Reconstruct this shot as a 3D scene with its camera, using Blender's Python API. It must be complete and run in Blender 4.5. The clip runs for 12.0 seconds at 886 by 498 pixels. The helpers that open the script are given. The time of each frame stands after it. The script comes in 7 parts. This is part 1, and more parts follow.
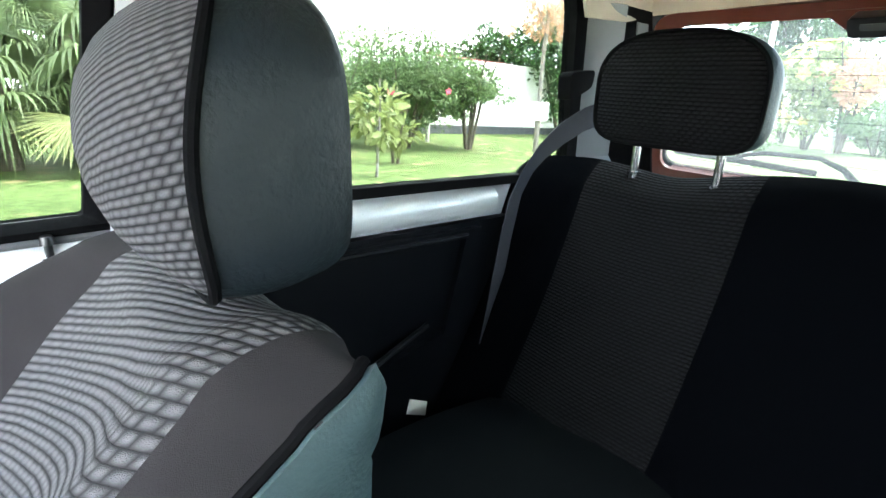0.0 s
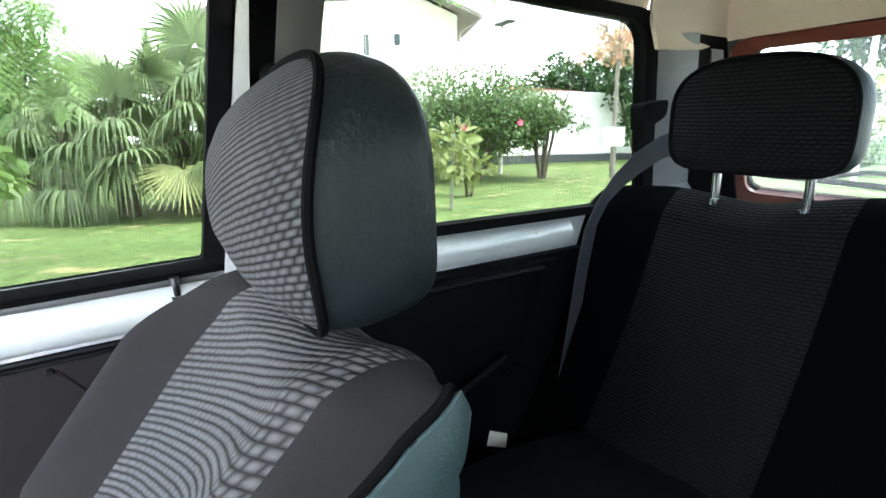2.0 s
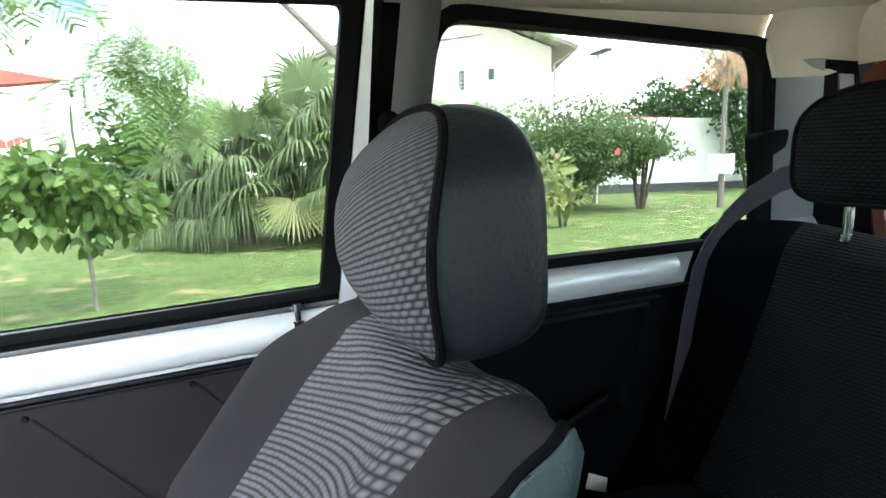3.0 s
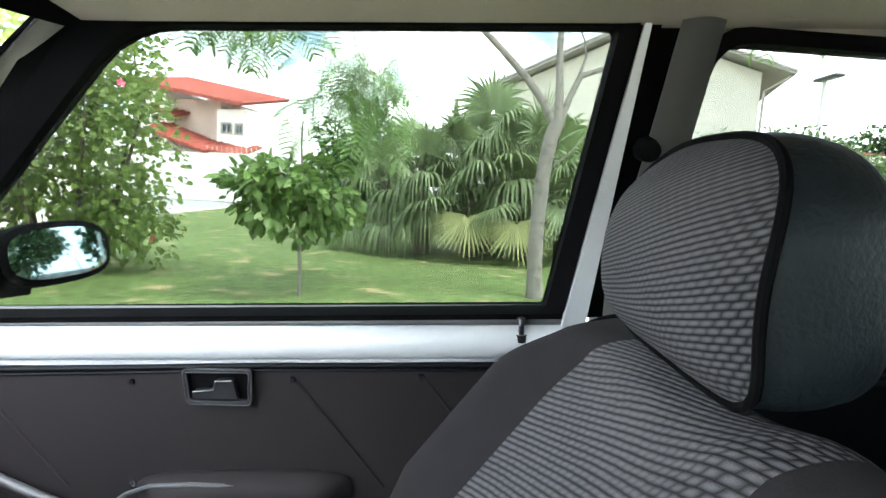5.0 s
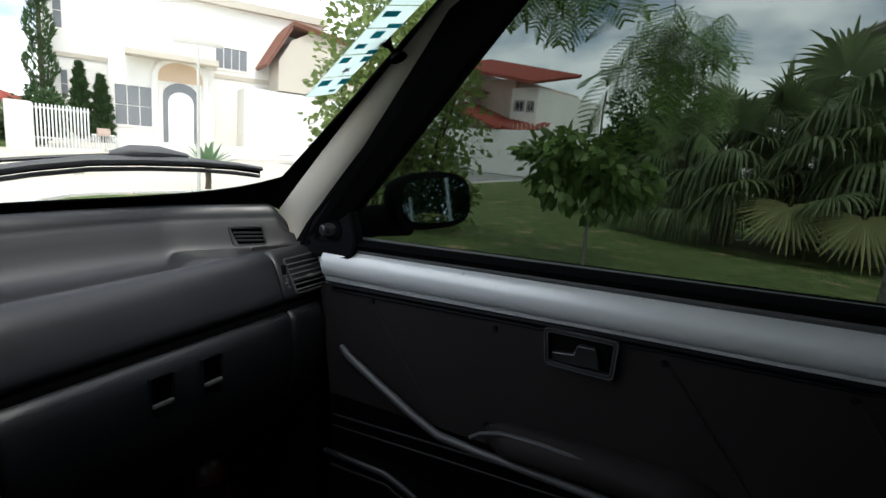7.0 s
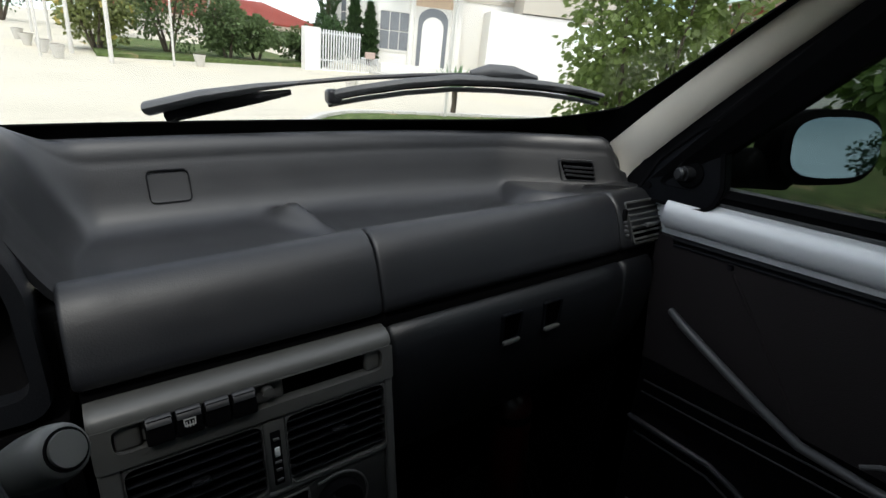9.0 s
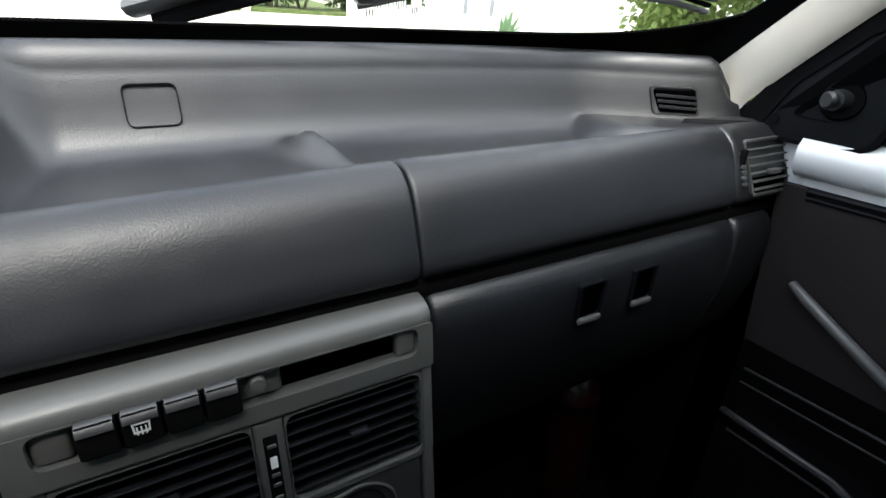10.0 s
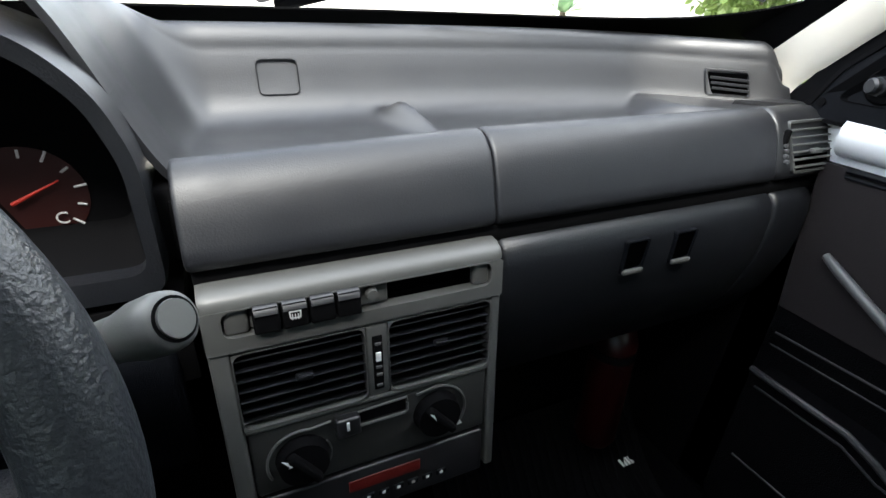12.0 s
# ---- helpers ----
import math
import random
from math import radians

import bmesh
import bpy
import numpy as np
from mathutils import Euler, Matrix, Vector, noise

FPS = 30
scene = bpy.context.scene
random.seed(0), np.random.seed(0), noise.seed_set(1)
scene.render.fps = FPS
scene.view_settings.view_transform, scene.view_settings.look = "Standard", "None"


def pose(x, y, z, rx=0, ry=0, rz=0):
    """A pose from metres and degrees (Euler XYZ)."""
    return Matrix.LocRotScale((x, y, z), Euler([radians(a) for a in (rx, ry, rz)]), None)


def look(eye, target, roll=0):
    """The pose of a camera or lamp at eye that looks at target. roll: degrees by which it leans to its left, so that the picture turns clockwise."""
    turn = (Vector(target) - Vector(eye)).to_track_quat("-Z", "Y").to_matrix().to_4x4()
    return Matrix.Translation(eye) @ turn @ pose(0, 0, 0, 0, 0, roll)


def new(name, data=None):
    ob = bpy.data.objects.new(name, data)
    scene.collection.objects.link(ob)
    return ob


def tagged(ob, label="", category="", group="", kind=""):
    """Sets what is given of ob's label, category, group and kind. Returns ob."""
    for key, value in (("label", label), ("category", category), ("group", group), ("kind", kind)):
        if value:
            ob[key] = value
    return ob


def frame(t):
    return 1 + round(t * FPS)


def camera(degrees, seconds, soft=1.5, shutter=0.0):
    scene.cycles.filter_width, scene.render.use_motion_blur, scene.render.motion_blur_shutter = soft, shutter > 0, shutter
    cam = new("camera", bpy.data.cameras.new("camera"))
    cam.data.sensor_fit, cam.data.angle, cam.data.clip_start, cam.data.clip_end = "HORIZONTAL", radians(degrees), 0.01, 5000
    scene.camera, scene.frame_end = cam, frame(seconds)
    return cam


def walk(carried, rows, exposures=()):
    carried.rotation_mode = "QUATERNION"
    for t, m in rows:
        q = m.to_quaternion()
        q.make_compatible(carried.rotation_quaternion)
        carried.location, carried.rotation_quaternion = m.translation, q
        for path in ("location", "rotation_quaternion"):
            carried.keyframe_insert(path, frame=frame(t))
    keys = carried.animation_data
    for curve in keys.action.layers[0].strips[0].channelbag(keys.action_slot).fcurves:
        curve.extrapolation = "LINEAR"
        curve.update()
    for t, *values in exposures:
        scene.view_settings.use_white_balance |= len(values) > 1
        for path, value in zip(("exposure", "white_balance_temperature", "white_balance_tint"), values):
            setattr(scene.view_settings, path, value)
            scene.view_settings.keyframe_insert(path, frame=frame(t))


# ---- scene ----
cam = camera(83.1, 12.0)

PATH = [
    (0, (-0.0644, -0.2329, 1.1789), (1.4063, -1.4194, 0.5238), 1.63),
    (0.5, (-0.059, -0.2279, 1.1734), (1.4177, -1.419, 0.5404), 2.15),
    (1, (-0.0675, -0.2225, 1.1776), (1.4209, -1.4022, 0.5508), 2.40),
    (1.5, (-0.0751, -0.2174, 1.1842), (1.4862, -1.3106, 0.5783), 0.29),
    (2, (-0.0887, -0.2126, 1.1944), (1.5815, -1.1736, 0.6589), -2.32),
    (2.5, (-0.1049, -0.2034, 1.2034), (1.6634, -1.0162, 0.7425), -3.59),
    (3, (-0.0988, -0.1897, 1.2066), (1.7484, -0.8429, 0.8049), -3.77),
    (3.2, (-0.0994, -0.1796, 1.2117), (1.7732, -0.7677, 0.8274), -3.57),
    (4.8, (-0.0982, -0.1011, 1.2067), (1.8733, -0.2611, 0.9111), -0.30),
    (5, (-0.0897, -0.0825, 1.2081), (1.8884, -0.1208, 0.9153), -0.08),
    (5.5, (-0.0714, -0.0397, 1.2105), (1.8887, 0.2192, 0.9091), 0.79),
    (6, (-0.0584, -0.0081, 1.2009), (1.8419, 0.5347, 0.8939), 0.57),
    (6.5, (-0.044, 0.0311, 1.1875), (1.7725, 0.7927, 0.8408), 0.90),
    (7, (-0.0419, 0.0884, 1.1688), (1.6655, 1.0552, 0.7814), 1.17),
    (7.5, (-0.0557, 0.1701, 1.1772), (1.5464, 1.274, 0.7139), 1.41),
    (7.7, (-0.0511, 0.1919, 1.1755), (1.4916, 1.3651, 0.6821), 1.61),
    (9.3, (-0.1073, 0.3377, 1.1546), (0.9441, 1.8863, 0.4499), 2.48),
    (9.5, (-0.0902, 0.3557, 1.1567), (0.9428, 1.9046, 0.426), 2.38),
    (10, (-0.0298, 0.44, 1.0898), (0.9027, 1.9981, 0.2514), 2.26),
    (10.5, (-0.0234, 0.5068, 1.0604), (0.8252, 2.085, 0.1722), 1.43),
    (11, (-0.0479, 0.4842, 1.1004), (0.7281, 2.0838, 0.1845), 0.68),
    (11.5, (-0.0926, 0.4094, 1.1177), (0.6667, 2.02, 0.207), 1.29),
    (12, (-0.1049, 0.3641, 1.107), (0.658, 1.9626, 0.1783), 2.74),
]
EXPOSURES = [(0, 4.85), (0.6, 4.8), (1.6, 4.5), (2.4, 4.3), (3.2, 4.15), (4.8, 3.9), (5.2, 3.3), (5.5, 2.6), (6.0, 1.6), (6.5, 1.05), (7.0, 0.6), (7.7, 0.25), (9.3, 0.45), (9.7, 0.85), (10.1, 1.9), (10.5, 2.45), (10.9, 2.6), (11.5, 2.4), (12, 2.3)]
walk(cam, [(t, look(eye, aim, lean)) for t, eye, aim, lean in PATH], EXPOSURES)


# ---- daylight: bright, thinly clouded sky ----
SUN_UP, SUN_TURN = radians(56), radians(205)
world = bpy.data.worlds.new("sky")
scene.world = world
world.use_nodes = True
wn, wl = world.node_tree.nodes, world.node_tree.links
wn.clear()
w_out, w_bg = wn.new("ShaderNodeOutputWorld"), wn.new("ShaderNodeBackground")
w_sky = wn.new("ShaderNodeTexSky")
w_sky.sky_type, w_sky.sun_disc = "NISHITA", False
w_sky.sun_elevation, w_sky.sun_rotation = SUN_UP, SUN_TURN
w_co, w_map, w_noise, w_ramp, w_mix = (wn.new("ShaderNode" + k) for k in ("TexCoord", "Mapping", "TexNoise", "ValToRGB", "Mix"))
w_mix.data_type = "RGBA"
w_map.inputs["Scale"].default_value = (1.4, 1.4, 3.2)
w_noise.inputs["Scale"].default_value, w_noise.inputs["Detail"].default_value = 2.2, 6
w_ramp.color_ramp.elements[0].position, w_ramp.color_ramp.elements[1].position = 0.36, 0.56
wl.new(w_co.outputs["Generated"], w_map.inputs["Vector"])
wl.new(w_map.outputs["Vector"], w_noise.inputs["Vector"])
wl.new(w_noise.outputs["Fac"], w_ramp.inputs["Fac"])
wl.new(w_ramp.outputs["Color"], w_mix.inputs["Factor"])
wl.new(w_sky.outputs["Color"], w_mix.inputs["A"])
w_mix.inputs["B"].default_value = (11.0, 11.3, 11.8, 1)
wl.new(w_mix.outputs["Result"], w_bg.inputs["Color"])
w_bg.inputs["Strength"].default_value = 0.15
wl.new(w_bg.outputs["Background"], w_out.inputs["Surface"])

sun = new("sun", bpy.data.lights.new("sun", "SUN"))
sun.data.energy, sun.data.angle, sun.data.color = 1.6, radians(14), (1.0, 0.96, 0.9)
sun_way = Vector((math.sin(SUN_TURN) * math.cos(SUN_UP), math.cos(SUN_TURN) * math.cos(SUN_UP), math.sin(SUN_UP)))
sun.matrix_basis = look(sun_way * 50, (0, 0, 0))


# ---- materials ----
def mat(name, color, rough=0.5, metal=0.0, var=0.15, scale=20.0, fine=0.0, bump=0.0, bump_scale=400.0, spec=0.5, spots=None, coat=0.0, per_object=0.0, per_island=0.0):
    """Painted, moulded or natural surface: colour varied at two scales, with fine relief."""
    m = bpy.data.materials.new(name)
    m.use_nodes = True
    n, k = m.node_tree.nodes, m.node_tree.links
    b = n["Principled BSDF"]
    b.inputs["Roughness"].default_value, b.inputs["Metallic"].default_value = rough, metal
    b.inputs["Specular IOR Level"].default_value, b.inputs["Coat Weight"].default_value = spec, coat
    co = n.new("ShaderNodeTexCoord")
    big = n.new("ShaderNodeTexNoise")
    big.inputs["Scale"].default_value, big.inputs["Detail"].default_value = scale, 5
    k.new(co.outputs["Object"], big.inputs["Vector"])
    mix = n.new("ShaderNodeMix")
    mix.data_type = "RGBA"
    lo, hi = [max(0.0, c * (1 - var)) for c in color], [min(1.0, c * (1 + var)) for c in color]
    mix.inputs["A"].default_value, mix.inputs["B"].default_value = (*lo, 1), (*hi, 1)
    k.new(big.outputs["Fac"], mix.inputs["Factor"])
    col = mix.outputs["Result"]
    if spots:
        s_noise, s_ramp, s_mix = n.new("ShaderNodeTexNoise"), n.new("ShaderNodeValToRGB"), n.new("ShaderNodeMix")
        s_mix.data_type = "RGBA"
        s_noise.inputs["Scale"].default_value, s_noise.inputs["Detail"].default_value = spots[1], 6
        s_ramp.color_ramp.elements[0].position, s_ramp.color_ramp.elements[1].position = spots[2], spots[2] + 0.12
        k.new(co.outputs["Object"], s_noise.inputs["Vector"])
        k.new(s_noise.outputs["Fac"], s_ramp.inputs["Fac"])
        k.new(s_ramp.outputs["Color"], s_mix.inputs["Factor"])
        k.new(col, s_mix.inputs["A"])
        s_mix.inputs["B"].default_value = (*spots[0], 1)
        col = s_mix.outputs["Result"]
    if per_object or per_island:
        hsv = n.new("ShaderNodeHueSaturation")
        mr = n.new("ShaderNodeMapRange")
        amount = per_object or per_island
        mr.inputs["To Min"].default_value, mr.inputs["To Max"].default_value = 1 - amount, 1 + amount
        if per_object:
            k.new(n.new("ShaderNodeObjectInfo").outputs["Random"], mr.inputs["Value"])
        else:
            k.new(n.new("ShaderNodeNewGeometry").outputs["Random Per Island"], mr.inputs["Value"])
        k.new(mr.outputs["Result"], hsv.inputs["Value"])
        k.new(col, hsv.inputs["Color"])
        col = hsv.outputs["Color"]
    k.new(col, b.inputs["Base Color"])
    if fine:
        rn, rr = n.new("ShaderNodeTexNoise"), n.new("ShaderNodeMapRange")
        rn.inputs["Scale"].default_value = scale * 4
        rr.inputs["To Min"].default_value, rr.inputs["To Max"].default_value = max(0, rough - fine), min(1, rough + fine)
        k.new(co.outputs["Object"], rn.inputs["Vector"])
        k.new(rn.outputs["Fac"], rr.inputs["Value"])
        k.new(rr.outputs["Result"], b.inputs["Roughness"])
    if bump:
        bn, bb = n.new("ShaderNodeTexNoise"), n.new("ShaderNodeBump")
        bn.inputs["Scale"].default_value, bn.inputs["Detail"].default_value = bump_scale, 3
        bb.inputs["Strength"].default_value, bb.inputs["Distance"].default_value = min(1.0, bump), 0.002
        k.new(co.outputs["Object"], bn.inputs["Vector"])
        k.new(bn.outputs["Fac"], bb.inputs["Height"])
        k.new(bb.outputs["Normal"], b.inputs["Normal"])
    return m


def woven(name, dark, light, row=0.0054, tuft=0.0125, joint=0.35, stretched=None):
    """Upholstery cloth: soft ribs of offset tufts, drawn apart between two places of u. UV are in metres."""
    m = bpy.data.materials.new(name)
    m.use_nodes = True
    n, k = m.node_tree.nodes, m.node_tree.links
    b = n["Principled BSDF"]
    b.inputs["Roughness"].default_value, b.inputs["Specular IOR Level"].default_value = 0.9, 0.06

    def num(op, x, y=None, z=None):
        q = n.new("ShaderNodeMath")
        q.operation = op
        for slot, val in zip(q.inputs, (x, y, z)):
            if isinstance(val, (int, float)):
                slot.default_value = val
            elif val is not None:
                k.new(val, slot)
        return q.outputs[0]
    co, sep = n.new("ShaderNodeTexCoord"), n.new("ShaderNodeSeparateXYZ")
    wob, patch, fib = n.new("ShaderNodeTexNoise"), n.new("ShaderNodeTexNoise"), n.new("ShaderNodeTexNoise")
    wob.inputs["Scale"].default_value, patch.inputs["Scale"].default_value, fib.inputs["Scale"].default_value = 70, 14, 1300
    for q in (wob, patch, fib):
        k.new(co.outputs["UV"], q.inputs["Vector"])
    k.new(co.outputs["UV"], sep.inputs[0])
    v = num("DIVIDE", num("MULTIPLY_ADD", wob.outputs["Fac"], row * 0.25, sep.outputs["Y"]), row)
    line = num("FLOOR", v)
    ridge = num("POWER", num("SINE", num("MULTIPLY", num("FRACT", v), math.pi)), 1.0)
    u = num("MULTIPLY_ADD", num("ADD", num("FRACT", num("MULTIPLY", line, 0.5)), num("MULTIPLY", num("FRACT", v), 0.15)), 1.0, num("DIVIDE", num("MULTIPLY_ADD", wob.outputs["Fac"], tuft * 0.3, sep.outputs["X"]), tuft))
    knot = num("POWER", num("ABSOLUTE", num("SINE", num("MULTIPLY", u, math.pi))), 0.9)
    depth = num("MULTIPLY", patch.outputs["Fac"], joint * 2)
    if stretched:
        pull = n.new("ShaderNodeMapRange")
        pull.inputs["From Min"].default_value, pull.inputs["From Max"].default_value = stretched
        k.new(sep.outputs["X"], pull.inputs["Value"])
        depth = num("MULTIPLY_ADD", pull.outputs["Result"], 0.60, depth)
    high = num("MULTIPLY", ridge, num("SUBTRACT", 1.0, num("MULTIPLY", depth, num("SUBTRACT", 1.0, knot))))
    tone = num("MULTIPLY", high, num("MULTIPLY_ADD", fib.outputs["Fac"], 0.8, 0.6))
    mix = n.new("ShaderNodeMix")
    mix.data_type = "RGBA"
    mix.inputs["A"].default_value, mix.inputs["B"].default_value = (*dark, 1), (*light, 1)
    k.new(tone, mix.inputs["Factor"])
    k.new(mix.outputs["Result"], b.inputs["Base Color"])
    bp = n.new("ShaderNodeBump")
    bp.inputs["Strength"].default_value, bp.inputs["Distance"].default_value = 0.9, row * 0.35
    k.new(tone, bp.inputs["Height"])
    k.new(bp.outputs["Normal"], b.inputs["Normal"])
    return m


def pane(name, tint, gloss=0.06):
    """Thin window glass: lets light through, tinted, with a faint mirror gloss."""
    m = bpy.data.materials.new(name)
    m.use_nodes = True
    n, k = m.node_tree.nodes, m.node_tree.links
    n.remove(n["Principled BSDF"])
    tr, gl, mx, fr = n.new("ShaderNodeBsdfTransparent"), n.new("ShaderNodeBsdfGlossy"), n.new("ShaderNodeMixShader"), n.new("ShaderNodeLayerWeight")
    tr.inputs["Color"].default_value = (*[c ** 0.5 for c in tint], 1)
    gl.inputs["Roughness"].default_value = 0.02
    power, mul = n.new("ShaderNodeMath"), n.new("ShaderNodeMath")
    power.operation, power.inputs[1].default_value = "POWER", 4.0
    mul.operation, mul.inputs[1].default_value, mul.inputs[2].default_value = "MULTIPLY_ADD", 0.25, gloss * 0.4
    k.new(fr.outputs["Facing"], power.inputs[0])
    k.new(power.outputs["Value"], mul.inputs[0])
    k.new(mul.outputs["Value"], mx.inputs["Fac"])
    k.new(tr.outputs["BSDF"], mx.inputs[1])
    k.new(gl.outputs["BSDF"], mx.inputs[2])
    k.new(mx.outputs["Shader"], n["Material Output"].inputs["Surface"])
    return m


def see_through(m, color, share):
    """Lets part of the light through a thin leaf or paper."""
    n, k = m.node_tree.nodes, m.node_tree.links
    tl, mx = n.new("ShaderNodeBsdfTranslucent"), n.new("ShaderNodeMixShader")
    tl.inputs["Color"].default_value = (*[min(1.0, c * 1.5) for c in color], 1)
    mx.inputs["Fac"].default_value = share
    k.new(n["Principled BSDF"].outputs["BSDF"], mx.inputs[1])
    k.new(tl.outputs["BSDF"], mx.inputs[2])
    k.new(mx.outputs["Shader"], n["Material Output"].inputs["Surface"])
    return m


def glow(name, color, strength):
    m = mat(name, color, 0.5)
    b = m.node_tree.nodes["Principled BSDF"]
    b.inputs["Emission Color"].default_value, b.inputs["Emission Strength"].default_value = (*color, 1), strength
    return m


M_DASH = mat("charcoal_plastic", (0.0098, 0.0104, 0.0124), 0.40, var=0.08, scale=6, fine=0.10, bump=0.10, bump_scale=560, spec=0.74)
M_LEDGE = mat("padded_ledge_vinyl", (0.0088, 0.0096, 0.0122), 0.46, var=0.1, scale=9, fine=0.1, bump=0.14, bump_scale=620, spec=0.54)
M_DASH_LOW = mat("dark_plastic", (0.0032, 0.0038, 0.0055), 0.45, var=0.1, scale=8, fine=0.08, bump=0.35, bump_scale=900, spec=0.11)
M_GLOVE = mat("glovebox_plastic", (0.0058, 0.0066, 0.0088), 0.40, var=0.1, scale=8, fine=0.08, bump=0.25, bump_scale=520, spec=0.62)
M_DOORTRIM = mat("door_trim_vinyl", (0.0190, 0.0165, 0.0175), 0.6, var=0.12, scale=7, fine=0.06, bump=0.3, bump_scale=700, spec=0.1)
M_BLACK = mat("black_rubber", (0.004, 0.004, 0.0045), 0.85, var=0.2, scale=15, fine=0.1, spec=0.03)
M_GLOSSBLACK = mat("black_gloss_plastic", (0.015, 0.015, 0.017), 0.28, var=0.1, scale=15)
# black raised to grey: sunlight on the wiper, light and weathering on the seal
M_WIPER = mat("weathered_sunlit_black", (0.085, 0.087, 0.090), 0.55, var=0.15, scale=30, fine=0.1, bump=0.1, bump_scale=500)
M_SILVER = mat("silver_car_paint", (0.68, 0.70, 0.72), 0.30, 0.15, var=0.04, scale=12, fine=0.05, coat=0.4)
M_HATCH = mat("maroon_tailgate_trim", (0.10, 0.022, 0.012), 0.45, var=0.15, scale=8, fine=0.1)
M_CONSOLE = mat("grey_satin_plastic", (0.082, 0.083, 0.081), 0.40, 0.1, var=0.05, scale=10, fine=0.06, bump=0.08, bump_scale=900)
M_LINING = mat("beige_headlining", (0.43, 0.38, 0.31), 0.95, var=0.08, scale=14, bump=0.4, bump_scale=500, spec=0.1)
M_PILLAR = mat("ivory_pillar_trim", (0.82, 0.76, 0.65), 0.55, var=0.05, scale=10, fine=0.05, bump=0.1, bump_scale=700)
M_BPILLAR = mat("grey_pillar_trim", (0.046, 0.046, 0.044), 0.6, var=0.06, scale=10, fine=0.05, bump=0.1, bump_scale=700)
M_CPILLAR = mat("pale_grey_trim", (0.13, 0.138, 0.14), 0.55, var=0.05, scale=8, fine=0.05)
M_WOVEN = woven("woven_grey_cloth", (0.013, 0.013, 0.0145), (0.105, 0.102, 0.109), 0.0046, 0.0078, 0.30, (-0.092, -0.120))
M_RIBBED = woven("ribbed_grey_cloth", (0.022, 0.021, 0.023), (0.130, 0.127, 0.133), 0.0080, 0.0115, 0.34, (-0.105, -0.155))
# rear copy of the woven cloth, shade behind the front seats in its colour
M_WOVEN_DARK = woven("woven_cloth_shaded", (0.0003, 0.0003, 0.0004), (0.0125, 0.0125, 0.014), 0.0066, 0.0130, 0.55)
M_BOLSTER = mat("plain_grey_cloth", (0.022, 0.020, 0.0215), 0.85, var=0.15, scale=25, bump=0.3, bump_scale=1500, spec=0.05)
M_LEATHER = mat("dark_leatherette", (0.0095, 0.0138, 0.0172), 0.48, var=0.2, scale=18, fine=0.12, bump=0.6, bump_scale=190, spec=0.28)
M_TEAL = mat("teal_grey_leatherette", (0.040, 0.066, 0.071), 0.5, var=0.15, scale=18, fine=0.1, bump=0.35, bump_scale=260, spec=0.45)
# the teal again, darkened to hold back light on the rear headrest
M_TEAL_SHADED = mat("shaded_teal_leatherette", (0.006, 0.016, 0.017), 0.5, var=0.15, scale=18, fine=0.1, bump=0.3, bump_scale=260, spec=0.14)
# bench cushion cloth, also darkened for the shaded rear
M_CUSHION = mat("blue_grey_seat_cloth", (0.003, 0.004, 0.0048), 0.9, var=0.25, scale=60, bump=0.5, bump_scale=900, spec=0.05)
M_BELT = mat("grey_webbing", (0.045, 0.046, 0.056), 0.7, var=0.1, scale=30, bump=0.4, bump_scale=1200, spec=0.1)
M_CHROME = mat("satin_chrome", (0.38, 0.39, 0.41), 0.22, 1.0, var=0.05, scale=30, fine=0.06)
M_WHEEL = mat("wheel_leatherette", (0.020, 0.023, 0.027), 0.36, var=0.3, scale=60, fine=0.12, bump=0.42, bump_scale=420, spec=0.55)
# near-black that paints the shade of openings not cut into the panels
M_SHADE = mat("hollow_shade_black", (0.0008, 0.0008, 0.0009), 0.95, var=0.2, scale=30, spec=0.0)
# carpet black taken lower still, so the footwell's shade is in the colour
M_CARPET = mat("shaded_black_carpet", (0.003, 0.003, 0.0035), 0.95, var=0.3, scale=60, bump=0.8, bump_scale=500, spec=0.02)
M_WHITE = mat("white_print", (0.75, 0.76, 0.76), 0.6, var=0.05, scale=40)
M_PAPER = mat("white_paper", (0.80, 0.80, 0.78), 0.8, var=0.05, scale=40)
M_RED = mat("red_enamel", (0.014, 0.001, 0.001), 0.35, var=0.1, scale=20)
M_GAUGE = glow("red_gauge_face", (0.02, 0.0017, 0.0012), 0.016)
M_NEEDLE = glow("red_needle", (0.4, 0.02, 0.01), 0.05)
M_HANDLE = mat("satin_grey_plastic", (0.07, 0.072, 0.075), 0.36, var=0.06, scale=15, fine=0.06, spec=0.5)
M_STALK = mat("light_grey_plastic", (0.085, 0.087, 0.084), 0.42, var=0.06, scale=15, fine=0.06, bump=0.06, bump_scale=700, spec=0.5)
# console grey darkened for the shade low on the heater panel
M_HEATER = mat("shaded_grey_panel", (0.026, 0.0265, 0.026), 0.5, var=0.06, scale=12, fine=0.06, bump=0.1, bump_scale=900, spec=0.3)
M_DISPLAY = glow("red_display", (0.06, 0.004, 0.003), 0.035)
M_PRINT = glow("backlit_white_print", (0.5, 0.5, 0.5), 0.022)
M_GLASS = pane("windscreen_glass", (0.93, 0.95, 0.94), 0.05)
M_TINT = pane("tinted_side_glass", (0.165, 0.19, 0.178), 0.04)
M_REARGLASS = pane("rear_glass", (0.20, 0.245, 0.26), 0.04)
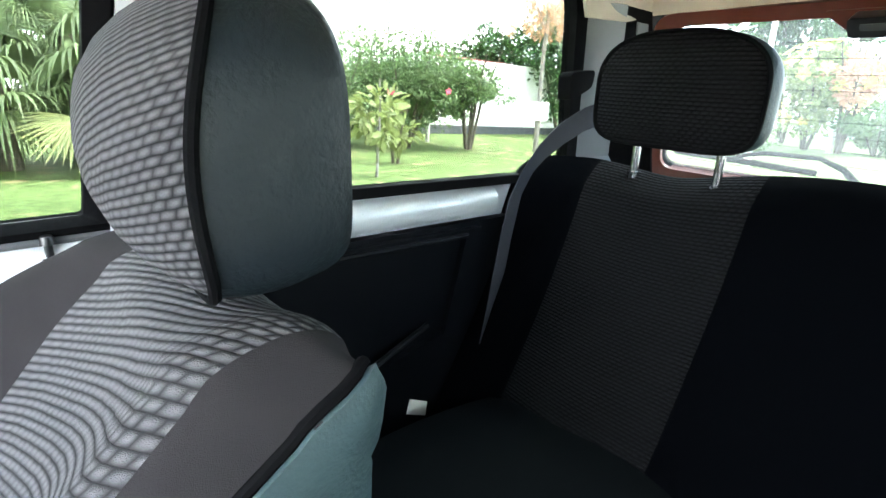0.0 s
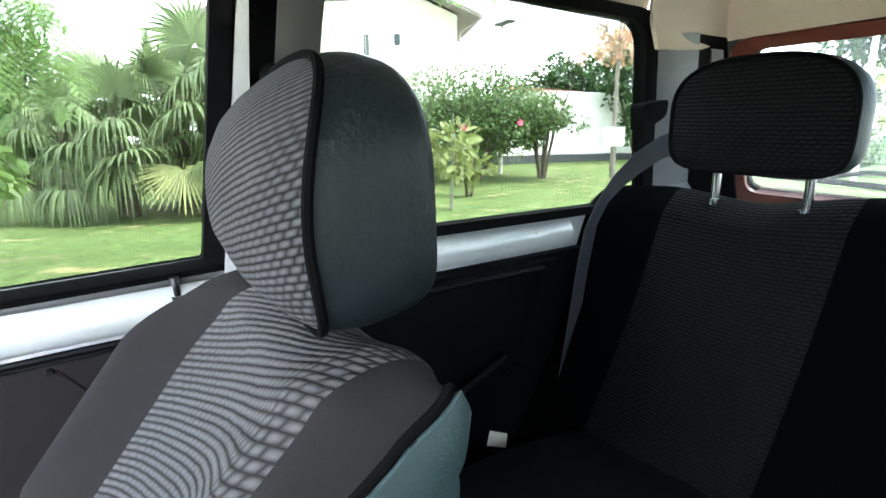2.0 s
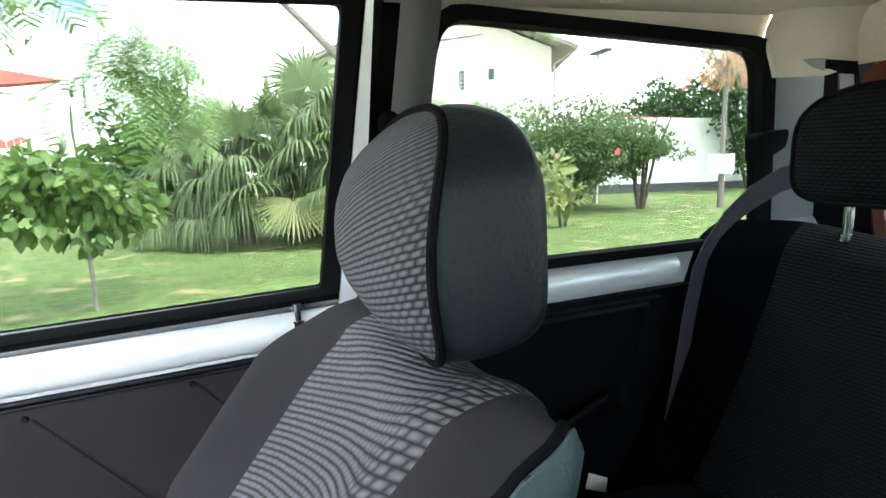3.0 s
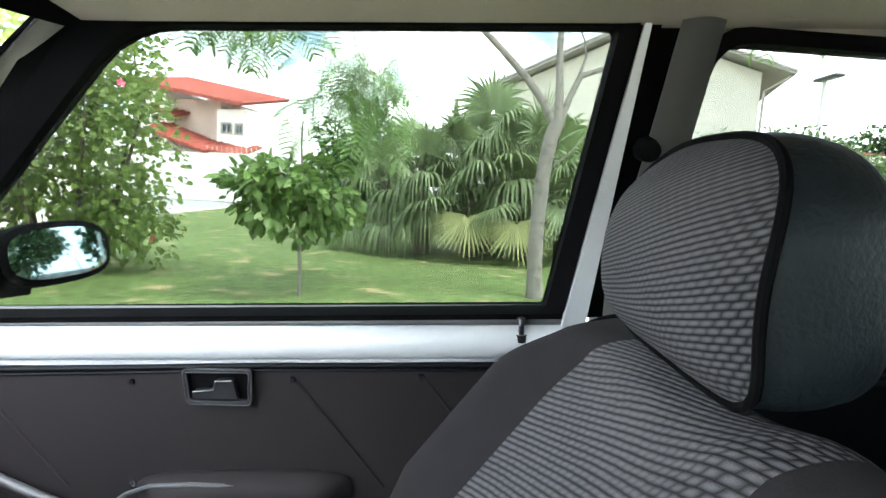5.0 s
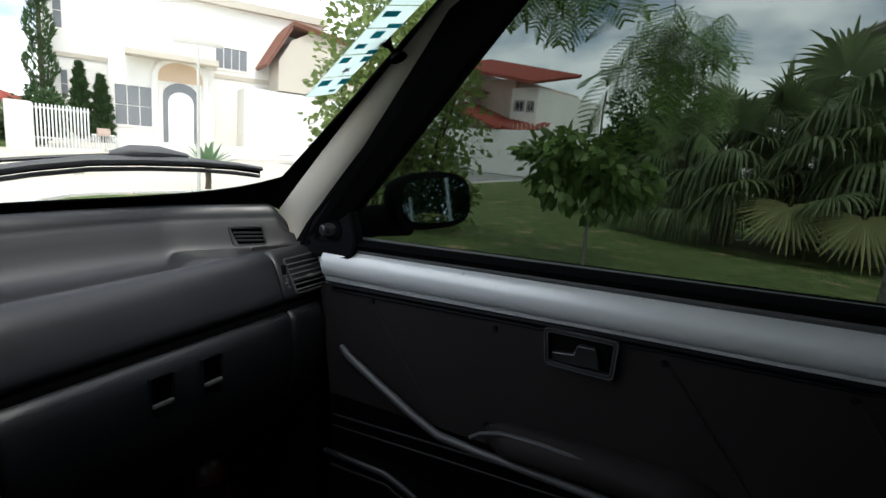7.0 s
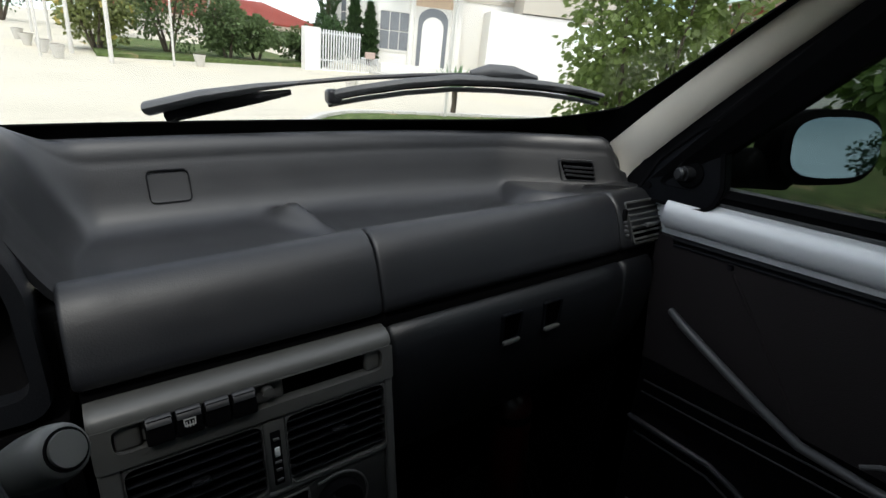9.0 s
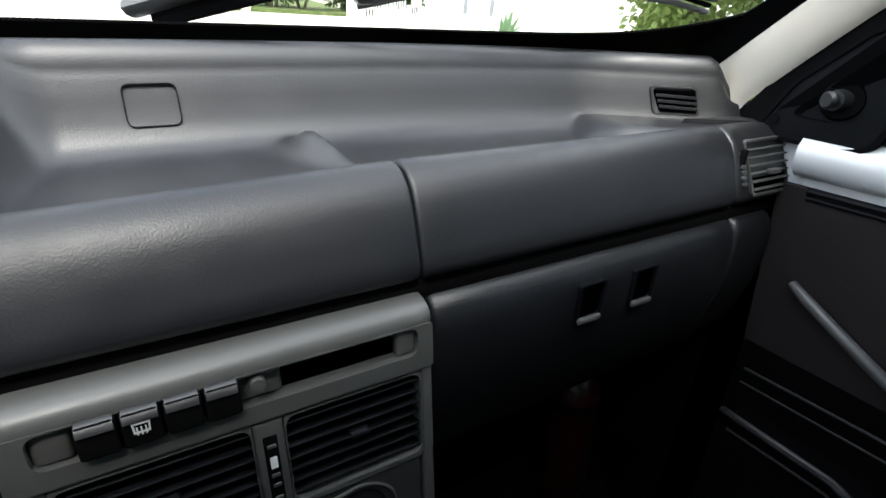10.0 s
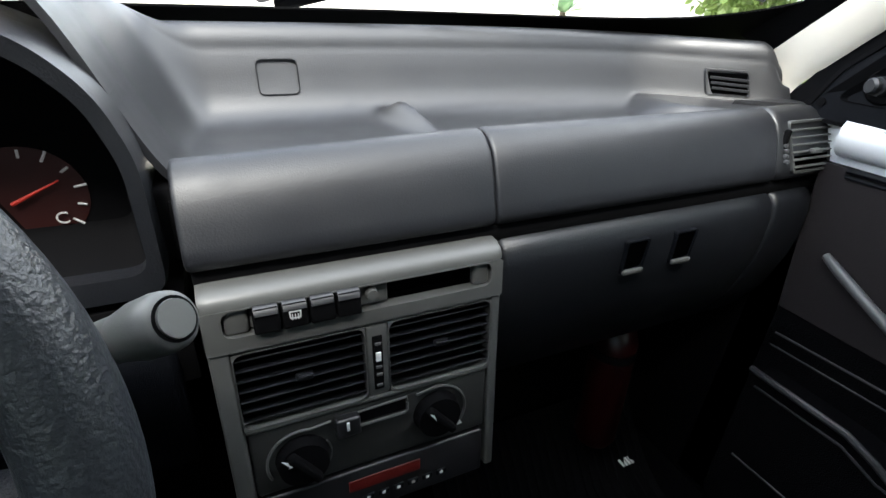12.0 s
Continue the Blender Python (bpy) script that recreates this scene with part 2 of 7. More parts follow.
# pale scattering veil added to the rear window for its washed-out bright haze
_n, _k = M_REARGLASS.node_tree.nodes, M_REARGLASS.node_tree.links
_haze, _mix = _n.new("ShaderNodeBsdfTranslucent"), _n.new("ShaderNodeMixShader")
_haze.inputs["Color"].default_value = (0.78, 0.84, 0.86, 1)
_mix.inputs["Fac"].default_value = 0.014
_k.new(_n["Material Output"].inputs["Surface"].links[0].from_socket, _mix.inputs[1])
_k.new(_haze.outputs["BSDF"], _mix.inputs[2])
_k.new(_mix.outputs["Shader"], _n["Material Output"].inputs["Surface"])
M_MIRROR = mat("mirror_glass", (0.30, 0.41, 0.47), 0.02, 1.0, var=0.01)
M_STICKER_A = mat("pale_sticker_film", (0.60, 0.68, 0.66), 0.5, var=0.05, scale=60)
M_STICKER_B = mat("teal_sticker_print", (0.05, 0.36, 0.40), 0.5, var=0.1, scale=60)

M_GRASS = mat("mown_lawn", (0.100, 0.138, 0.048), 0.9, var=0.85, scale=9, fine=0.2, bump=0.9, bump_scale=60, spec=0.1, spots=((0.30, 0.245, 0.135), 2.3, 0.57))
M_ROAD = mat("pale_sandy_asphalt", (0.60, 0.56, 0.46), 0.9, var=0.12, scale=0.7, bump=0.5, bump_scale=90, spec=0.2, spots=((0.66, 0.60, 0.47), 0.35, 0.52))
M_ASPHALT = mat("grey_asphalt", (0.3, 0.3, 0.29), 0.9, var=0.15, scale=0.8, bump=0.5, bump_scale=90, spec=0.2)
M_KERB = mat("concrete_kerb", (0.60, 0.58, 0.54), 0.9, var=0.15, scale=5, bump=0.4, bump_scale=80)
M_WHITEWALL = mat("white_render", (0.86, 0.845, 0.80), 0.85, var=0.04, scale=1.2, bump=0.2, bump_scale=60)
M_CREAMWALL = mat("cream_render", (0.57, 0.525, 0.45), 0.85, var=0.06, scale=1.2, bump=0.2, bump_scale=60, spots=((0.55, 0.5, 0.42), 0.6, 0.62))
M_WALLBASE = mat("dark_wall_paint", (0.075, 0.075, 0.08), 0.85, var=0.2, scale=2, bump=0.3, bump_scale=60)
M_PEACH = mat("peach_render", (0.66, 0.50, 0.36), 0.85, var=0.06, scale=1.2, bump=0.2, bump_scale=60)
M_BROWNROOF = mat("brown_eaves", (0.20, 0.085, 0.055), 0.75, var=0.3, scale=5, bump=0.3, bump_scale=30)
M_PINKSTONE = mat("pinkish_stone_cladding", (0.55, 0.42, 0.36), 0.85, var=0.25, scale=6, bump=0.5, bump_scale=20)
M_TILE = mat("red_clay_roof", (0.30, 0.065, 0.045), 0.75, var=0.3, scale=5, bump=0.3, bump_scale=30)
M_GREYTILE = mat("grey_brown_roof", (0.34, 0.31, 0.29), 0.8, var=0.25, scale=4)
M_DARKGLASS = mat("dark_house_glass", (0.05, 0.07, 0.08), 0.08, var=0.1, scale=2)
see_through(M_STICKER_A, (0.56, 0.62, 0.60), 0.8)
see_through(M_STICKER_B, (0.05, 0.28, 0.31), 0.7)
M_CURTAIN = mat("curtained_house_glass", (0.20, 0.215, 0.235), 0.2, var=0.2, scale=3)
# plain bench cloth near zero: the rear cabin's shade is painted in
M_BENCH = mat("plain_cloth_shaded", (0.0008, 0.0010, 0.0016), 0.9, var=0.2, scale=25, bump=0.3, bump_scale=1500, spec=0.02)
M_BARK = mat("grey_mottled_bark", (0.200, 0.178, 0.158), 0.9, var=0.35, scale=14, bump=1.0, bump_scale=45, spots=((0.105, 0.092, 0.080), 16, 0.54))
M_BARK_DARK = mat("dark_bark", (0.10, 0.08, 0.06), 0.95, var=0.3, scale=10, bump=0.8, bump_scale=40)
M_WHITETRUNK = mat("whitewashed_wood", (0.66, 0.64, 0.60), 0.85, var=0.1, scale=6, bump=0.4, bump_scale=40)


def leaf_mat(name, color, rough=0.45, spread=0.4, share=0.3):
    m = mat(name, color, rough, var=0.25, scale=1.5, spec=0.35, per_island=spread)
    return see_through(m, color, share)


M_BLADE = leaf_mat("grass_blades", (0.11, 0.155, 0.045), 0.7, 0.25)
M_LEAF = leaf_mat("glossy_green_leaf", (0.115, 0.182, 0.052))
M_LEAF_HIBISCUS = leaf_mat("hibiscus_leaf", (0.165, 0.220, 0.070), share=0.45)
M_LEAF_DARK = leaf_mat("dark_green_leaf", (0.042, 0.085, 0.026))
M_LEAF_HEDGE = leaf_mat("hedge_leaf", (0.11, 0.16, 0.065), 0.55)
M_LEAF_YOUNG = leaf_mat("young_green_leaf", (0.20, 0.23, 0.085), 0.5)
M_PALM = leaf_mat("fan_palm_blade", (0.155, 0.20, 0.095), 0.4, 0.45)
M_PALM_YELLOW = leaf_mat("yellowing_palm_blade", (0.235, 0.25, 0.10), 0.55, 0.25)
M_FEATHER = leaf_mat("feathery_leaflet", (0.155, 0.238, 0.078), 0.6, 0.3)
M_ORANGE = leaf_mat("orange_foliage", (0.42, 0.23, 0.14), 0.6, 0.35)
M_YELLOW = leaf_mat("yellow_blossom", (0.50, 0.42, 0.12), 0.6, 0.25)
M_PINK = mat("pink_petal", (0.75, 0.10, 0.18), 0.55, var=0.2, scale=30)
M_AGAVE = leaf_mat("agave_leaf", (0.20, 0.30, 0.17), 0.5, 0.2)


# ---- building helpers ----
def part(name, bm, material, parent=None, label="", angle=40):
    """Links a bmesh as one mesh object under a thing or under a part."""
    bmesh.ops.recalc_face_normals(bm, faces=bm.faces[:])
    me = bpy.data.meshes.new(name)
    bm.to_mesh(me)
    bm.free()
    for p in me.polygons:
        p.use_smooth = True
    me.set_sharp_from_angle(angle=radians(angle))
    me.materials.append(material)
    ob = new(name, me)
    if parent is not None:
        ob.parent = parent
    if label:
        ob["label"] = label
    return ob


def thing(name, label, category, m=None, group="", kind=""):
    ob = new(name)
    ob.empty_display_size = 0.05
    if m is not None:
        ob.matrix_basis = m
    return tagged(ob, label, category, group, kind)


def rbox(bm, c, s, r=0.004, seg=2, m=None):
    """A box with rounded edges."""
    made = bmesh.ops.create_cube(bm, size=1.0)["verts"]
    for v in made:
        v.co = Vector((v.co.x * s[0], v.co.y * s[1], v.co.z * s[2]))
    if r:
        edges = list({e for v in made for e in v.link_edges})
        out = bmesh.ops.bevel(bm, geom=edges, offset=min(r, min(s) * 0.45), segments=seg, profile=0.5, affect="EDGES")
        made = list({v for f in out["faces"] for v in f.verts} | {v for v in made if v.is_valid})
    t = Matrix.Translation(c) @ (m or Matrix())
    bmesh.ops.transform(bm, matrix=t, verts=made)
    return made


def tube(bm, pts, r, seg=10, closed=False, flat=1.0, up=(0, 0, 1)):
    """A round bar along points; r may be one radius or one for each point."""
    pts = [Vector(p) for p in pts]
    n = len(pts)
    rs = r if isinstance(r, (list, tuple)) else [r] * n
    rings, side = [], None
    for i, p in enumerate(pts):
        a, b = pts[(i - 1) % n if closed else max(i - 1, 0)], pts[(i + 1) % n if closed else min(i + 1, n - 1)]
        d = (b - a).normalized()
        if side is None:
            side = d.cross(Vector(up))
            if side.length < 0.1:
                side = d.cross(Vector((1, 0, 0)))
        side = (side - d * side.dot(d)).normalized()
        other = d.cross(side)
        rings.append([bm.verts.new(p + (side * math.cos(w) + other * math.sin(w) * flat) * rs[i]) for w in (2 * math.pi * j / seg for j in range(seg))])
    for i in range(n if closed else n - 1):
        a, b = rings[i], rings[(i + 1) % n]
        for j in range(seg):
            bm.faces.new((a[j], a[(j + 1) % seg], b[(j + 1) % seg], b[j]))
    if not closed:
        bm.faces.new(rings[0][::-1])
        bm.faces.new(rings[-1])


def sheet(bm, fn, nu, nv, thick=0.004):
    """A curved panel fn(u, v), u and v from 0 to 1, with thickness; UVs in metres along it."""
    uv = bm.loops.layers.uv.verify()
    grid = [[Vector(fn(i / nu, j / nv)) for j in range(nv + 1)] for i in range(nu + 1)]
    back = []
    for i in range(nu + 1):
        row = []
        for j in range(nv + 1):
            du = grid[min(i + 1, nu)][j] - grid[max(i - 1, 0)][j]
            dv = grid[i][min(j + 1, nv)] - grid[i][max(j - 1, 0)]
            nn = du.cross(dv)
            nn = nn.normalized() if nn.length > 1e-9 else Vector((0, 0, 0))
            row.append(grid[i][j] - nn * thick)
        back.append(row)
    f_v = [[bm.verts.new(p) for p in row] for row in grid]
    b_v = [[bm.verts.new(p) for p in row] for row in back]
    su = [[0.0] * (nv + 1) for _ in range(nu + 1)]
    sv = [[0.0] * (nv + 1) for _ in range(nu + 1)]
    mid = nv // 2
    for i in range(nu + 1):
        for j in range(nv + 1):
            if i:
                su[i][j] = su[i - 1][j] + (grid[i][mid] - grid[i - 1][mid]).length
            if j:
                sv[i][j] = sv[i][j - 1] + (grid[nu // 2][j] - grid[nu // 2][j - 1]).length
    for i in range(nu):
        for j in range(nv):
            quad = [(i, j), (i + 1, j), (i + 1, j + 1), (i, j + 1)]
            f = bm.faces.new([f_v[a][b] for a, b in quad])
            for loop, (a, b) in zip(f.loops, quad):
                loop[uv].uv = (su[a][b], sv[a][b])
            bm.faces.new([b_v[a][b] for a, b in quad[::-1]])
    rim = [(i, 0) for i in range(nu)] + [(nu, j) for j in range(nv)] + [(i, nv) for i in range(nu, 0, -1)] + [(0, j) for j in range(nv, 0, -1)]
    for a, b in zip(rim, rim[1:] + rim[:1]):
        bm.faces.new((f_v[a[0]][a[1]], b_v[a[0]][a[1]], b_v[b[0]][b[1]], f_v[b[0]][b[1]]))


def prism(bm, loop, push):
    """A flat outline pushed along a vector into a solid."""
    a = [bm.verts.new(Vector(p)) for p in loop]
    b = [bm.verts.new(Vector(p) + Vector(push)) for p in loop]
    bm.faces.new(a)
    bm.faces.new(b[::-1])
    for i in range(len(a)):
        j = (i + 1) % len(a)
        bm.faces.new((a[i], b[i], b[j], a[j]))


def ring(bm, outer, inner, push):
    """A frame between two outlines of the same count, pushed into a solid."""
    n, push = len(outer), Vector(push)
    o, i = [Vector(p) for p in outer], [Vector(p) for p in inner]
    a, b = [bm.verts.new(p) for p in o], [bm.verts.new(p) for p in i]
    c, d = [bm.verts.new(p + push) for p in o], [bm.verts.new(p + push) for p in i]
    for k in range(n):
        j = (k + 1) % n
        bm.faces.new((a[k], a[j], b[j], b[k]))
        bm.faces.new((c[k], d[k], d[j], c[j]))
        bm.faces.new((a[k], c[k], c[j], a[j]))
        bm.faces.new((b[k], b[j], d[j], d[k]))


def round_loop(pts, r, seg=4):
    """Rounds the corners of a closed outline of 3D points."""
    out, n = [], len(pts)
    rs = r if isinstance(r, (list, tuple)) else [r] * n
    for i in range(n):
        p, a, b = Vector(pts[i]), Vector(pts[i - 1]), Vector(pts[(i + 1) % n])
        da, db = (a - p), (b - p)
        q = min(rs[i], da.length * 0.45, db.length * 0.45)
        s, e = p + da.normalized() * q, p + db.normalized() * q
        for k in range(seg + 1):
            t = k / seg
            out.append(s * (1 - t) ** 2 + p * 2 * t * (1 - t) + e * t ** 2)
    return out


def disc(bm, c, r, depth, axis, seg=24, r2=None):
    """A short cylinder along an axis."""
    made = bmesh.ops.create_cone(bm, cap_ends=True, segments=seg, radius1=r, radius2=r if r2 is None else r2, depth=depth)["verts"]
    t = Matrix.Translation(c) @ Vector(axis).to_track_quat("Z", "Y").to_matrix().to_4x4()
    bmesh.ops.transform(bm, matrix=t, verts=made)
    return made


def smooth(a, b, x):
    t = min(1.0, max(0.0, (x - a) / (b - a)))
    return t * t * (3 - 2 * t)


# ---- the car: body shell ----
def xs(z):
    """Half width of the cabin side at a height."""
    return 0.668 if z < 1.0 else 0.68 - (z - 1.005) * 0.316


def side_pts(side, yz, off=0.0):
    return [Vector((side * (xs(z) + off), y, z)) for y, z in yz]


def screen(s, t, lift=0.0):
    """A place on the windscreen: s across from -1 to 1, t up from 0 to 1."""
    return Vector((s * (0.745 - 0.195 * t), (1.115 - 0.16 * s * s) * (1 - t) + (0.40 - 0.10 * s * s) * t + lift * 0.5, 1.062 + 0.35 * t + lift * 0.85))


def roof_z(x):
    return 1.400 + 0.045 * (1 - min(1.0, (x / 0.56) ** 2))


DOOR_GLASS = [(0.730, 1.005), (0.290, 1.387), (-0.312, 1.387), (-0.258, 1.005)]
DOOR_SEAL = [(0.772, 0.996), (0.322, 1.412), (-0.338, 1.412), (-0.283, 0.996)]
DOOR_FRAME = [(0.800, 0.986), (0.342, 1.430), (-0.368, 1.430), (-0.313, 0.986)]
QUARTER_GLASS = [(-0.440, 1.372), (-1.033, 1.334), (-1.170, 0.980), (-0.395, 1.004)]
QUARTER_SEAL = [(-0.424, 1.390), (-1.058, 1.352), (-1.204, 0.962), (-0.377, 0.988)]


def gate_pt(x, z, off=0.0):
    """A place on the sloping tailgate by x and height; off is towards the cabin."""
    return Vector((x, -1.395 + 0.45 * (z - 1.0) + off * 0.91, z - off * 0.41))



body = thing("car", "silver three-door hatchback car with beige headlining and tinted windows", "car")

bm = bmesh.new()
sheet(bm, lambda u, v: (-0.56 + 1.12 * u, 0.37 - 1.58 * v, roof_z(-0.56 + 1.12 * u)), 24, 30, -0.012)
part("headlining", bm, M_LINING, body, "beige fabric headlining")
bm = bmesh.new()
sheet(bm, lambda u, v: (-0.60 + 1.2 * u, 0.36 - 1.63 * v, roof_z((-0.60 + 1.2 * u) * 0.93) + 0.045), 16, 8, -0.01)
part("roof_skin", bm, M_SILVER, body)
bm = bmesh.new()
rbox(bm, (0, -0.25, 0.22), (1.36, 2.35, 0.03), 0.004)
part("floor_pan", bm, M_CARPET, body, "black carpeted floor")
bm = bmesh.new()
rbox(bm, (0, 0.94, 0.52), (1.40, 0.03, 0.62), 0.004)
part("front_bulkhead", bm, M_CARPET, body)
bm = bmesh.new()
rbox(bm, (0, -1.45, 0.58), (1.36, 0.03, 0.72), 0.004)
part("rear_panel", bm, M_CARPET, body)
bm = bmesh.new()
prism(bm, round_loop([(-0.09, 0.70, 0.24), (0.09, 0.70, 0.24), (0.07, 0.70, 0.44), (-0.07, 0.70, 0.44)], 0.03), (0, -1.1, 0))
part("transmission_tunnel", bm, M_CARPET, body)

for side in (1, -1):
    bm = bmesh.new()
    # pillar between windscreen and door
    FR = [Vector(p) for p in ((0.709, 0.915, 1.034), (0.662, 0.684, 1.222), (0.516, 0.335, 1.412))]
    RE = [Vector(p) for p in ((0.722, 0.868, 0.994), (0.672, 0.652, 1.196), (0.562, 0.318, 1.420))]

    def bow(c, v):
        return c[0] * (1 - v) ** 2 + c[1] * 2 * v * (1 - v) + c[2] * v * v

    def pillar(u, v):
        if v < 0.12:
            # foot tucked behind the dashboard's end
            w = 1 - v / 0.12
            f, r = bow(FR, 0) + Vector((-0.004, 0.0, -0.062)) * w, bow(RE, 0) + Vector((-0.026, 0.002, -0.034)) * w ** 0.8
        else:
            f, r = bow(FR, (v - 0.12) / 0.88), bow(RE, (v - 0.12) / 0.88)
        p = f.lerp(r, u) + Vector((-0.006, -0.004, -0.001)) * math.sin(math.pi * u) ** 0.6
        return (side * p.x, p.y, p.z)
    sheet(bm, pillar, 8, 30, -0.006 * side)
    part("windscreen_pillar", bm, M_PILLAR, body, "ivory plastic pillar trim")
    # black steel and seals round the trim
    bm = bmesh.new()
    sheet(bm, lambda u, v: ((lambda p: (side * p.x, p.y, p.z))(bow(FR, v).lerp(bow(RE, v), u) + Vector((0.014, 0.010, 0.008)))), 4, 24, -0.004 * side)
    part("pillar_core", bm, M_BLACK, body)
    bm = bmesh.new()
    sheet(bm, lambda u, v: ((lambda p: (side * p.x, p.y, p.z))((bow(RE, v) + Vector((0.004, 0.002, -0.001)) + (Vector((-0.026, 0.002, -0.034)) * max(0, 1 - v / 0.1))).lerp(Vector((xs(0.986 + 0.43 * v) + 0.004, 0.785 - 0.455 * v, 0.972 + 0.452 * v)), u) + Vector((0.006, 0, 0)) * math.sin(math.pi * u))), 6, 24, -0.004 * side)
    part("door_aperture_seal", bm, M_BLACK, body, "black rubber door aperture seal")
    bm = bmesh.new()
    tube(bm, [(side * (p.x - 0.002), p.y - 0.004, p.z) for p in ((bow(RE, v) + (Vector((-0.026, 0.002, -0.034)) * max(0, 1 - v / 0.1) if v < 0.1 else Vector()) ).lerp(Vector((xs(0.986 + 0.43 * v), 0.785 - 0.455 * v, 0.972 + 0.452 * v)), 0.45) for v in (k / 24 for k in range(25)))], 0.006, 8)
    part("aperture_bead", bm, M_BLACK, body, "black rubber bead")
    bm = bmesh.new()
    sheet(bm, lambda u, v: (side * (xs(0.99 + 0.43 * v) - 0.022 - 0.008 * math.sin(math.pi * u)), (-0.340 - 0.063 * u) * (1 - v) + (-0.385 - 0.053 * u) * v, 0.99 + 0.43 * v), 8, 12, 0.02 * side)
    part("centre_pillar", bm, M_BPILLAR, body, "grey plastic centre pillar trim")
    bm = bmesh.new()
    def rear_post(u, v):
        z = 0.955 + 0.36 * v
        front, back = -1.054 - (1.352 - z) * 0.372, -1.178 - (1.275 - z) * 0.505
        return (side * (xs(z) - 0.010 - 0.030 * u - 0.006 * math.sin(math.pi * u)), front + (back - front) * u, z)
    sheet(bm, rear_post, 10, 14, 0.02 * side)
    part("rear_pillar", bm, M_CPILLAR, body, "pale grey rear pillar trim")
    bm = bmesh.new()
    def gate_jamb(u, v):
        z = 0.93 + 0.385 * v
        p = Vector((xs(z) - 0.038, -1.170 - (1.275 - z) * 0.505, z)).lerp(gate_pt(0.541 + 0.10 * (1.306 - z), z, 0.012), u)
        return (side * p.x, p.y, p.z)
    sheet(bm, gate_jamb, 6, 14, 0.012 * side)
    part("tailgate_aperture_seal", bm, M_BLACK, body, "black rubber tailgate seal")
    bm = bmesh.new()
    sheet(bm, lambda u, v: gate_jamb(0.45 + 0.35 * u, 0.78 + 0.16 * v), 3, 5, -0.004 * side)
    part("aperture_trim", bm, M_CPILLAR, body, "pale strip in the tailgate opening")
    # lining wrapped round the rear corner of the roof
    bm = bmesh.new()
    def roof_corner(u, v):
        y = -1.035 - 0.215 * u
        lo = Vector((0.556 - 0.012 * u, y, 1.345 - 0.058 * smooth(0.0, 0.10, u) + 0.018 * smooth(0.6, 1.0, u)))
        hi = Vector((0.520 - 0.03 * u, y + 0.02 * u, 1.412))
        w = lo.lerp(hi, v) + Vector((0.014, 0, 0.006)) * math.sin(math.pi * v)
        return (side * w.x, w.y, w.z)
    sheet(bm, roof_corner, 20, 8, 0.008 * side)
    part("roof_corner", bm, M_LINING, body)
    bm = bmesh.new()
    prism(bm, [(side * 0.738, y, z) for y, z in ((0.73, 0.22), (0.73, 0.985), (0.80, 0.99), (0.93, 0.99), (1.12, 0.95), (1.12, 0.22))], (side * 0.05, 0, 0))
    part("front_side_panel", bm, M_CARPET, body)
    bm = bmesh.new()
    prism(bm, [(side * 0.668, y, z) for y, z in ((0.72, 0.22), (0.72, 0.90), (0.80, 0.93), (1.0, 0.92), (1.12, 0.90), (1.12, 0.22))], (side * 0.068, 0, 0))
    part("kick_panel", bm, M_CARPET, body)
    bm = bmesh.new()
    prism(bm, side_pts(side, [(-0.300, 0.985), (-0.352, 1.43), (-0.40, 1.43), (-0.35, 0.985)], 0.004), (side * 0.012, 0, 0))
    part("pillar_seal", bm, M_BLACK, body, "black rubber door seal")
    bm = bmesh.new()
    sheet(bm, lambda u, v: (side * (0.572 - 0.022 * v + 0.01 * u), -0.36 - 0.69 * u, (1.384 - 0.034 * u) * (1 - v) + 1.415 * v), 16, 4, 0.01 * side)
    part("side_header", bm, M_LINING, body)
    # rail over the side windows
    bm = bmesh.new()
    tube(bm, [(side * 0.562, 0.36 - 1.56 * k / 12, 1.418) for k in range(13)], 0.026, 8)
    part("roof_rail", bm, M_LINING, body)
    # quarter panel
    bm = bmesh.new()
    prism(bm, side_pts(side, [(-0.33, 0.25), (-0.33, 0.985), (-1.40, 0.960), (-1.42, 0.25)], 0.012), (side * 0.05, 0, 0))
    part("quarter_panel", bm, M_SILVER, body)
    bm = bmesh.new()
    prof = [(0.660, 0.922), (0.652, 0.932), (0.650, 0.948), (0.654, 0.963), (0.664, 0.974), (0.69, 0.978), (0.69, 0.922)]
    prism(bm, [(side * x, -0.385, z + 0.002) for x, z in prof], (0, -0.568, -0.014))
    part("quarter_sill", bm, M_SILVER, body, "silver painted sill strip")
    bm = bmesh.new()
    ring(bm, round_loop(side_pts(side, QUARTER_SEAL, -0.012), 0.05), round_loop(side_pts(side, QUARTER_GLASS, -0.012), 0.045), (side * 0.03, 0, 0))
    part("quarter_seal", bm, M_BLACK, body, "black rubber window seal")
    bm = bmesh.new()
    prism(bm, round_loop(side_pts(side, QUARTER_GLASS, 0.004), 0.045), (side * 0.004, 0, 0))
    part("quarter_glass", bm, M_TINT, body, "tinted rear side glass")
    # black trim panel under the rear side window
    bm = bmesh.new()
    prism(bm, [(side * 0.655, y, z) for y, z in ((-0.36, 0.27), (-0.36, 0.915), (-1.02, 0.90), (-1.02, 0.27))], (side * 0.02, 0, 0))
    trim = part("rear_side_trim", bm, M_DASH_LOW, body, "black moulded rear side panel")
    bm = bmesh.new()
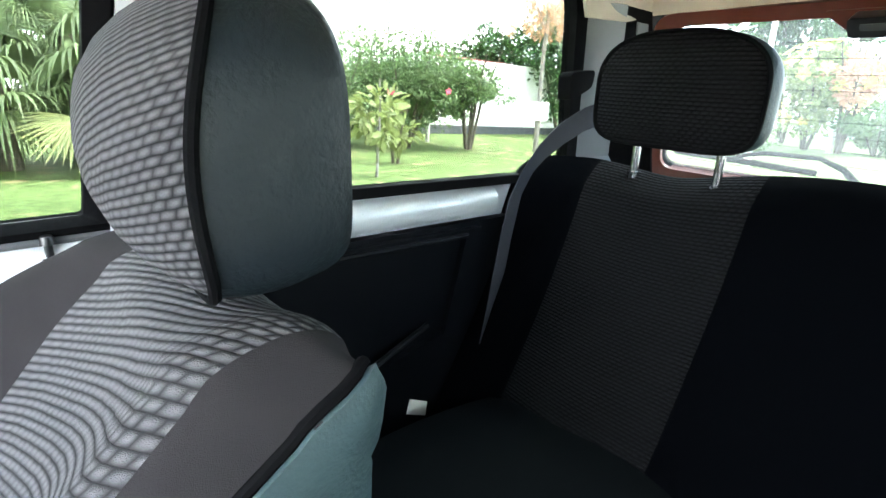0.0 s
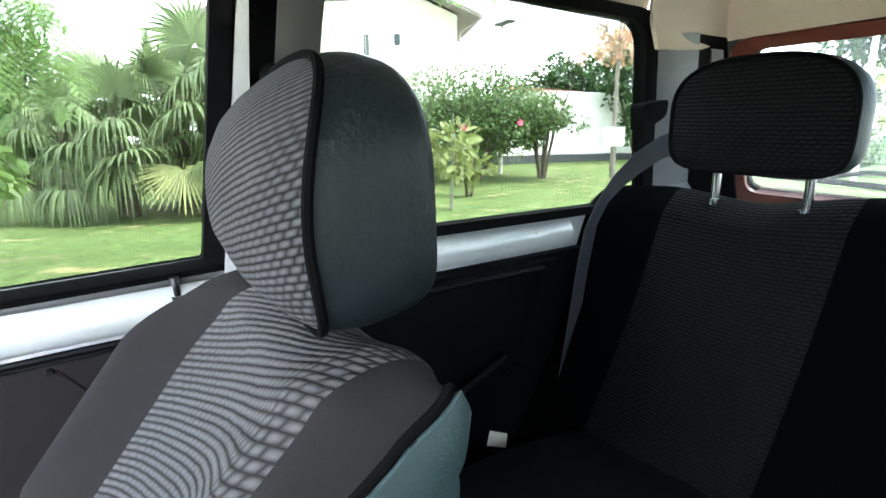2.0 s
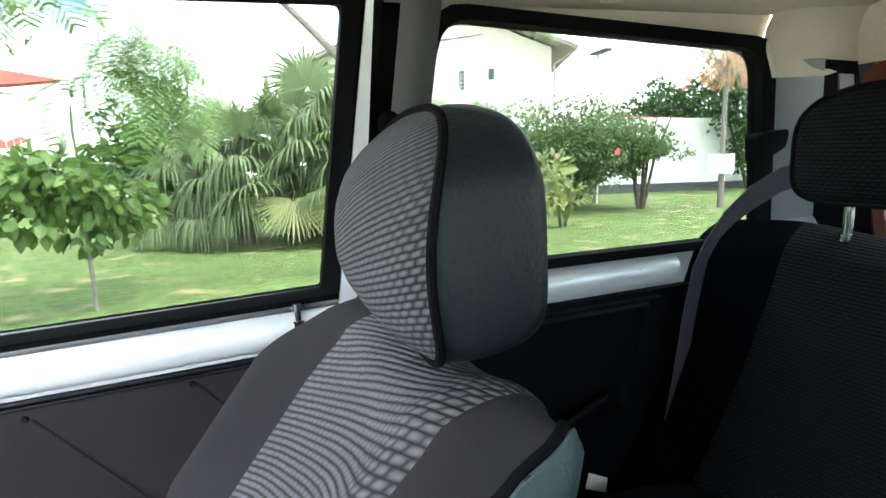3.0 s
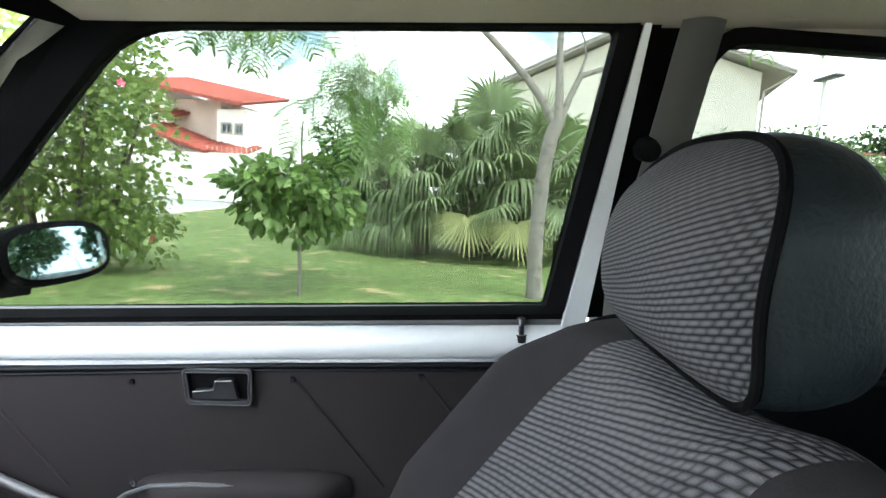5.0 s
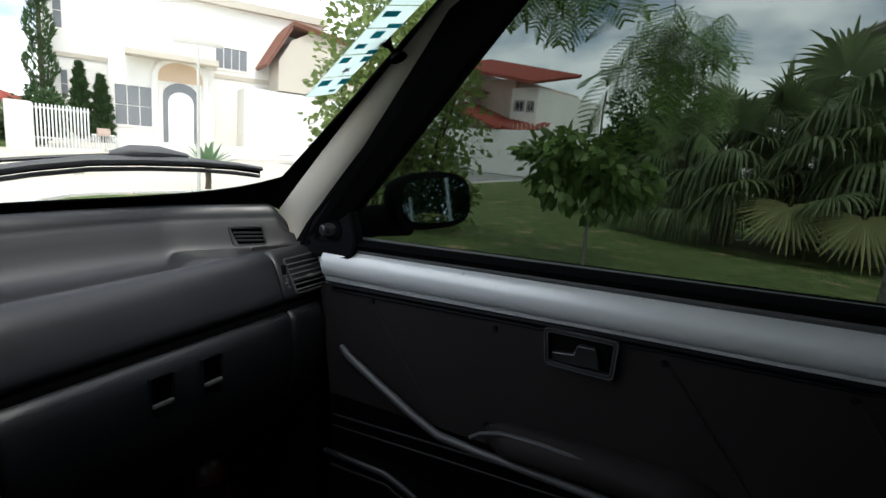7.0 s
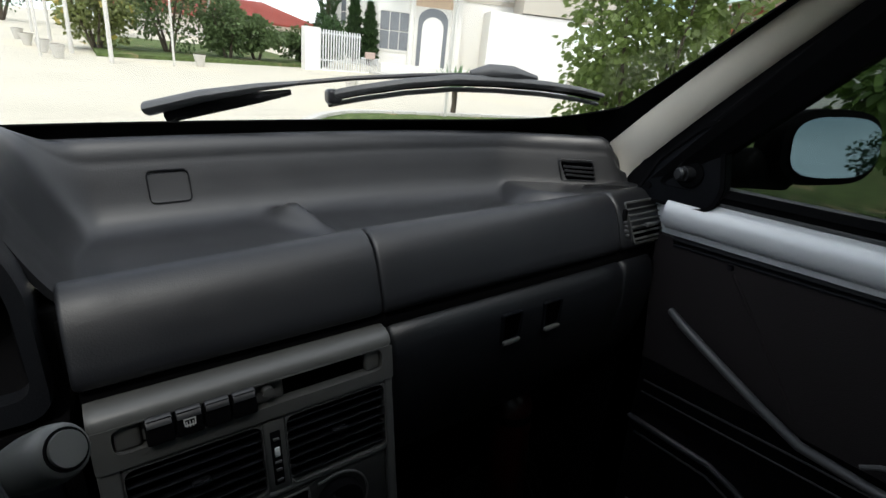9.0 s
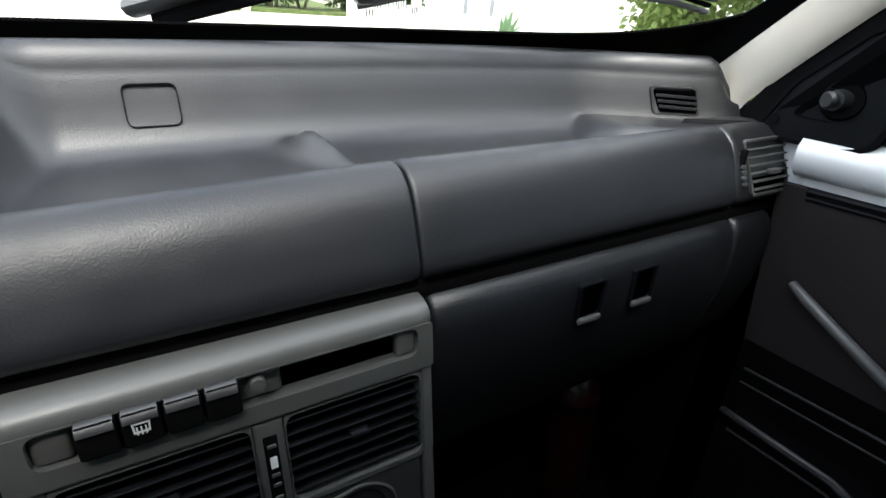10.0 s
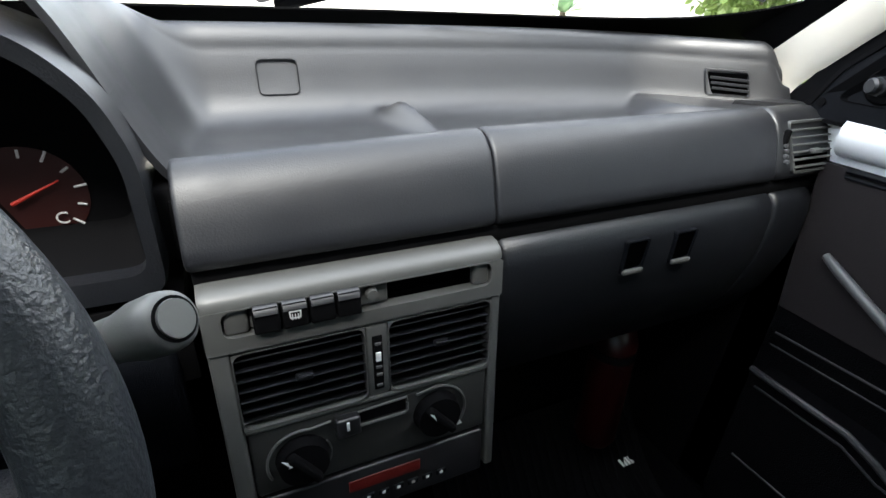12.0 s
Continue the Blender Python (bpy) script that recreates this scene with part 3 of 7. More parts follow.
    ring(bm, [(side * 0.640, y, z) for y, z in ((-0.40, 0.58), (-0.40, 0.905), (-0.90, 0.893), (-0.84, 0.66))], [(side * 0.640, y, z) for y, z in ((-0.43, 0.61), (-0.43, 0.885), (-0.86, 0.875), (-0.81, 0.68))], (side * 0.015, 0, 0))
    part("armrest_frame", bm, M_DASH_LOW, trim)
    bm = bmesh.new()
    tube(bm, [(side * 0.637, -0.45, 0.893), (side * 0.637, -0.86, 0.883)], 0.005, 6)
    tube(bm, [(side * 0.628, -0.42, 0.655), (side * 0.624, -0.62, 0.668), (side * 0.63, -0.76, 0.72)], 0.006, 8)
    part("moulding", bm, M_DASH_LOW, trim)

bm = bmesh.new()
sheet(bm, lambda u, v: gate_pt((2 * u - 1) * 0.55, 1.308 + 0.006 * (1 - (2 * u - 1) ** 2), 0.010) + Vector((0, 0.045 * smooth(0, 1, v), 0.118 * v)), 20, 8, -0.012)
part("rear_header", bm, M_LINING, body, "beige trimmed rear roof header")
bm = bmesh.new()
sheet(bm, lambda u, v: ((2 * u - 1) * 0.56, 0.305 + 0.10 * v - 0.1 * (2 * u - 1) ** 2, roof_z((2 * u - 1) * 0.56) - 0.012 * v + 0.012), 16, 4, 0.01)
part("front_header", bm, M_LINING, body)
for wx_, wy_ in ((0.66, 1.30), (-0.66, 1.30), (0.66, -1.06), (-0.66, -1.06)):
    wz = 0.05 - 0.037 * wx_ + 0.055 * wy_ + 0.262
    bm = bmesh.new()
    tube(bm, [(wx_ + 0.075 * math.copysign(1, wx_), wy_, wz), (wx_ - 0.075 * math.copysign(1, wx_), wy_, wz)], 0.265, 36)
    wl_ = part("wheel", bm, M_BLACK, body, "black road tyre on steel wheel")
    bm = bmesh.new()
    disc(bm, (wx_ + 0.078 * math.copysign(1, wx_), wy_, wz), 0.17, 0.02, (1, 0, 0), 28)
    part("rim", bm, M_CHROME, wl_)
# windscreen with its black border
def mirrored(p):
    return Vector((-p.x, p.y, p.z))


bm = bmesh.new()
sheet(bm, lambda u, v: screen(2 * u - 1, v), 24, 14, 0.004)
glass = part("windscreen", bm, M_GLASS, body, "clear laminated windscreen")
for name, fn, nu, nv in (
        ("lower_border", lambda u, v: screen(2 * u - 1, -0.10 + v * (0.148 + 0.16 * abs(2 * u - 1) ** 9), -0.006), 80, 3),
        ("upper_border", lambda u, v: screen(2 * u - 1, 0.93 + 0.08 * v, -0.006), 24, 2),
        ("side_border", lambda u, v: screen(0.945 - 0.05 * v * v, v, -0.006).lerp(bow(FR, v) + Vector((0.002, 0.003, 0.002)), u), 3, 20),
        ("side_border", lambda u, v: mirrored(screen(0.945 - 0.05 * v * v, v, -0.006).lerp(bow(FR, v) + Vector((0.002, 0.003, 0.002)), 1 - u)), 3, 20)):
    bm = bmesh.new()
    sheet(bm, fn, nu, nv, 0.003)
    part(name, bm, M_BLACK, glass, "black printed glass border")
# printed dots along the border
bm = bmesh.new()
for row in range(3):
    for k in range(330):
        s = -0.94 + 1.88 * (k + 0.5 * (row % 2)) / 330
        t = 0.0495 + 0.16 * abs(s) ** 9 + 0.0042 * row
        c = screen(s, t, -0.007)
        r = (0.0019, 0.0016, 0.0012)[row]
        e1, e2 = Vector((1, 0, 0)), (screen(s, t + 0.01) - screen(s, t)).normalized()
        bm.faces.new([bm.verts.new(c + e1 * r * math.cos(w) + e2 * r * math.sin(w)) for w in (math.pi * j / 3 for j in range(6))])
tagged(part("border_dots", bm, M_BLACK, glass), kind="stuff")

# scuttle and bonnet below the windscreen
bm = bmesh.new()
sheet(bm, lambda u, v: ((2 * u - 1) * 0.72, 1.135 - 0.165 * (2 * u - 1) ** 2 + 0.10 * v, 1.012 - 0.03 * v), 16, 3, 0.01)
part("scuttle", bm, M_BLACK, body)
bm = bmesh.new()
sheet(bm, lambda u, v: ((2 * u - 1) * (0.72 - 0.05 * v), 1.20 - 0.2 * (2 * u - 1) ** 2 + 0.85 * v, 1.0 - 0.20 * v - 0.03 * (2 * u - 1) ** 2), 12, 8, 0.012)
part("bonnet", bm, M_SILVER, body)

# tailgate
def gate_loop(half_top, half_low, z0, z1, off, r):
    return round_loop([gate_pt(half_top, z1, off), gate_pt(-half_top, z1, off), gate_pt(-half_low, z0, off), gate_pt(half_low, z0, off)], r, 6)


NORMAL = Vector((0, -0.91, 0.41))
bm = bmesh.new()
ring(bm, gate_loop(0.540, 0.574, 0.930, 1.310, 0.012, 0.05), gate_loop(0.498, 0.551, 0.990, 1.287, 0.012, 0.035), NORMAL * 0.03)
gate = part("tailgate", bm, M_HATCH, body, "closed tailgate with maroon inner frame")
bm = bmesh.new()
ring(bm, gate_loop(0.610, 0.660, 0.860, 1.345, -0.034, 0.05), gate_loop(0.530, 0.566, 0.950, 1.300, -0.034, 0.04), NORMAL * 0.008)
part("gate_backing", bm, M_BLACK, gate, "black outer flange of the tailgate")
bm = bmesh.new()
ring(bm, gate_loop(0.508, 0.561, 0.980, 1.296, 0.004, 0.04), gate_loop(0.498, 0.551, 0.990, 1.286, 0.004, 0.035), NORMAL * 0.02)
part("gate_seal", bm, M_BLACK, gate, "black rubber glass seal")
bm = bmesh.new()
prism(bm, gate_loop(0.504, 0.557, 0.984, 1.292, -0.004, 0.035), NORMAL * 0.004)
rear_glass = part("rear_window", bm, M_REARGLASS, gate, "pale blue tinted heated rear window")
for k in range(10):
    z = 1.015 + 0.026 * k
    bm = bmesh.new()
    tube(bm, [gate_pt(0.50, z, -0.001), gate_pt(0, z, -0.001), gate_pt(-0.50, z, -0.001)], 0.0004, 4)
    part("heating_wire", bm, M_BLACK, rear_glass)
# high-level brake light in its cut-out of the frame
bm = bmesh.new()
prism(bm, round_loop([gate_pt(x, z, 0.016) for x, z in ((0.250, 1.298), (-0.250, 1.298), (-0.206, 1.264), (0.206, 1.264))], 0.012, 4), NORMAL * 0.03)
part("light_surround", bm, M_HATCH, gate, "maroon surround of the brake light")
bm = bmesh.new()
prism(bm, round_loop([gate_pt(x, z, 0.046) for x, z in ((0.207, 1.295), (-0.207, 1.295), (-0.203, 1.268), (0.203, 1.268))], 0.008, 4), NORMAL * 0.04)
lamp = part("brake_light", bm, M_GLOSSBLACK, gate, "black high-level brake light housing")
bm = bmesh.new()
prism(bm, round_loop([gate_pt(x, z, 0.0485) for x, z in ((0.190, 1.287), (-0.190, 1.287), (-0.188, 1.278), (0.188, 1.278))], 0.004, 3), NORMAL * 0.004)
part("light_window", bm, M_HANDLE, lamp, "grey lens strip")

bm = bmesh.new()
tube(bm, [gate_pt(0.536, 1.009, -0.035), gate_pt(0.392, 1.006, -0.035), gate_pt(0.246, 1.001, -0.035)], 0.0065, 8)
rear_wiper = part("rear_wiper", bm, M_BLACK, body, "black rear window wiper")
bm = bmesh.new()
tube(bm, [gate_pt(0.40, 1.010, -0.045), gate_pt(0.345, 1.022, -0.05), gate_pt(0.246, 1.024, -0.05), gate_pt(0.205, 1.010, -0.045), gate_pt(0.17, 0.985, -0.03)], [0.004, 0.005, 0.005, 0.006, 0.008], 8)
part("arm", bm, M_BLACK, rear_wiper)


# ---- front doors ----
def door(side, plain=False):
    bm = bmesh.new()
    prism(bm, [(side * 0.668, y, z) for y, z in ((0.80, 0.25), (0.78, 0.970), (-0.325, 0.970), (-0.325, 0.25))], (side * 0.07, 0, 0))
    d = part("door", bm, M_SILVER, body, "closed silver front door with grey vinyl panel")
    bm = bmesh.new()
    prism(bm, [(side * 0.655, y, z) for y, z in ((0.735, 0.690), (0.755, 0.916), (-0.31, 0.915), (-0.31, 0.690))], (side * 0.012, 0, 0))
    part("door_panel", bm, M_DOORTRIM, d, "dark grey vinyl door panel")
    # lower half of the door coloured near-black for the shade down there
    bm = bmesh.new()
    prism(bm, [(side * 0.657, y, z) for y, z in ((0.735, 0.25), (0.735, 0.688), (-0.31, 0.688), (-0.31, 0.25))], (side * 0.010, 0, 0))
    part("lower_door_panel", bm, M_CARPET, d, "lower door panel, near-black with shade in its colour")
    prof = [(0.662, 0.924), (0.651, 0.932), (0.647, 0.948), (0.650, 0.964), (0.660, 0.976), (0.667, 0.978), (0.667, 0.924)]
    bm = bmesh.new()
    prism(bm, [(side * x, 0.745, z + 0.003) for x, z in prof], (0, -1.06, -0.006))
    part("sill_strip", bm, M_SILVER, d, "glossy silver painted door sill")
    # weathered ribs, their grey also holding the light on them
    bm = bmesh.new()
    for x, z, r in ((0.668, 0.983, 0.007), (0.672, 0.993, 0.006), (0.677, 1.002, 0.005)):
        tube(bm, [(side * x, 0.72, z + 0.002), (side * x, -0.29, z - 0.002)], r, 8)
    part("glass_seal", bm, M_WIPER, d, "ribbed weathered rubber glass seal, grey partly painted light")
    bm = bmesh.new()
    ring(bm, round_loop(side_pts(side, DOOR_SEAL, -0.014), [0.02, 0.06, 0.015, 0.008]), round_loop(side_pts(side, DOOR_GLASS, -0.012), [0.02, 0.06, 0.012, 0.006]), (side * 0.028, 0, 0))
    part("window_seal", bm, M_BLACK, d, "black rubber window channel")
    bm = bmesh.new()
    ring(bm, round_loop(side_pts(side, DOOR_FRAME, -0.008), [0.02, 0.06, 0.015, 0.008]), round_loop(side_pts(side, DOOR_SEAL, -0.008), [0.02, 0.06, 0.015, 0.008]), (side * 0.03, 0, 0))
    part("window_frame", bm, M_BLACK, d, "black window frame")
    bm = bmesh.new()
    prism(bm, side_pts(side, [(-0.280, 0.970), (-0.3455, 1.425), (-0.352, 1.425), (-0.316, 0.970)], -0.012), (side * 0.012, 0, 0))
    part("frame_edge", bm, M_SILVER, d, "silver painted rear door edge")
    bm = bmesh.new()
    prism(bm, side_pts(side, DOOR_GLASS, 0.004), (side * 0.004, 0, 0))
    part("door_glass", bm, M_TINT, d, "tinted door glass")
    if plain:
        return d
    # lock button on its plinth
    bm = bmesh.new()
    disc(bm, (0.655, -0.218, 0.958), 0.009, 0.012, (0, 0, 1), 16)
    disc(bm, (0.655, -0.218, 0.972), 0.0045, 0.024, (0, 0, 1), 12)
    disc(bm, (0.655, -0.218, 0.985), 0.008, 0.010, (0, 0, 1), 16, 0.006)
    part("lock_button", bm, M_GLOSSBLACK, d, "black door lock button")
    # inner handle in its frame
    bm = bmesh.new()
    o = [(0.652, y, z) for y, z in ((0.302, 0.916), (0.196, 0.914), (0.200, 0.856), (0.298, 0.860))]
    i = [(0.652, y, z) for y, z in ((0.297, 0.911), (0.201, 0.909), (0.2045, 0.8615), (0.2935, 0.8650))]
    ring(bm, round_loop([(x - 0.007, y, z) for x, y, z in o], 0.008), round_loop([(x - 0.007, y, z) for x, y, z in i], 0.006), (0.012, 0, 0))
    part("handle_frame", bm, M_DASH, d, "dark satin handle frame")
    # thin lighter tubes that stand for highlights along the frame's edges
    bm = bmesh.new()
    tube(bm, round_loop([(x - 0.0075, y, z) for x, y, z in o], 0.008), 0.0011, 6, True)
    tube(bm, round_loop([(x - 0.0075, y, z) for x, y, z in i], 0.006), 0.0009, 6, True)
    part("frame_highlight", bm, M_HANDLE, d, "bright lines painted as highlights on the frame edges")
    # flat black plate: the recess's shade painted onto the panel
    bm = bmesh.new()
    prism(bm, [(0.653, y, z) for y, z in ((0.296, 0.910), (0.203, 0.908), (0.206, 0.864), (0.292, 0.867))], (0.002, 0, 0))
    part("handle_recess_shade", bm, M_BLACK, d)
    bm = bmesh.new()
    prism(bm, round_loop([(0.641, y, z) for y, z in ((0.287, 0.882), (0.254, 0.884), (0.250, 0.899), (0.225, 0.899), (0.219, 0.868), (0.286, 0.870))], 0.004, 3), (0.010, 0, 0))
    part("handle_lever", bm, M_DASH, d, "dark grey plastic pull lever")
    # lighter tube as the highlight on the lever's top edge
    bm = bmesh.new()
    tube(bm, [(0.640, 0.286, 0.8815), (0.640, 0.255, 0.8835), (0.640, 0.2505, 0.898), (0.640, 0.226, 0.898)], 0.0014, 6)
    part("lever_highlight", bm, M_HANDLE, d, "bright line painted as a highlight on the lever")
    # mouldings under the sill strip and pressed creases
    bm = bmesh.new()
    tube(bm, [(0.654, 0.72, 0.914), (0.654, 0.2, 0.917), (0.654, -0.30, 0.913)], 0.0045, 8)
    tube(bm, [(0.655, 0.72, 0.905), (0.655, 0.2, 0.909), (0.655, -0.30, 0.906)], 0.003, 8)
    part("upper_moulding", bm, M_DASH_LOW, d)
    for pts in (((0.655, 0.62, 0.888), (0.655, 0.50, 0.72)), ((0.655, 0.13, 0.890), (0.655, 0.0, 0.71)), ((0.655, -0.07, 0.893), (0.655, -0.17, 0.75))):
        bm = bmesh.new()
        tube(bm, pts, 0.0028, 6)
        part("pressed_crease", bm, M_DOORTRIM, d)
    for y, z in ((0.627, 0.897), (0.385, 0.893), (0.137, 0.893), (-0.063, 0.896)):
        bm = bmesh.new()
        disc(bm, (0.654, y, z), 0.006, 0.006, (-1, 0, 0), 12, 0.004)
        part("trim_clip", bm, M_DASH_LOW, d)
    # armrest bin
    bm = bmesh.new()

    def arm(u, v):
        w = math.sin(math.pi * min(1, max(0, u * 6)) / 2) * math.sin(math.pi * min(1, max(0, (1 - u) * 6)) / 2)
        y = 0.388 - 0.335 * u
        a = math.pi * (1.15 * v - 0.15)
        return (0.654 - 0.034 * w * max(0.0, math.sin(a)) - 0.002, y, 0.712 + 0.026 * math.cos(a) * (0.55 + 0.45 * w) + 0.004 * math.sin(u * 3))
    sheet(bm, arm, 28, 14, 0.004)
    part("armrest", bm, M_DOORTRIM, d, "moulded armrest bin with rolled edge")
    # rolled edge in lighter grey, which paints the highlight along it
    bm = bmesh.new()
    tube(bm, [(0.626, 0.409, 0.711), (0.626, 0.393, 0.723), (0.626, 0.357, 0.735), (0.626, 0.296, 0.737), (0.626, 0.222, 0.733), (0.630, 0.09, 0.722), (0.645, 0.060, 0.705)], [0.0035] * 6 + [0.002], 8)
    part("armrest_rim", bm, M_HANDLE, d, "rolled armrest edge with its highlight in lighter grey")
    bm = bmesh.new()
    disc(bm, (0.632, 0.384, 0.738), 0.004, 0.010, (-0.3, 0.3, 1), 10)
    part("armrest_screw", bm, M_CHROME, d)
    # grab bar running down from the front of the door
    bm = bmesh.new()
    tube(bm, [(0.652, 0.700, 0.795), (0.640, 0.672, 0.786), (0.636, 0.60, 0.750), (0.634, 0.53, 0.715), (0.634, 0.475, 0.690), (0.636, 0.40, 0.683), (0.638, 0.25, 0.676), (0.638, 0.0, 0.668), (0.640, -0.2, 0.66)], [0.006, 0.0075, 0.0075, 0.0075, 0.0075, 0.007, 0.007, 0.007, 0.007], 10)
    part("pull_bar", bm, M_HANDLE, d, "grey plastic pull bar")
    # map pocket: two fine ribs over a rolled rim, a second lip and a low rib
    # pocket shares the footwell's near-black, which paints its shade
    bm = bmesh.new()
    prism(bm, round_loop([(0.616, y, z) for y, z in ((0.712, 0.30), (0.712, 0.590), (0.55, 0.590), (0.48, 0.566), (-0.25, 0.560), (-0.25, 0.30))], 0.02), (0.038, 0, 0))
    part("map_pocket", bm, M_CARPET, d, "moulded map pocket with footwell shade in its colour")
    for pts, r in (([(0.640, 0.715, 0.655), (0.640, 0.45, 0.668), (0.642, 0.1, 0.68)], 0.0018), ([(0.634, 0.712, 0.636), (0.634, 0.45, 0.648), (0.636, 0.1, 0.66)], 0.0014),
                   ([(0.614, 0.714, 0.592), (0.611, 0.690, 0.594), (0.611, 0.57, 0.594), (0.612, 0.530, 0.580), (0.613, 0.49, 0.560), (0.614, 0.1, 0.555)], 0.0055),
                   ([(0.614, 0.700, 0.567), (0.613, 0.57, 0.571), (0.614, 0.52, 0.552), (0.614, 0.1, 0.54)], 0.0020), ([(0.614, 0.690, 0.424), (0.613, 0.4, 0.432)], 0.0018)):
        bm = bmesh.new()
        tube(bm, pts, r, 8)
        part("pocket_rim", bm, M_DASH, d, "dark satin pocket rib")
    # mirror adjuster in the window corner
    bm = bmesh.new()
    sail = round_loop([(0.656, 0.812, 0.966), (0.656, 0.776, 1.036), (0.648, 0.700, 1.104), (0.648, 0.676, 1.104), (0.655, 0.660, 1.004), (0.655, 0.672, 0.972), (0.655, 0.700, 0.964)], 0.012)
    prism(bm, sail, (0.016, 0, 0))
    part("mirror_corner_trim", bm, M_DASH_LOW, d, "black triangular mirror corner trim")
    bm = bmesh.new()
    ring(bm, [p + Vector((-0.003, 0, 0)) for p in sail], [p.lerp(Vector((0.656, 0.730, 1.010)), 0.10) + Vector((-0.003, 0, 0)) for p in sail], (0.004, 0, 0))
    part("trim_lip", bm, M_BLACK, d)
    bm = bmesh.new()
    disc(bm, (0.651, 0.716, 1.022), 0.024, 0.010, (-1, -0.2, 0), 24, 0.020)
    part("knob_boot", bm, M_BLACK, d, "black ribbed knob boot")
    bm = bmesh.new()
    disc(bm, (0.645, 0.718, 1.022), 0.013, 0.016, (-1, 0.2, 0), 20, 0.011)
    tube(bm, [(0.641, 0.719, 1.022), (0.635, 0.722, 1.022), (0.632, 0.723, 1.022), (0.629, 0.724, 1.022)], [0.0075, 0.0085, 0.010, 0.0075], 16)
    part("mirror_knob", bm, M_DASH, d, "dark mirror adjusting knob")
    bm = bmesh.new()
    disc(bm, (0.655, 0.785, 0.990), 0.006, 0.004, (-1, 0, 0), 14)
    part("screw_recess", bm, M_BLACK, d)
    return d


door(1)
door(-1, True)

# belt anchor on the centre pillar
belt_top = thing("belt_anchor", "black round seat belt anchor on the grey centre pillar", "seat belt")
bm = bmesh.new()
disc(bm, (0.576, -0.366, 1.240), 0.017, 0.018, (-1, 0, -0.3), 24, 0.014)
part("anchor_cap", bm, M_BLACK, belt_top)

for y in (-0.51, -0.69):
    hook = thing("ceiling_clip", "small beige clip moulded into the headlining edge", "clip", group="ceiling clips")
    bm = bmesh.new()
    rbox(bm, (0.536, y, 1.400), (0.014, 0.045, 0.022), 0.006, 3)
    part("clip_body", bm, M_LINING, hook)

# outside mirror
mc, right = Vector((0.822, 0.598, 1.070)), Vector((0.925, -0.38, 0)).normalized()
face = Vector((-0.38, -0.925, 0.122)).normalized()
mm = Matrix((right, face.cross(right), face)).transposed().to_4x4()
mm.translation = mc


def oval(w, h, k=3.0, n=40):
    return [(math.copysign(abs(math.cos(a)) ** (2 / k), math.cos(a)) * w, math.copysign(abs(math.sin(a)) ** (2 / k), math.sin(a)) * h) for a in (2 * math.pi * i / n for i in range(n))]


bm = bmesh.new()
rings = []
for w, h, z in ((0.085, 0.047, 0.004), (0.093, 0.056, 0.0), (0.096, 0.058, -0.015), (0.090, 0.054, -0.05), (0.065, 0.040, -0.080), (0.02, 0.015, -0.092)):
    rings.append([bm.verts.new(mm @ Vector((a + 0.012 * b, b, z))) for a, b in oval(w, h)])
for a, b in zip(rings, rings[1:]):
    for j in range(40):
        bm.faces.new((a[j], a[(j + 1) % 40], b[(j + 1) % 40], b[j]))
bm.faces.new(rings[-1])
bm.faces.new(rings[0][::-1])
tube(bm, [mm @ Vector((-0.04, -0.035, -0.04)), (0.735, 0.69, 1.03), (0.69, 0.70, 1.02)], [0.034, 0.032, 0.028], 12)
mir = part("door_mirror", bm, M_BLACK, body, "black plastic outside mirror")
bm = bmesh.new()
prism(bm, [mm @ Vector((a + 0.012 * b, b, 0.0055)) for a, b in oval(0.083, 0.045)], face * 0.002)
part("mirror_glass", bm, M_MIRROR, mir, "blue-tinted mirror glass")


# ---- windscreen wiper, sticker and suction holder ----
# blade and arm tops are coloured as sunlit; the arm's underside stays black
BLADE = ((0.300, 0.095), (0.36, 0.125), (0.45, 0.158), (0.55, 0.180), (0.66, 0.180), (0.78, 0.170), (0.88, 0.152), (0.96, 0.128))
bm = bmesh.new()
tube(bm, [screen(a * 0.95, b + 0.004, 0.020) for a, b in BLADE], [0.0095, 0.0095, 0.0095, 0.0100, 0.0100, 0.0085, 0.0075, 0.0055], 10, flat=0.75)
wiper = part("wiper", bm, M_WIPER, body, "flat black windscreen wiper blade with sunlight in its grey")
bm = bmesh.new()
tube(bm, [screen(a * 0.95, b - 0.011, 0.018) for a, b in BLADE], 0.0032, 8)
part("rubber_edge", bm, M_BLACK, wiper, "black rubber wiping edge")
bm = bmesh.new()
tube(bm, [screen(a * 0.95, b - 0.020, 0.012) for a, b in BLADE], 0.0038, 8)
part("rubber_lip", bm, M_WIPER, wiper, "rubber lip in painted sunlit grey")
bm = bmesh.new()
tube(bm, [screen(a * 0.95, b, 0.036) for a, b in ((-0.03, -0.015), (0.06, 0.042), (0.16, 0.083), (0.235, 0.104))], [0.021, 0.018, 0.012, 0.007], 10, flat=0.5)
part("arm", bm, M_WIPER, wiper, "flat grey steel wiper arm")
bm = bmesh.new()
tube(bm, [screen(a * 0.95, b, 0.026) for a, b in ((0.0, -0.02), (0.08, 0.026), (0.16, 0.066), (0.22, 0.092))], [0.010, 0.010, 0.008, 0.004], 8)
part("arm_underside", bm, M_BLACK, wiper)
bm = bmesh.new()
tube(bm, [screen(a * 0.95, b, 0.036) for a, b in ((0.22, 0.100), (0.34, 0.131), (0.48, 0.153), (0.65, 0.170))], 0.0034, 8)
part("arm_rod", bm, M_GLOSSBLACK, wiper, "thin black arm rod")
bm = bmesh.new()
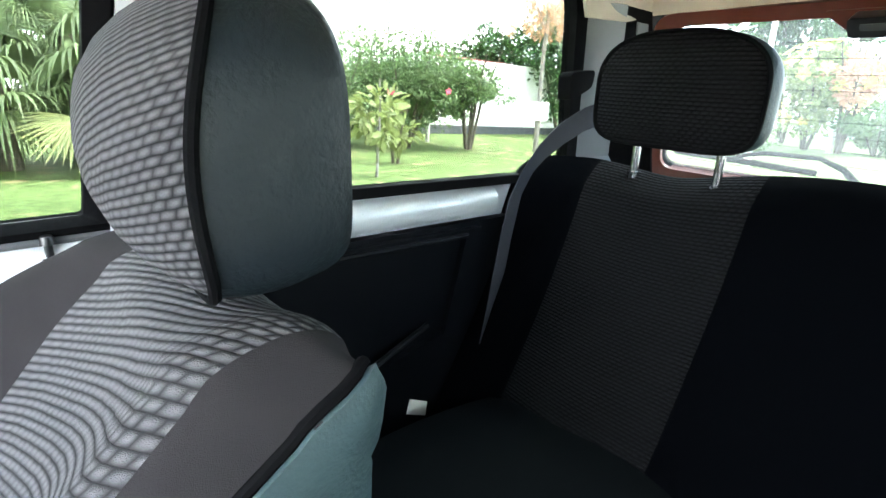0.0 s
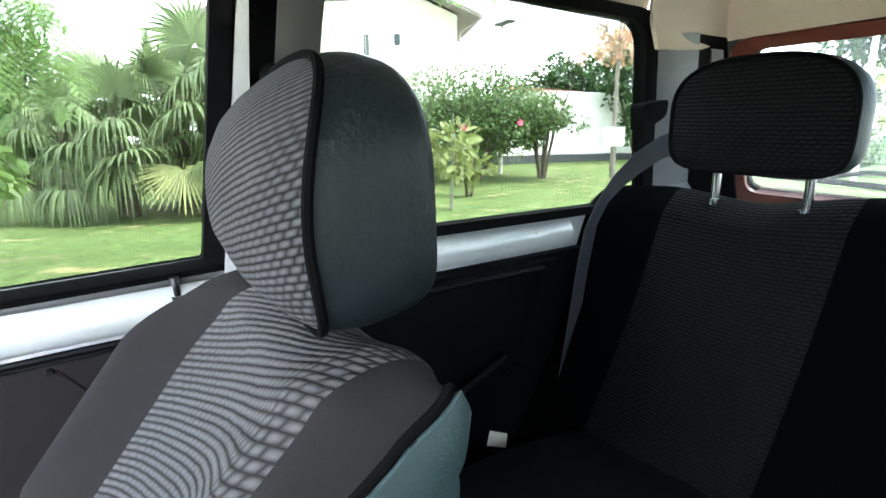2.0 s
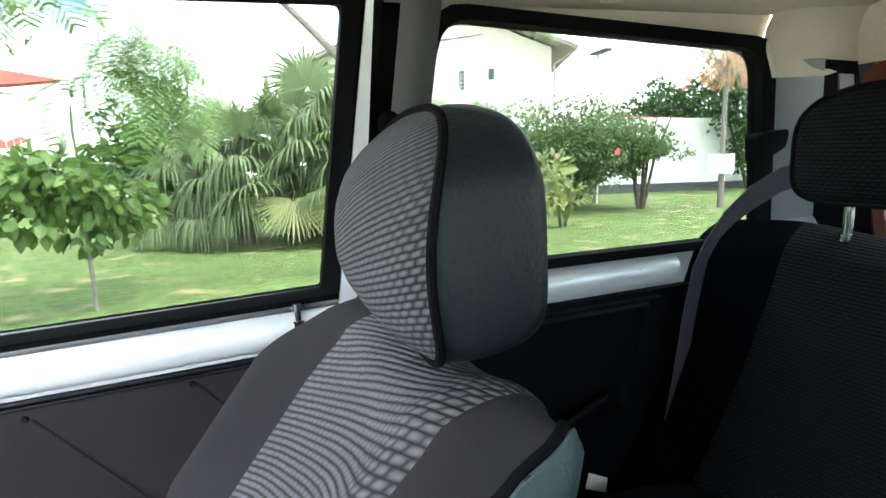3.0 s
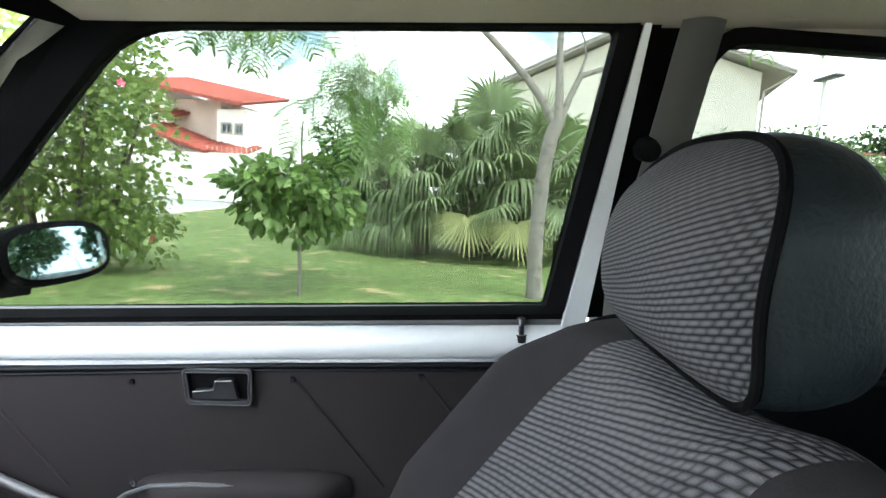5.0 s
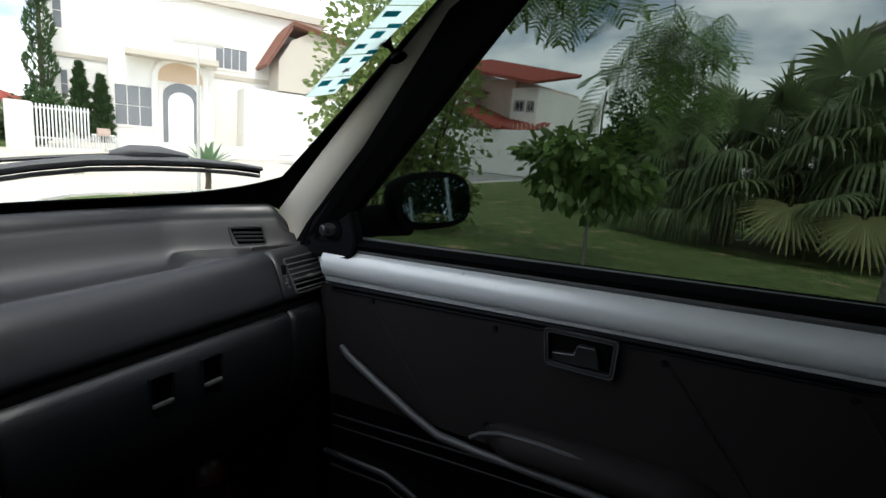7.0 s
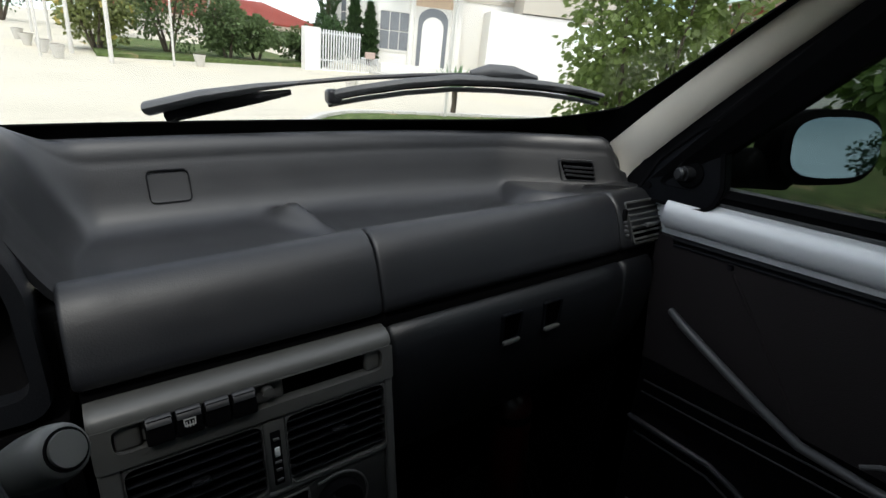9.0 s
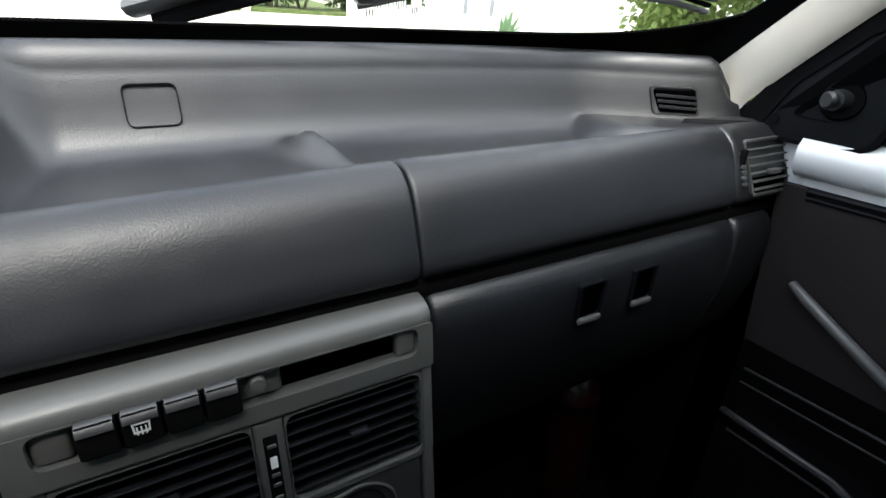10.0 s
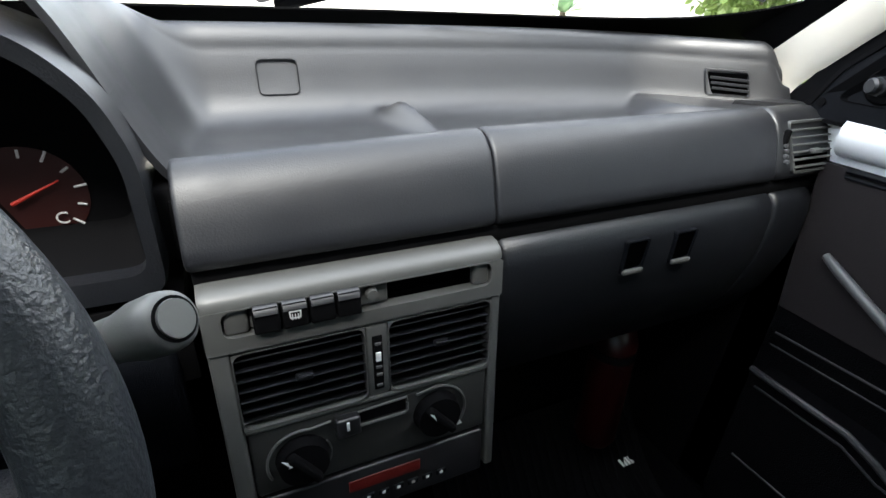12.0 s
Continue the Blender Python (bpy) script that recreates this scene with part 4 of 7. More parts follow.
tube(bm, [screen(a * 0.95, b, 0.034) for a, b in ((0.595, 0.176), (0.635, 0.186), (0.695, 0.184), (0.765, 0.168))], [0.007, 0.017, 0.016, 0.006], 12, flat=0.7)
part("blade_clip", bm, M_WIPER, wiper, "grey blade clip")
bm = bmesh.new()
rbox(bm, screen(0.290, 0.098, 0.018), (0.022, 0.022, 0.022), 0.006, 3)
part("end_cap", bm, M_GLOSSBLACK, wiper)

stick = thing("windscreen_sticker", "strip of pale and teal paper labels stuck inside the windscreen", "sticker")
S0, S1 = (0.850, 0.535), (0.852, 0.875)


def on_strip(a, b, lift=-0.004):
    """a along the strip, b across it in metres."""
    s, t = S0[0] + (S1[0] - S0[0]) * a, S0[1] + (S1[1] - S0[1]) * a
    p = screen(s, t, lift)
    along = (screen(s - 0.01, t + 0.05) - screen(s, t)).normalized()
    across = along.cross(Vector((0, 0.5, 0.85))).normalized()
    return p + across * b


for k, (a0, a1) in enumerate(((0.0, 0.19), (0.20, 0.40), (0.41, 0.62), (0.63, 0.79), (0.80, 1.0))):
    bm = bmesh.new()
    sheet(bm, lambda u, v: on_strip(a0 + (a1 - a0) * u, -0.025 + 0.05 * v), 3, 2, 0.0008)
    label_ob = part("label", bm, M_STICKER_A, stick)
    bars = (((0.66, 0.95, -0.019, -0.007), (0.66, 0.95, 0.006, 0.019), (0.25, 0.38, -0.012, -0.004)), ((0.74, 0.97, -0.019, -0.008), (0.74, 0.97, 0.008, 0.019)), ((0.03, 0.20, -0.019, -0.006), (0.70, 0.97, -0.004, 0.008), (0.30, 0.48, 0.004, 0.016)), ((0.05, 0.25, -0.018, 0.0), (0.6, 0.85, 0.0, 0.018)), ((0.75, 0.97, -0.018, 0.018),))[k]
    if k == 1:
        bm = bmesh.new()
        tips = [on_strip(a0 + (a1 - a0) * (0.36 + 0.20 * math.cos(w) * (1 if q % 2 else 0.42)), 0.0085 * math.sin(w) * (1 if q % 2 else 0.42), -0.0065) for q, w in ((q, math.pi * q / 5) for q in range(10))]
        bm.faces.new([bm.verts.new(p) for p in tips])
        part("printed_star", bm, M_WHITE, label_ob, "white printed star")
    for p0, p1, q0, q1 in bars:
        bm = bmesh.new()
        sheet(bm, lambda u, v: on_strip(a0 + (a1 - a0) * (p0 + (p1 - p0) * u), 1.25 * (q0 + (q1 - q0) * v), -0.0065), 2, 2, 0.0006)
        part("printed_bar", bm, M_STICKER_B, label_ob, "teal printed bar")

holder = thing("suction_holder", "small black suction cup holder on the windscreen edge", "holder")
ball = Vector((0.545, 0.523, 1.319))
sc = screen(0.935, 0.69, -0.008)
bm = bmesh.new()
disc(bm, sc, 0.013, 0.006, (0, 0.5, 0.85), 20, 0.010)
part("suction_cup", bm, M_BLACK, holder)
bm = bmesh.new()
tube(bm, [sc + Vector((0.004, -0.002, -0.004)), sc.lerp(ball, 0.5), ball.lerp(sc, 0.18), ball, ball + (ball - sc).normalized() * 0.008, ball + (ball - sc).normalized() * 0.012], [0.003, 0.004, 0.010, 0.0140, 0.011, 0.004], 16)
part("holder_ball", bm, M_BLACK, holder)


# ---- dashboard ----
dash = thing("dashboard", "charcoal moulded dashboard with open shelf, padded ledge and glovebox panel", "dashboard")
PROFILE = [(1.112, 1.050), (1.100, 1.057), (1.082, 1.060), (1.064, 1.056), (1.050, 1.046), (1.041, 1.032), (1.034, 1.015), (1.027, 0.996), (1.019, 0.978), (1.009, 0.964), (0.994, 0.955), (0.970, 0.950), (0.930, 0.948), (0.890, 0.947), (0.850, 0.947), (0.815, 0.947)]


def along(path, v):
    """A place on a smooth curve through the path's points."""
    k = v * (len(path) - 1)
    i = min(int(k), len(path) - 2)
    t = k - i
    p0, p1, p2, p3 = path[max(i - 1, 0)], path[i], path[i + 1], path[min(i + 2, len(path) - 1)]
    return tuple(0.5 * (2 * q1 + (q2 - q0) * t + (2 * q0 - 5 * q1 + 4 * q2 - q3) * t * t + (3 * q1 - q0 - 3 * q2 + q3) * t ** 3) for q0, q1, q2, q3 in zip(p0, p1, p2, p3))


def dash_turn(x):
    """How far the dashboard's back wall comes forward towards its ends."""
    return 0.20 * x * x + 0.08 * smooth(0.48, 0.70, abs(x))


def dash_top(u, v):
    x = -0.64 + 1.328 * u
    y, z = along(PROFILE, v)
    wall = smooth(0.84, 1.0, y)
    y -= dash_turn(x) * wall
    # moulded hump in the shelf and raised corner by the side vent
    crest = x - 0.128 + (y - 0.94) * 0.35
    hump = math.exp(-(crest / (0.018 if crest < 0 else 0.013)) ** 2) * smooth(0.885, 0.965, y) * (1 - smooth(0.968, 1.012, y))
    z += 0.027 * hump
    corner = smooth(0.934, 0.966, 0.745 * x + 0.667 * y) * smooth(0.455, 0.505, x)
    z = max(z, 0.947 + 0.027 * corner)
    # rise into the instrument hood
    hood = 1.0 - smooth(-0.215, -0.125, x - 0.25 * max(0, y - 0.93))
    top = 1.108 - 0.10 * max(0.0, (abs(x + 0.39) - 0.12) / 0.25) ** 2
    z = z + (max(z, top - 0.22 * max(0, y - 0.98)) - z) * hood
    # rounded end beside the door pillar
    lip = max(0.0, y + dash_turn(x) * wall - 1.041)
    y -= lip * 0.5
    if z > 1.0 and x > 0:
        z = 1.0 + (z - 1.0) * (1 - 0.08 * smooth(0.25, 0.72, x))
    # the end turns down round a soft corner
    z -= 0.030 * smooth(0.655, 0.690, x) ** 2 * smooth(0.99, 1.03, z)
    return (x, y, z)


bm = bmesh.new()
sheet(bm, dash_top, 220, 60, -0.006)
part("upper_shell", bm, M_DASH, dash, "grained charcoal upper shell with open shelf")
bm = bmesh.new()
sheet(bm, lambda u, v: (lambda p: (p[0], p[1] + 0.004 + (1.125 - 0.16 * p[0] ** 2 - p[1]) * v, p[2] - 0.012 - 0.004 * v))(dash_top(0.32 + 0.68 * u, 0.02)), 40, 3, -0.004)
part("screen_gap", bm, M_BLACK, dash, "black strip between dashboard and windscreen")
# blanking cover: a fine groove round a flush plate
def wall_y(x, z):
    return 1.030 - dash_turn(x) - 0.33 * max(0, 1.010 - z) + 0.30 * max(0, z - 1.010)


def on_wall(x, z, out=0.0):
    return Vector((x, wall_y(x, z) - out, z))


def wall_ring(bm, x0, x1, z0, z1, w, out, push, r=0.008):
    o = round_loop([on_wall(x0, z1, out), on_wall(x1, z1, out), on_wall(x1, z0, out), on_wall(x0, z0, out)], r)
    i = round_loop([on_wall(x0 + w, z1 - w, out), on_wall(x1 - w, z1 - w, out), on_wall(x1 - w, z0 + w, out), on_wall(x0 + w, z0 + w, out)], r * 0.9)
    ring(bm, o, i, (0, push, 0))


bm = bmesh.new()
wall_ring(bm, -0.047, 0.002, 0.981, 1.021, 0.0009, 0.0016, 0.004)
part("cover_groove", bm, M_DASH_LOW, dash, "square blanking cover outline")
# demister outlet: a slanting slot with three fins
bm = bmesh.new()
wall_ring(bm, 0.586, 0.636, 0.978, 1.015, 0.0022, 0.0016, 0.006, 0.006)
dem = part("demister_outlet", bm, M_DASH, dash, "slotted demister outlet")
# black sheet behind the fins paints the outlet's inner shade
bm = bmesh.new()
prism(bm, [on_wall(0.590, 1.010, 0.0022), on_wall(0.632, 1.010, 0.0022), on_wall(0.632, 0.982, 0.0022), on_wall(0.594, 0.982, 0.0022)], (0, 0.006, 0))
part("outlet_shade", bm, M_SHADE, dem)
for k in range(3):
    z = 1.0025 - 0.0072 * k
    bm = bmesh.new()
    tube(bm, [on_wall(0.590 + 0.001 * k, z + 0.001, 0.0032), on_wall(0.612, z, 0.0036), on_wall(0.633, z - 0.001, 0.0032)], 0.0013, 6, flat=1.7)
    part("slat", bm, M_DASH, dem)

LEDGE = [(0.835, 0.965), (0.822, 0.977), (0.808, 0.983), (0.797, 0.983), (0.788, 0.979), (0.777, 0.969), (0.769, 0.954), (0.762, 0.935), (0.757, 0.918), (0.753, 0.906), (0.754, 0.899), (0.761, 0.894), (0.835, 0.893)]


def bar(bm, path, x0, x1, lip=0.006):
    """A moulded length of a section, with softened ends."""
    cy, cz = sum(p[0] for p in path) / len(path), sum(p[1] for p in path) / len(path)
    stations = [(x0, 0.90), (x0 + lip * 0.3, 0.97), (x0 + lip, 1.0)] + [(x0 + lip + (x1 - x0 - 2 * lip) * k / 8, 1.0) for k in range(1, 8)] + [(x1 - lip, 1.0), (x1 - lip * 0.3, 0.97), (x1, 0.90)]
    rings = [[bm.verts.new((x, cy + (y - cy) * s, cz + (z - cz) * s)) for y, z in path] for x, s in stations]
    n = len(path)
    for a, b in zip(rings, rings[1:]):
        for j in range(n):
            bm.faces.new((a[j], a[(j + 1) % n], b[(j + 1) % n], b[j]))
    bm.faces.new(rings[0])
    bm.faces.new(rings[-1][::-1])


for x0, x1 in ((-0.143, 0.139), (0.141, 0.562)):
    bm = bmesh.new()
    bar(bm, LEDGE, x0, x1, 0.004)
    for v in bm.verts:
        # the top falls a little towards the driver
        v.co.z -= 0.008 * max(0.0, (0.14 - v.co.x) / 0.28) * smooth(0.90, 0.98, v.co.z)
    part("ledge_pad", bm, M_LEDGE, dash, "grained padded ledge section", 60)
bm = bmesh.new()
rbox(bm, (-0.152, 0.845, 0.915), (0.05, 0.07, 0.07), 0.006)
rbox(bm, (0.275, 0.835, 0.915), (0.85, 0.06, 0.05), 0.004)
rbox(bm, (0.28, 0.80, 0.885), (0.84, 0.08, 0.02), 0.003)
part("ledge_support", bm, M_BLACK, dash)
# side vent at the end of the ledge
bm = bmesh.new()
bar(bm, LEDGE, 0.564, 0.684, 0.010)
vent = part("side_vent", bm, M_DASH, dash, "side air vent with grey slats", 60)
vz = lambda z: 0.756 + (z - 0.905) * 0.42
V0, V1, VL0, VL1, VT, VB = 0.584, 0.673, 0.590, 0.668, 0.968, 0.908
# black block behind the slats, painted shade instead of a duct
bm = bmesh.new()
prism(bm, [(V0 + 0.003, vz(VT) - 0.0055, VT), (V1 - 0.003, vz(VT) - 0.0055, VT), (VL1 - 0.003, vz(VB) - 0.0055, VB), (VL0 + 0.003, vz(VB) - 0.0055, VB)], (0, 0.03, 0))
part("vent_shade", bm, M_SHADE, vent)
bm = bmesh.new()
vo = [(V0, vz(VT) - 0.009, VT + 0.002), (V1, vz(VT) - 0.009, VT + 0.002), (VL1, vz(VB) - 0.009, VB - 0.002), (VL0, vz(VB) - 0.009, VB - 0.002)]
vi = [(V0 + 0.0025, vz(VT) - 0.009, VT - 0.001), (V1 - 0.0025, vz(VT) - 0.009, VT - 0.001), (VL1 - 0.0025, vz(VB) - 0.009, VB + 0.001), (VL0 + 0.0025, vz(VB) - 0.009, VB + 0.001)]
ring(bm, round_loop(vo, 0.005), round_loop(vi, 0.004), (0, 0.012, 0))
part("vent_frame", bm, M_CONSOLE, vent, "thin grey vent frame")
for k in range(6):
    z = 0.9590 - 0.0090 * k
    bm = bmesh.new()
    f = (VT - z) / (VT - VB)
    rbox(bm, ((V0 + V1) / 2, vz(z) - 0.0085, z), (V1 - V0 - 0.003 - 0.011 * f, 0.006, 0.0017), 0.0006)
    part("slat", bm, M_CONSOLE, vent)
bm = bmesh.new()
rbox(bm, (0.627, vz(0.935) - 0.016, 0.934), (0.018, 0.010, 0.006), 0.0025)
part("vent_tab", bm, M_CONSOLE, vent, "grey vent tab")
bm = bmesh.new()
rbox(bm, (0.5765, vz(0.937) - 0.003, 0.937), (0.008, 0.008, 0.050), 0.003)
vw = part("vent_wheel_slot", bm, M_BLACK, vent)
for k in range(6):
    bm = bmesh.new()
    zz = 0.955 - 0.0066 * k
    rbox(bm, (0.5765 - 0.001 + 0.001 * (k % 2), vz(zz) - 0.008, zz), (0.005, 0.006, 0.0046), 0.001)
    part("wheel_tooth", bm, M_HANDLE, vw)

# glovebox panel under the ledge
LOWER = [(0.80, 0.868), (0.778, 0.875), (0.765, 0.876), (0.754, 0.872), (0.747, 0.862), (0.743, 0.845), (0.743, 0.81), (0.748, 0.77), (0.765, 0.71), (0.80, 0.65), (0.85, 0.61), (0.90, 0.60), (0.90, 0.88)]
bm = bmesh.new()
LOWER = [(y, z + 0.003) for y, z in LOWER]
bar(bm, LOWER, 0.146, 0.571, 0.006)
glove = part("glovebox_panel", bm, M_GLOVE, dash, "charcoal lower panel with two finger slots", 60)
bm = bmesh.new()
bar(bm, LOWER, 0.572, 0.653, 0.005)
part("lower_corner", bm, M_GLOVE, dash, "", 60)
bm = bmesh.new()
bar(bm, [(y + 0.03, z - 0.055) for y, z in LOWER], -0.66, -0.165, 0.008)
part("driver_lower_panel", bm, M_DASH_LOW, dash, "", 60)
for x0 in (0.312, 0.390):
    bm = bmesh.new()
    o = [(x0 - 0.003, 0.7385, 0.856), (x0 + 0.033, 0.7385, 0.856), (x0 + 0.029, 0.7385, 0.812), (x0 - 0.003, 0.7385, 0.810)]
    i = [(x0, 0.7385, 0.854), (x0 + 0.030, 0.7385, 0.854), (x0 + 0.026, 0.7385, 0.820), (x0, 0.7385, 0.818)]
    ring(bm, round_loop(o, 0.004), round_loop(i, 0.003), (0, 0.008, 0))
    slot = part("finger_slot", bm, M_DASH_LOW, glove)
    # the slot's shade is a black plate on the panel
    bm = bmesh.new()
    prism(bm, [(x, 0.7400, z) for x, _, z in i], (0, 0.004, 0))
    part("slot_shade", bm, M_SHADE, slot)
    # lower lip catches light; that brightness is put into its lighter grey
    bm = bmesh.new()
    rbox(bm, (x0 + 0.013, 0.7375, 0.8155), (0.031, 0.006, 0.007), 0.0025)
    part("slot_lip", bm, M_CONSOLE, slot, "slot lip in lighter grey, painted as lit")

# ---- centre console ----
con = thing("centre_console", "light grey plastic centre console with switches, vents, heater knobs and radio", "console")
CO, CD = Vector((0, 0.738, 0.889)), Vector((0, -0.10, -0.995)).normalized()
CN = Vector((0, -0.995, 0.10)).normalized()
CR = Matrix((Vector((1, 0, 0)), -CN, -CD)).transposed().to_4x4()


def C(x, z, out=0.0):
    """A place on the console's face by x and height."""
    return CO + Vector((x, 0, 0)) + CD * (0.889 - z) + CN * out


def cbox(name, x0, x1, z0, z1, out, depth, material, parent, r=0.003, label=""):
    bm = bmesh.new()
    rbox(bm, C((x0 + x1) / 2, (z0 + z1) / 2, out - depth / 2), (x1 - x0, depth, z1 - z0), r, 3, CR)
    return part(name, bm, material, parent, label)


bm = bmesh.new()
rbox(bm, C(0, 0.735, -0.075), (0.268, 0.10, 0.30), 0.004, 2, CR)
part("console_core", bm, M_BLACK, con)
# rounded top rail
bm = bmesh.new()
TOP = [(0.80, 0.868), (0.778, 0.883), (0.760, 0.887), (0.748, 0.886), (0.739, 0.881), (0.735, 0.8745), (0.7345, 0.8685), (0.75, 0.8685), (0.80, 0.8685)]
TOP = [(y, 0.8685 + (z - 0.8685) * 0.82) for y, z in TOP]
bar(bm, TOP, -0.139, 0.139, 0.010)
part("top_rail", bm, M_CONSOLE, con, "rounded light grey top rail", 60)
bm = bmesh.new()
fo = round_loop([C(-0.139, 0.8685, 0.002), C(0.139, 0.8685, 0.002), C(0.139, 0.829, 0.002), C(-0.139, 0.829, 0.002)], 0.003, 6)
fi = round_loop([C(-0.124, 0.8672, 0.002), C(0.126, 0.8672, 0.002), C(0.126, 0.8425, 0.002), C(-0.124, 0.8425, 0.002)], 0.009, 6)
ring(bm, fo, fi, CN * -0.014)
part("slot_surround", bm, M_CONSOLE, con, "rounded grey switch slot surround")
cbox("blank_plate", -0.1235, -0.103, 0.8428, 0.8670, -0.002, 0.01, M_CONSOLE, con)
cbox("blank_plate", 0.108, 0.1255, 0.8428, 0.8670, -0.002, 0.01, M_CONSOLE, con)
cbox("recess_plate", -0.103, 0.020, 0.8435, 0.8690, -0.006, 0.01, M_CONSOLE, con)
# card slot: shade of the opening painted as a black plate
cbox("card_slot", 0.020, 0.108, 0.8435, 0.8690, -0.020, 0.01, M_SHADE, con)
for k in range(4):
    x0 = -0.100 + 0.0232 * k
    sw = cbox("switch", x0, x0 + 0.0215, 0.8440, 0.8675, 0.008, 0.016, M_BLACK, con, 0.002, "black rocker switch")
    # sloping top edge, its catch of light put into a lighter plastic
    bm = bmesh.new()
    bev = [C(x0 + 0.0012, z, out) for z, out in ((0.8686, -0.004), (0.8688, 0.0040), (0.8665, 0.0078), (0.8618, 0.0096), (0.8612, 0.0070))]
    prism(bm, bev, (0.0191, 0, 0))
    part("switch_lit_edge", bm, M_DASH, sw, "sloping upper edge, lighter as if lit")
    if k == 1:
        bm = bmesh.new()
        o = [C(x0 + a, b - 0.004, 0.0088) for a, b in ((0.0055, 0.865), (0.0155, 0.865), (0.0150, 0.858), (0.0060, 0.858))]
        i = [C(x0 + a, b - 0.004, 0.0088) for a, b in ((0.0065, 0.864), (0.0145, 0.864), (0.0140, 0.859), (0.0070, 0.859))]
        ring(bm, o, i, CN * 0.0006)
        for q in range(3):
            rbox(bm, C(x0 + 0.008 + 0.0024 * q, 0.8555, 0.0092), (0.0008, 0.0006, 0.0055), 0, 1, CR)
        part("heater_symbol", bm, M_PRINT, sw, "white rear window heater symbol")
bm = bmesh.new()
disc(bm, C(0.003, 0.858, 0.0), 0.0058, 0.008, CN, 24, 0.005)
part("round_button", bm, M_CONSOLE, con, "small round grey button")
# vent surround: stiles and rail butted together
cbox("stile", -0.139, -0.122, 0.600, 0.8285, 0.0, 0.02, M_CONSOLE, con)
cbox("stile", 0.128, 0.139, 0.600, 0.8285, 0.0, 0.02, M_CONSOLE, con)
cbox("stile", -0.006, 0.0165, 0.7445, 0.8250, 0.0, 0.02, M_CONSOLE, con)
cbox("rail", -0.122, 0.128, 0.8250, 0.8285, 0.0, 0.02, M_CONSOLE, con)
cbox("rail", -0.122, 0.128, 0.7380, 0.7445, 0.0, 0.02, M_CONSOLE, con)
for x0, x1 in ((-0.1215, -0.0065), (0.017, 0.1275)):
    # black back plate paints the dark inside of the vent
    v = cbox("air_vent", x0, x1, 0.7450, 0.8245, -0.016, 0.004, M_SHADE, con, 0.001, "slatted air vent with its depth painted black")
    # rounded corners of the opening
    bm = bmesh.new()
    sq = [C(x0 - 0.0004, 0.8249, 0.0006), C(x1 + 0.0004, 0.8249, 0.0006), C(x1 + 0.0004, 0.7446, 0.0006), C(x0 - 0.0004, 0.7446, 0.0006)]
    ring(bm, round_loop(sq, 0.0008, 6), round_loop([p.lerp(sum(sq, Vector()) / 4, 0.012) for p in sq], 0.010, 6), CN * -0.012)
    part("vent_rim", bm, M_CONSOLE, v, "rounded grey vent rim")
    for k in range(7):
        z = 0.816 - 0.0108 * k
        bm = bmesh.new()
        rbox(bm, C((x0 + x1) / 2, z, -0.007), (x1 - x0 - 0.002, 0.010, 0.0014), 0.0005, 2, CR @ pose(0, 0, 0, -8, 0, 0))
        part("slat", bm, M_GLOVE, v)
    bm = bmesh.new()
    rbox(bm, C((x0 + x1) / 2, 0.788, -0.001), (0.016, 0.010, 0.005), 0.002, 2, CR)
    for q in range(4):
        rbox(bm, C((x0 + x1) / 2 - 0.006 + 0.004 * q, 0.7905, 0.004), (0.0012, 0.002, 0.0012), 0, 1, CR)
    part("vent_tab", bm, M_GLOVE, v)
wh = cbox("vent_wheel_plate", 0.0002, 0.0102, 0.752, 0.813, 0.001, 0.004, M_BLACK, con, 0.001)
cbox("wheel_mark", 0.0030, 0.0080, 0.785, 0.795, 0.002, 0.003, M_WHITE, wh, 0.0005, "white vent wheel mark")
for z in (0.803, 0.777, 0.768, 0.756):
    cbox("wheel_mark", 0.0025, 0.0085, z, z + 0.003, 0.002, 0.003, M_CONSOLE, wh, 0.0005)
# heater panel: two dials whose raised rings run on into the slider's rail
# the panel's darker grey holds the shade under the vents
hp = cbox("heater_panel", -0.121, 0.127, 0.660, 0.7375, -0.002, 0.01, M_HEATER, con, 0.004, "grey heater control panel with shade in its colour")
LEFT_DIAL, RIGHT_DIAL, DIAL = (-0.0750, 0.6955), (0.0660, 0.7020), 0.0335


def dial_arc(c, a0, a1, n=24):
    return [C(c[0] + DIAL * math.cos(w), c[1] + DIAL * math.sin(w), 0.0008) for w in (radians(a0 + (a1 - a0) * j / n) for j in range(n + 1))]


for name, pts, r in (
        ("dial_ring", dial_arc(LEFT_DIAL, 205, 75) + [C(-0.0456, 0.7302, 0.0008)], 0.0015),
        ("slider_rail", [C(-0.0389, 0.7312, 0.0008), C(0.0330, 0.7335, 0.0008), C(0.0330, 0.7290, 0.0008)], 0.0013),
        ("slider_rail", [C(-0.0318, 0.7150, 0.0010), C(-0.0150, 0.7148, 0.0010), C(0.0300, 0.7150, 0.0010), C(0.0328, 0.7180, 0.0010), C(0.0330, 0.7270, 0.0010)], 0.0016),
        ("dial_ring", [C(0.0437, 0.7324, 0.0008)] + dial_arc(RIGHT_DIAL, 104, -42), 0.0015),
        ("dial_ring", [C(LEFT_DIAL[0] + 0.0275 * math.cos(w), LEFT_DIAL[1] + 0.0275 * math.sin(w), 0.0008) for w in (radians(30 - 55 * j / 10) for j in range(11))], 0.0010)):
    bm = bmesh.new()
    tube(bm, pts, r, 6)
    part(name, bm, M_CONSOLE, hp, "thin satin grey raised line")
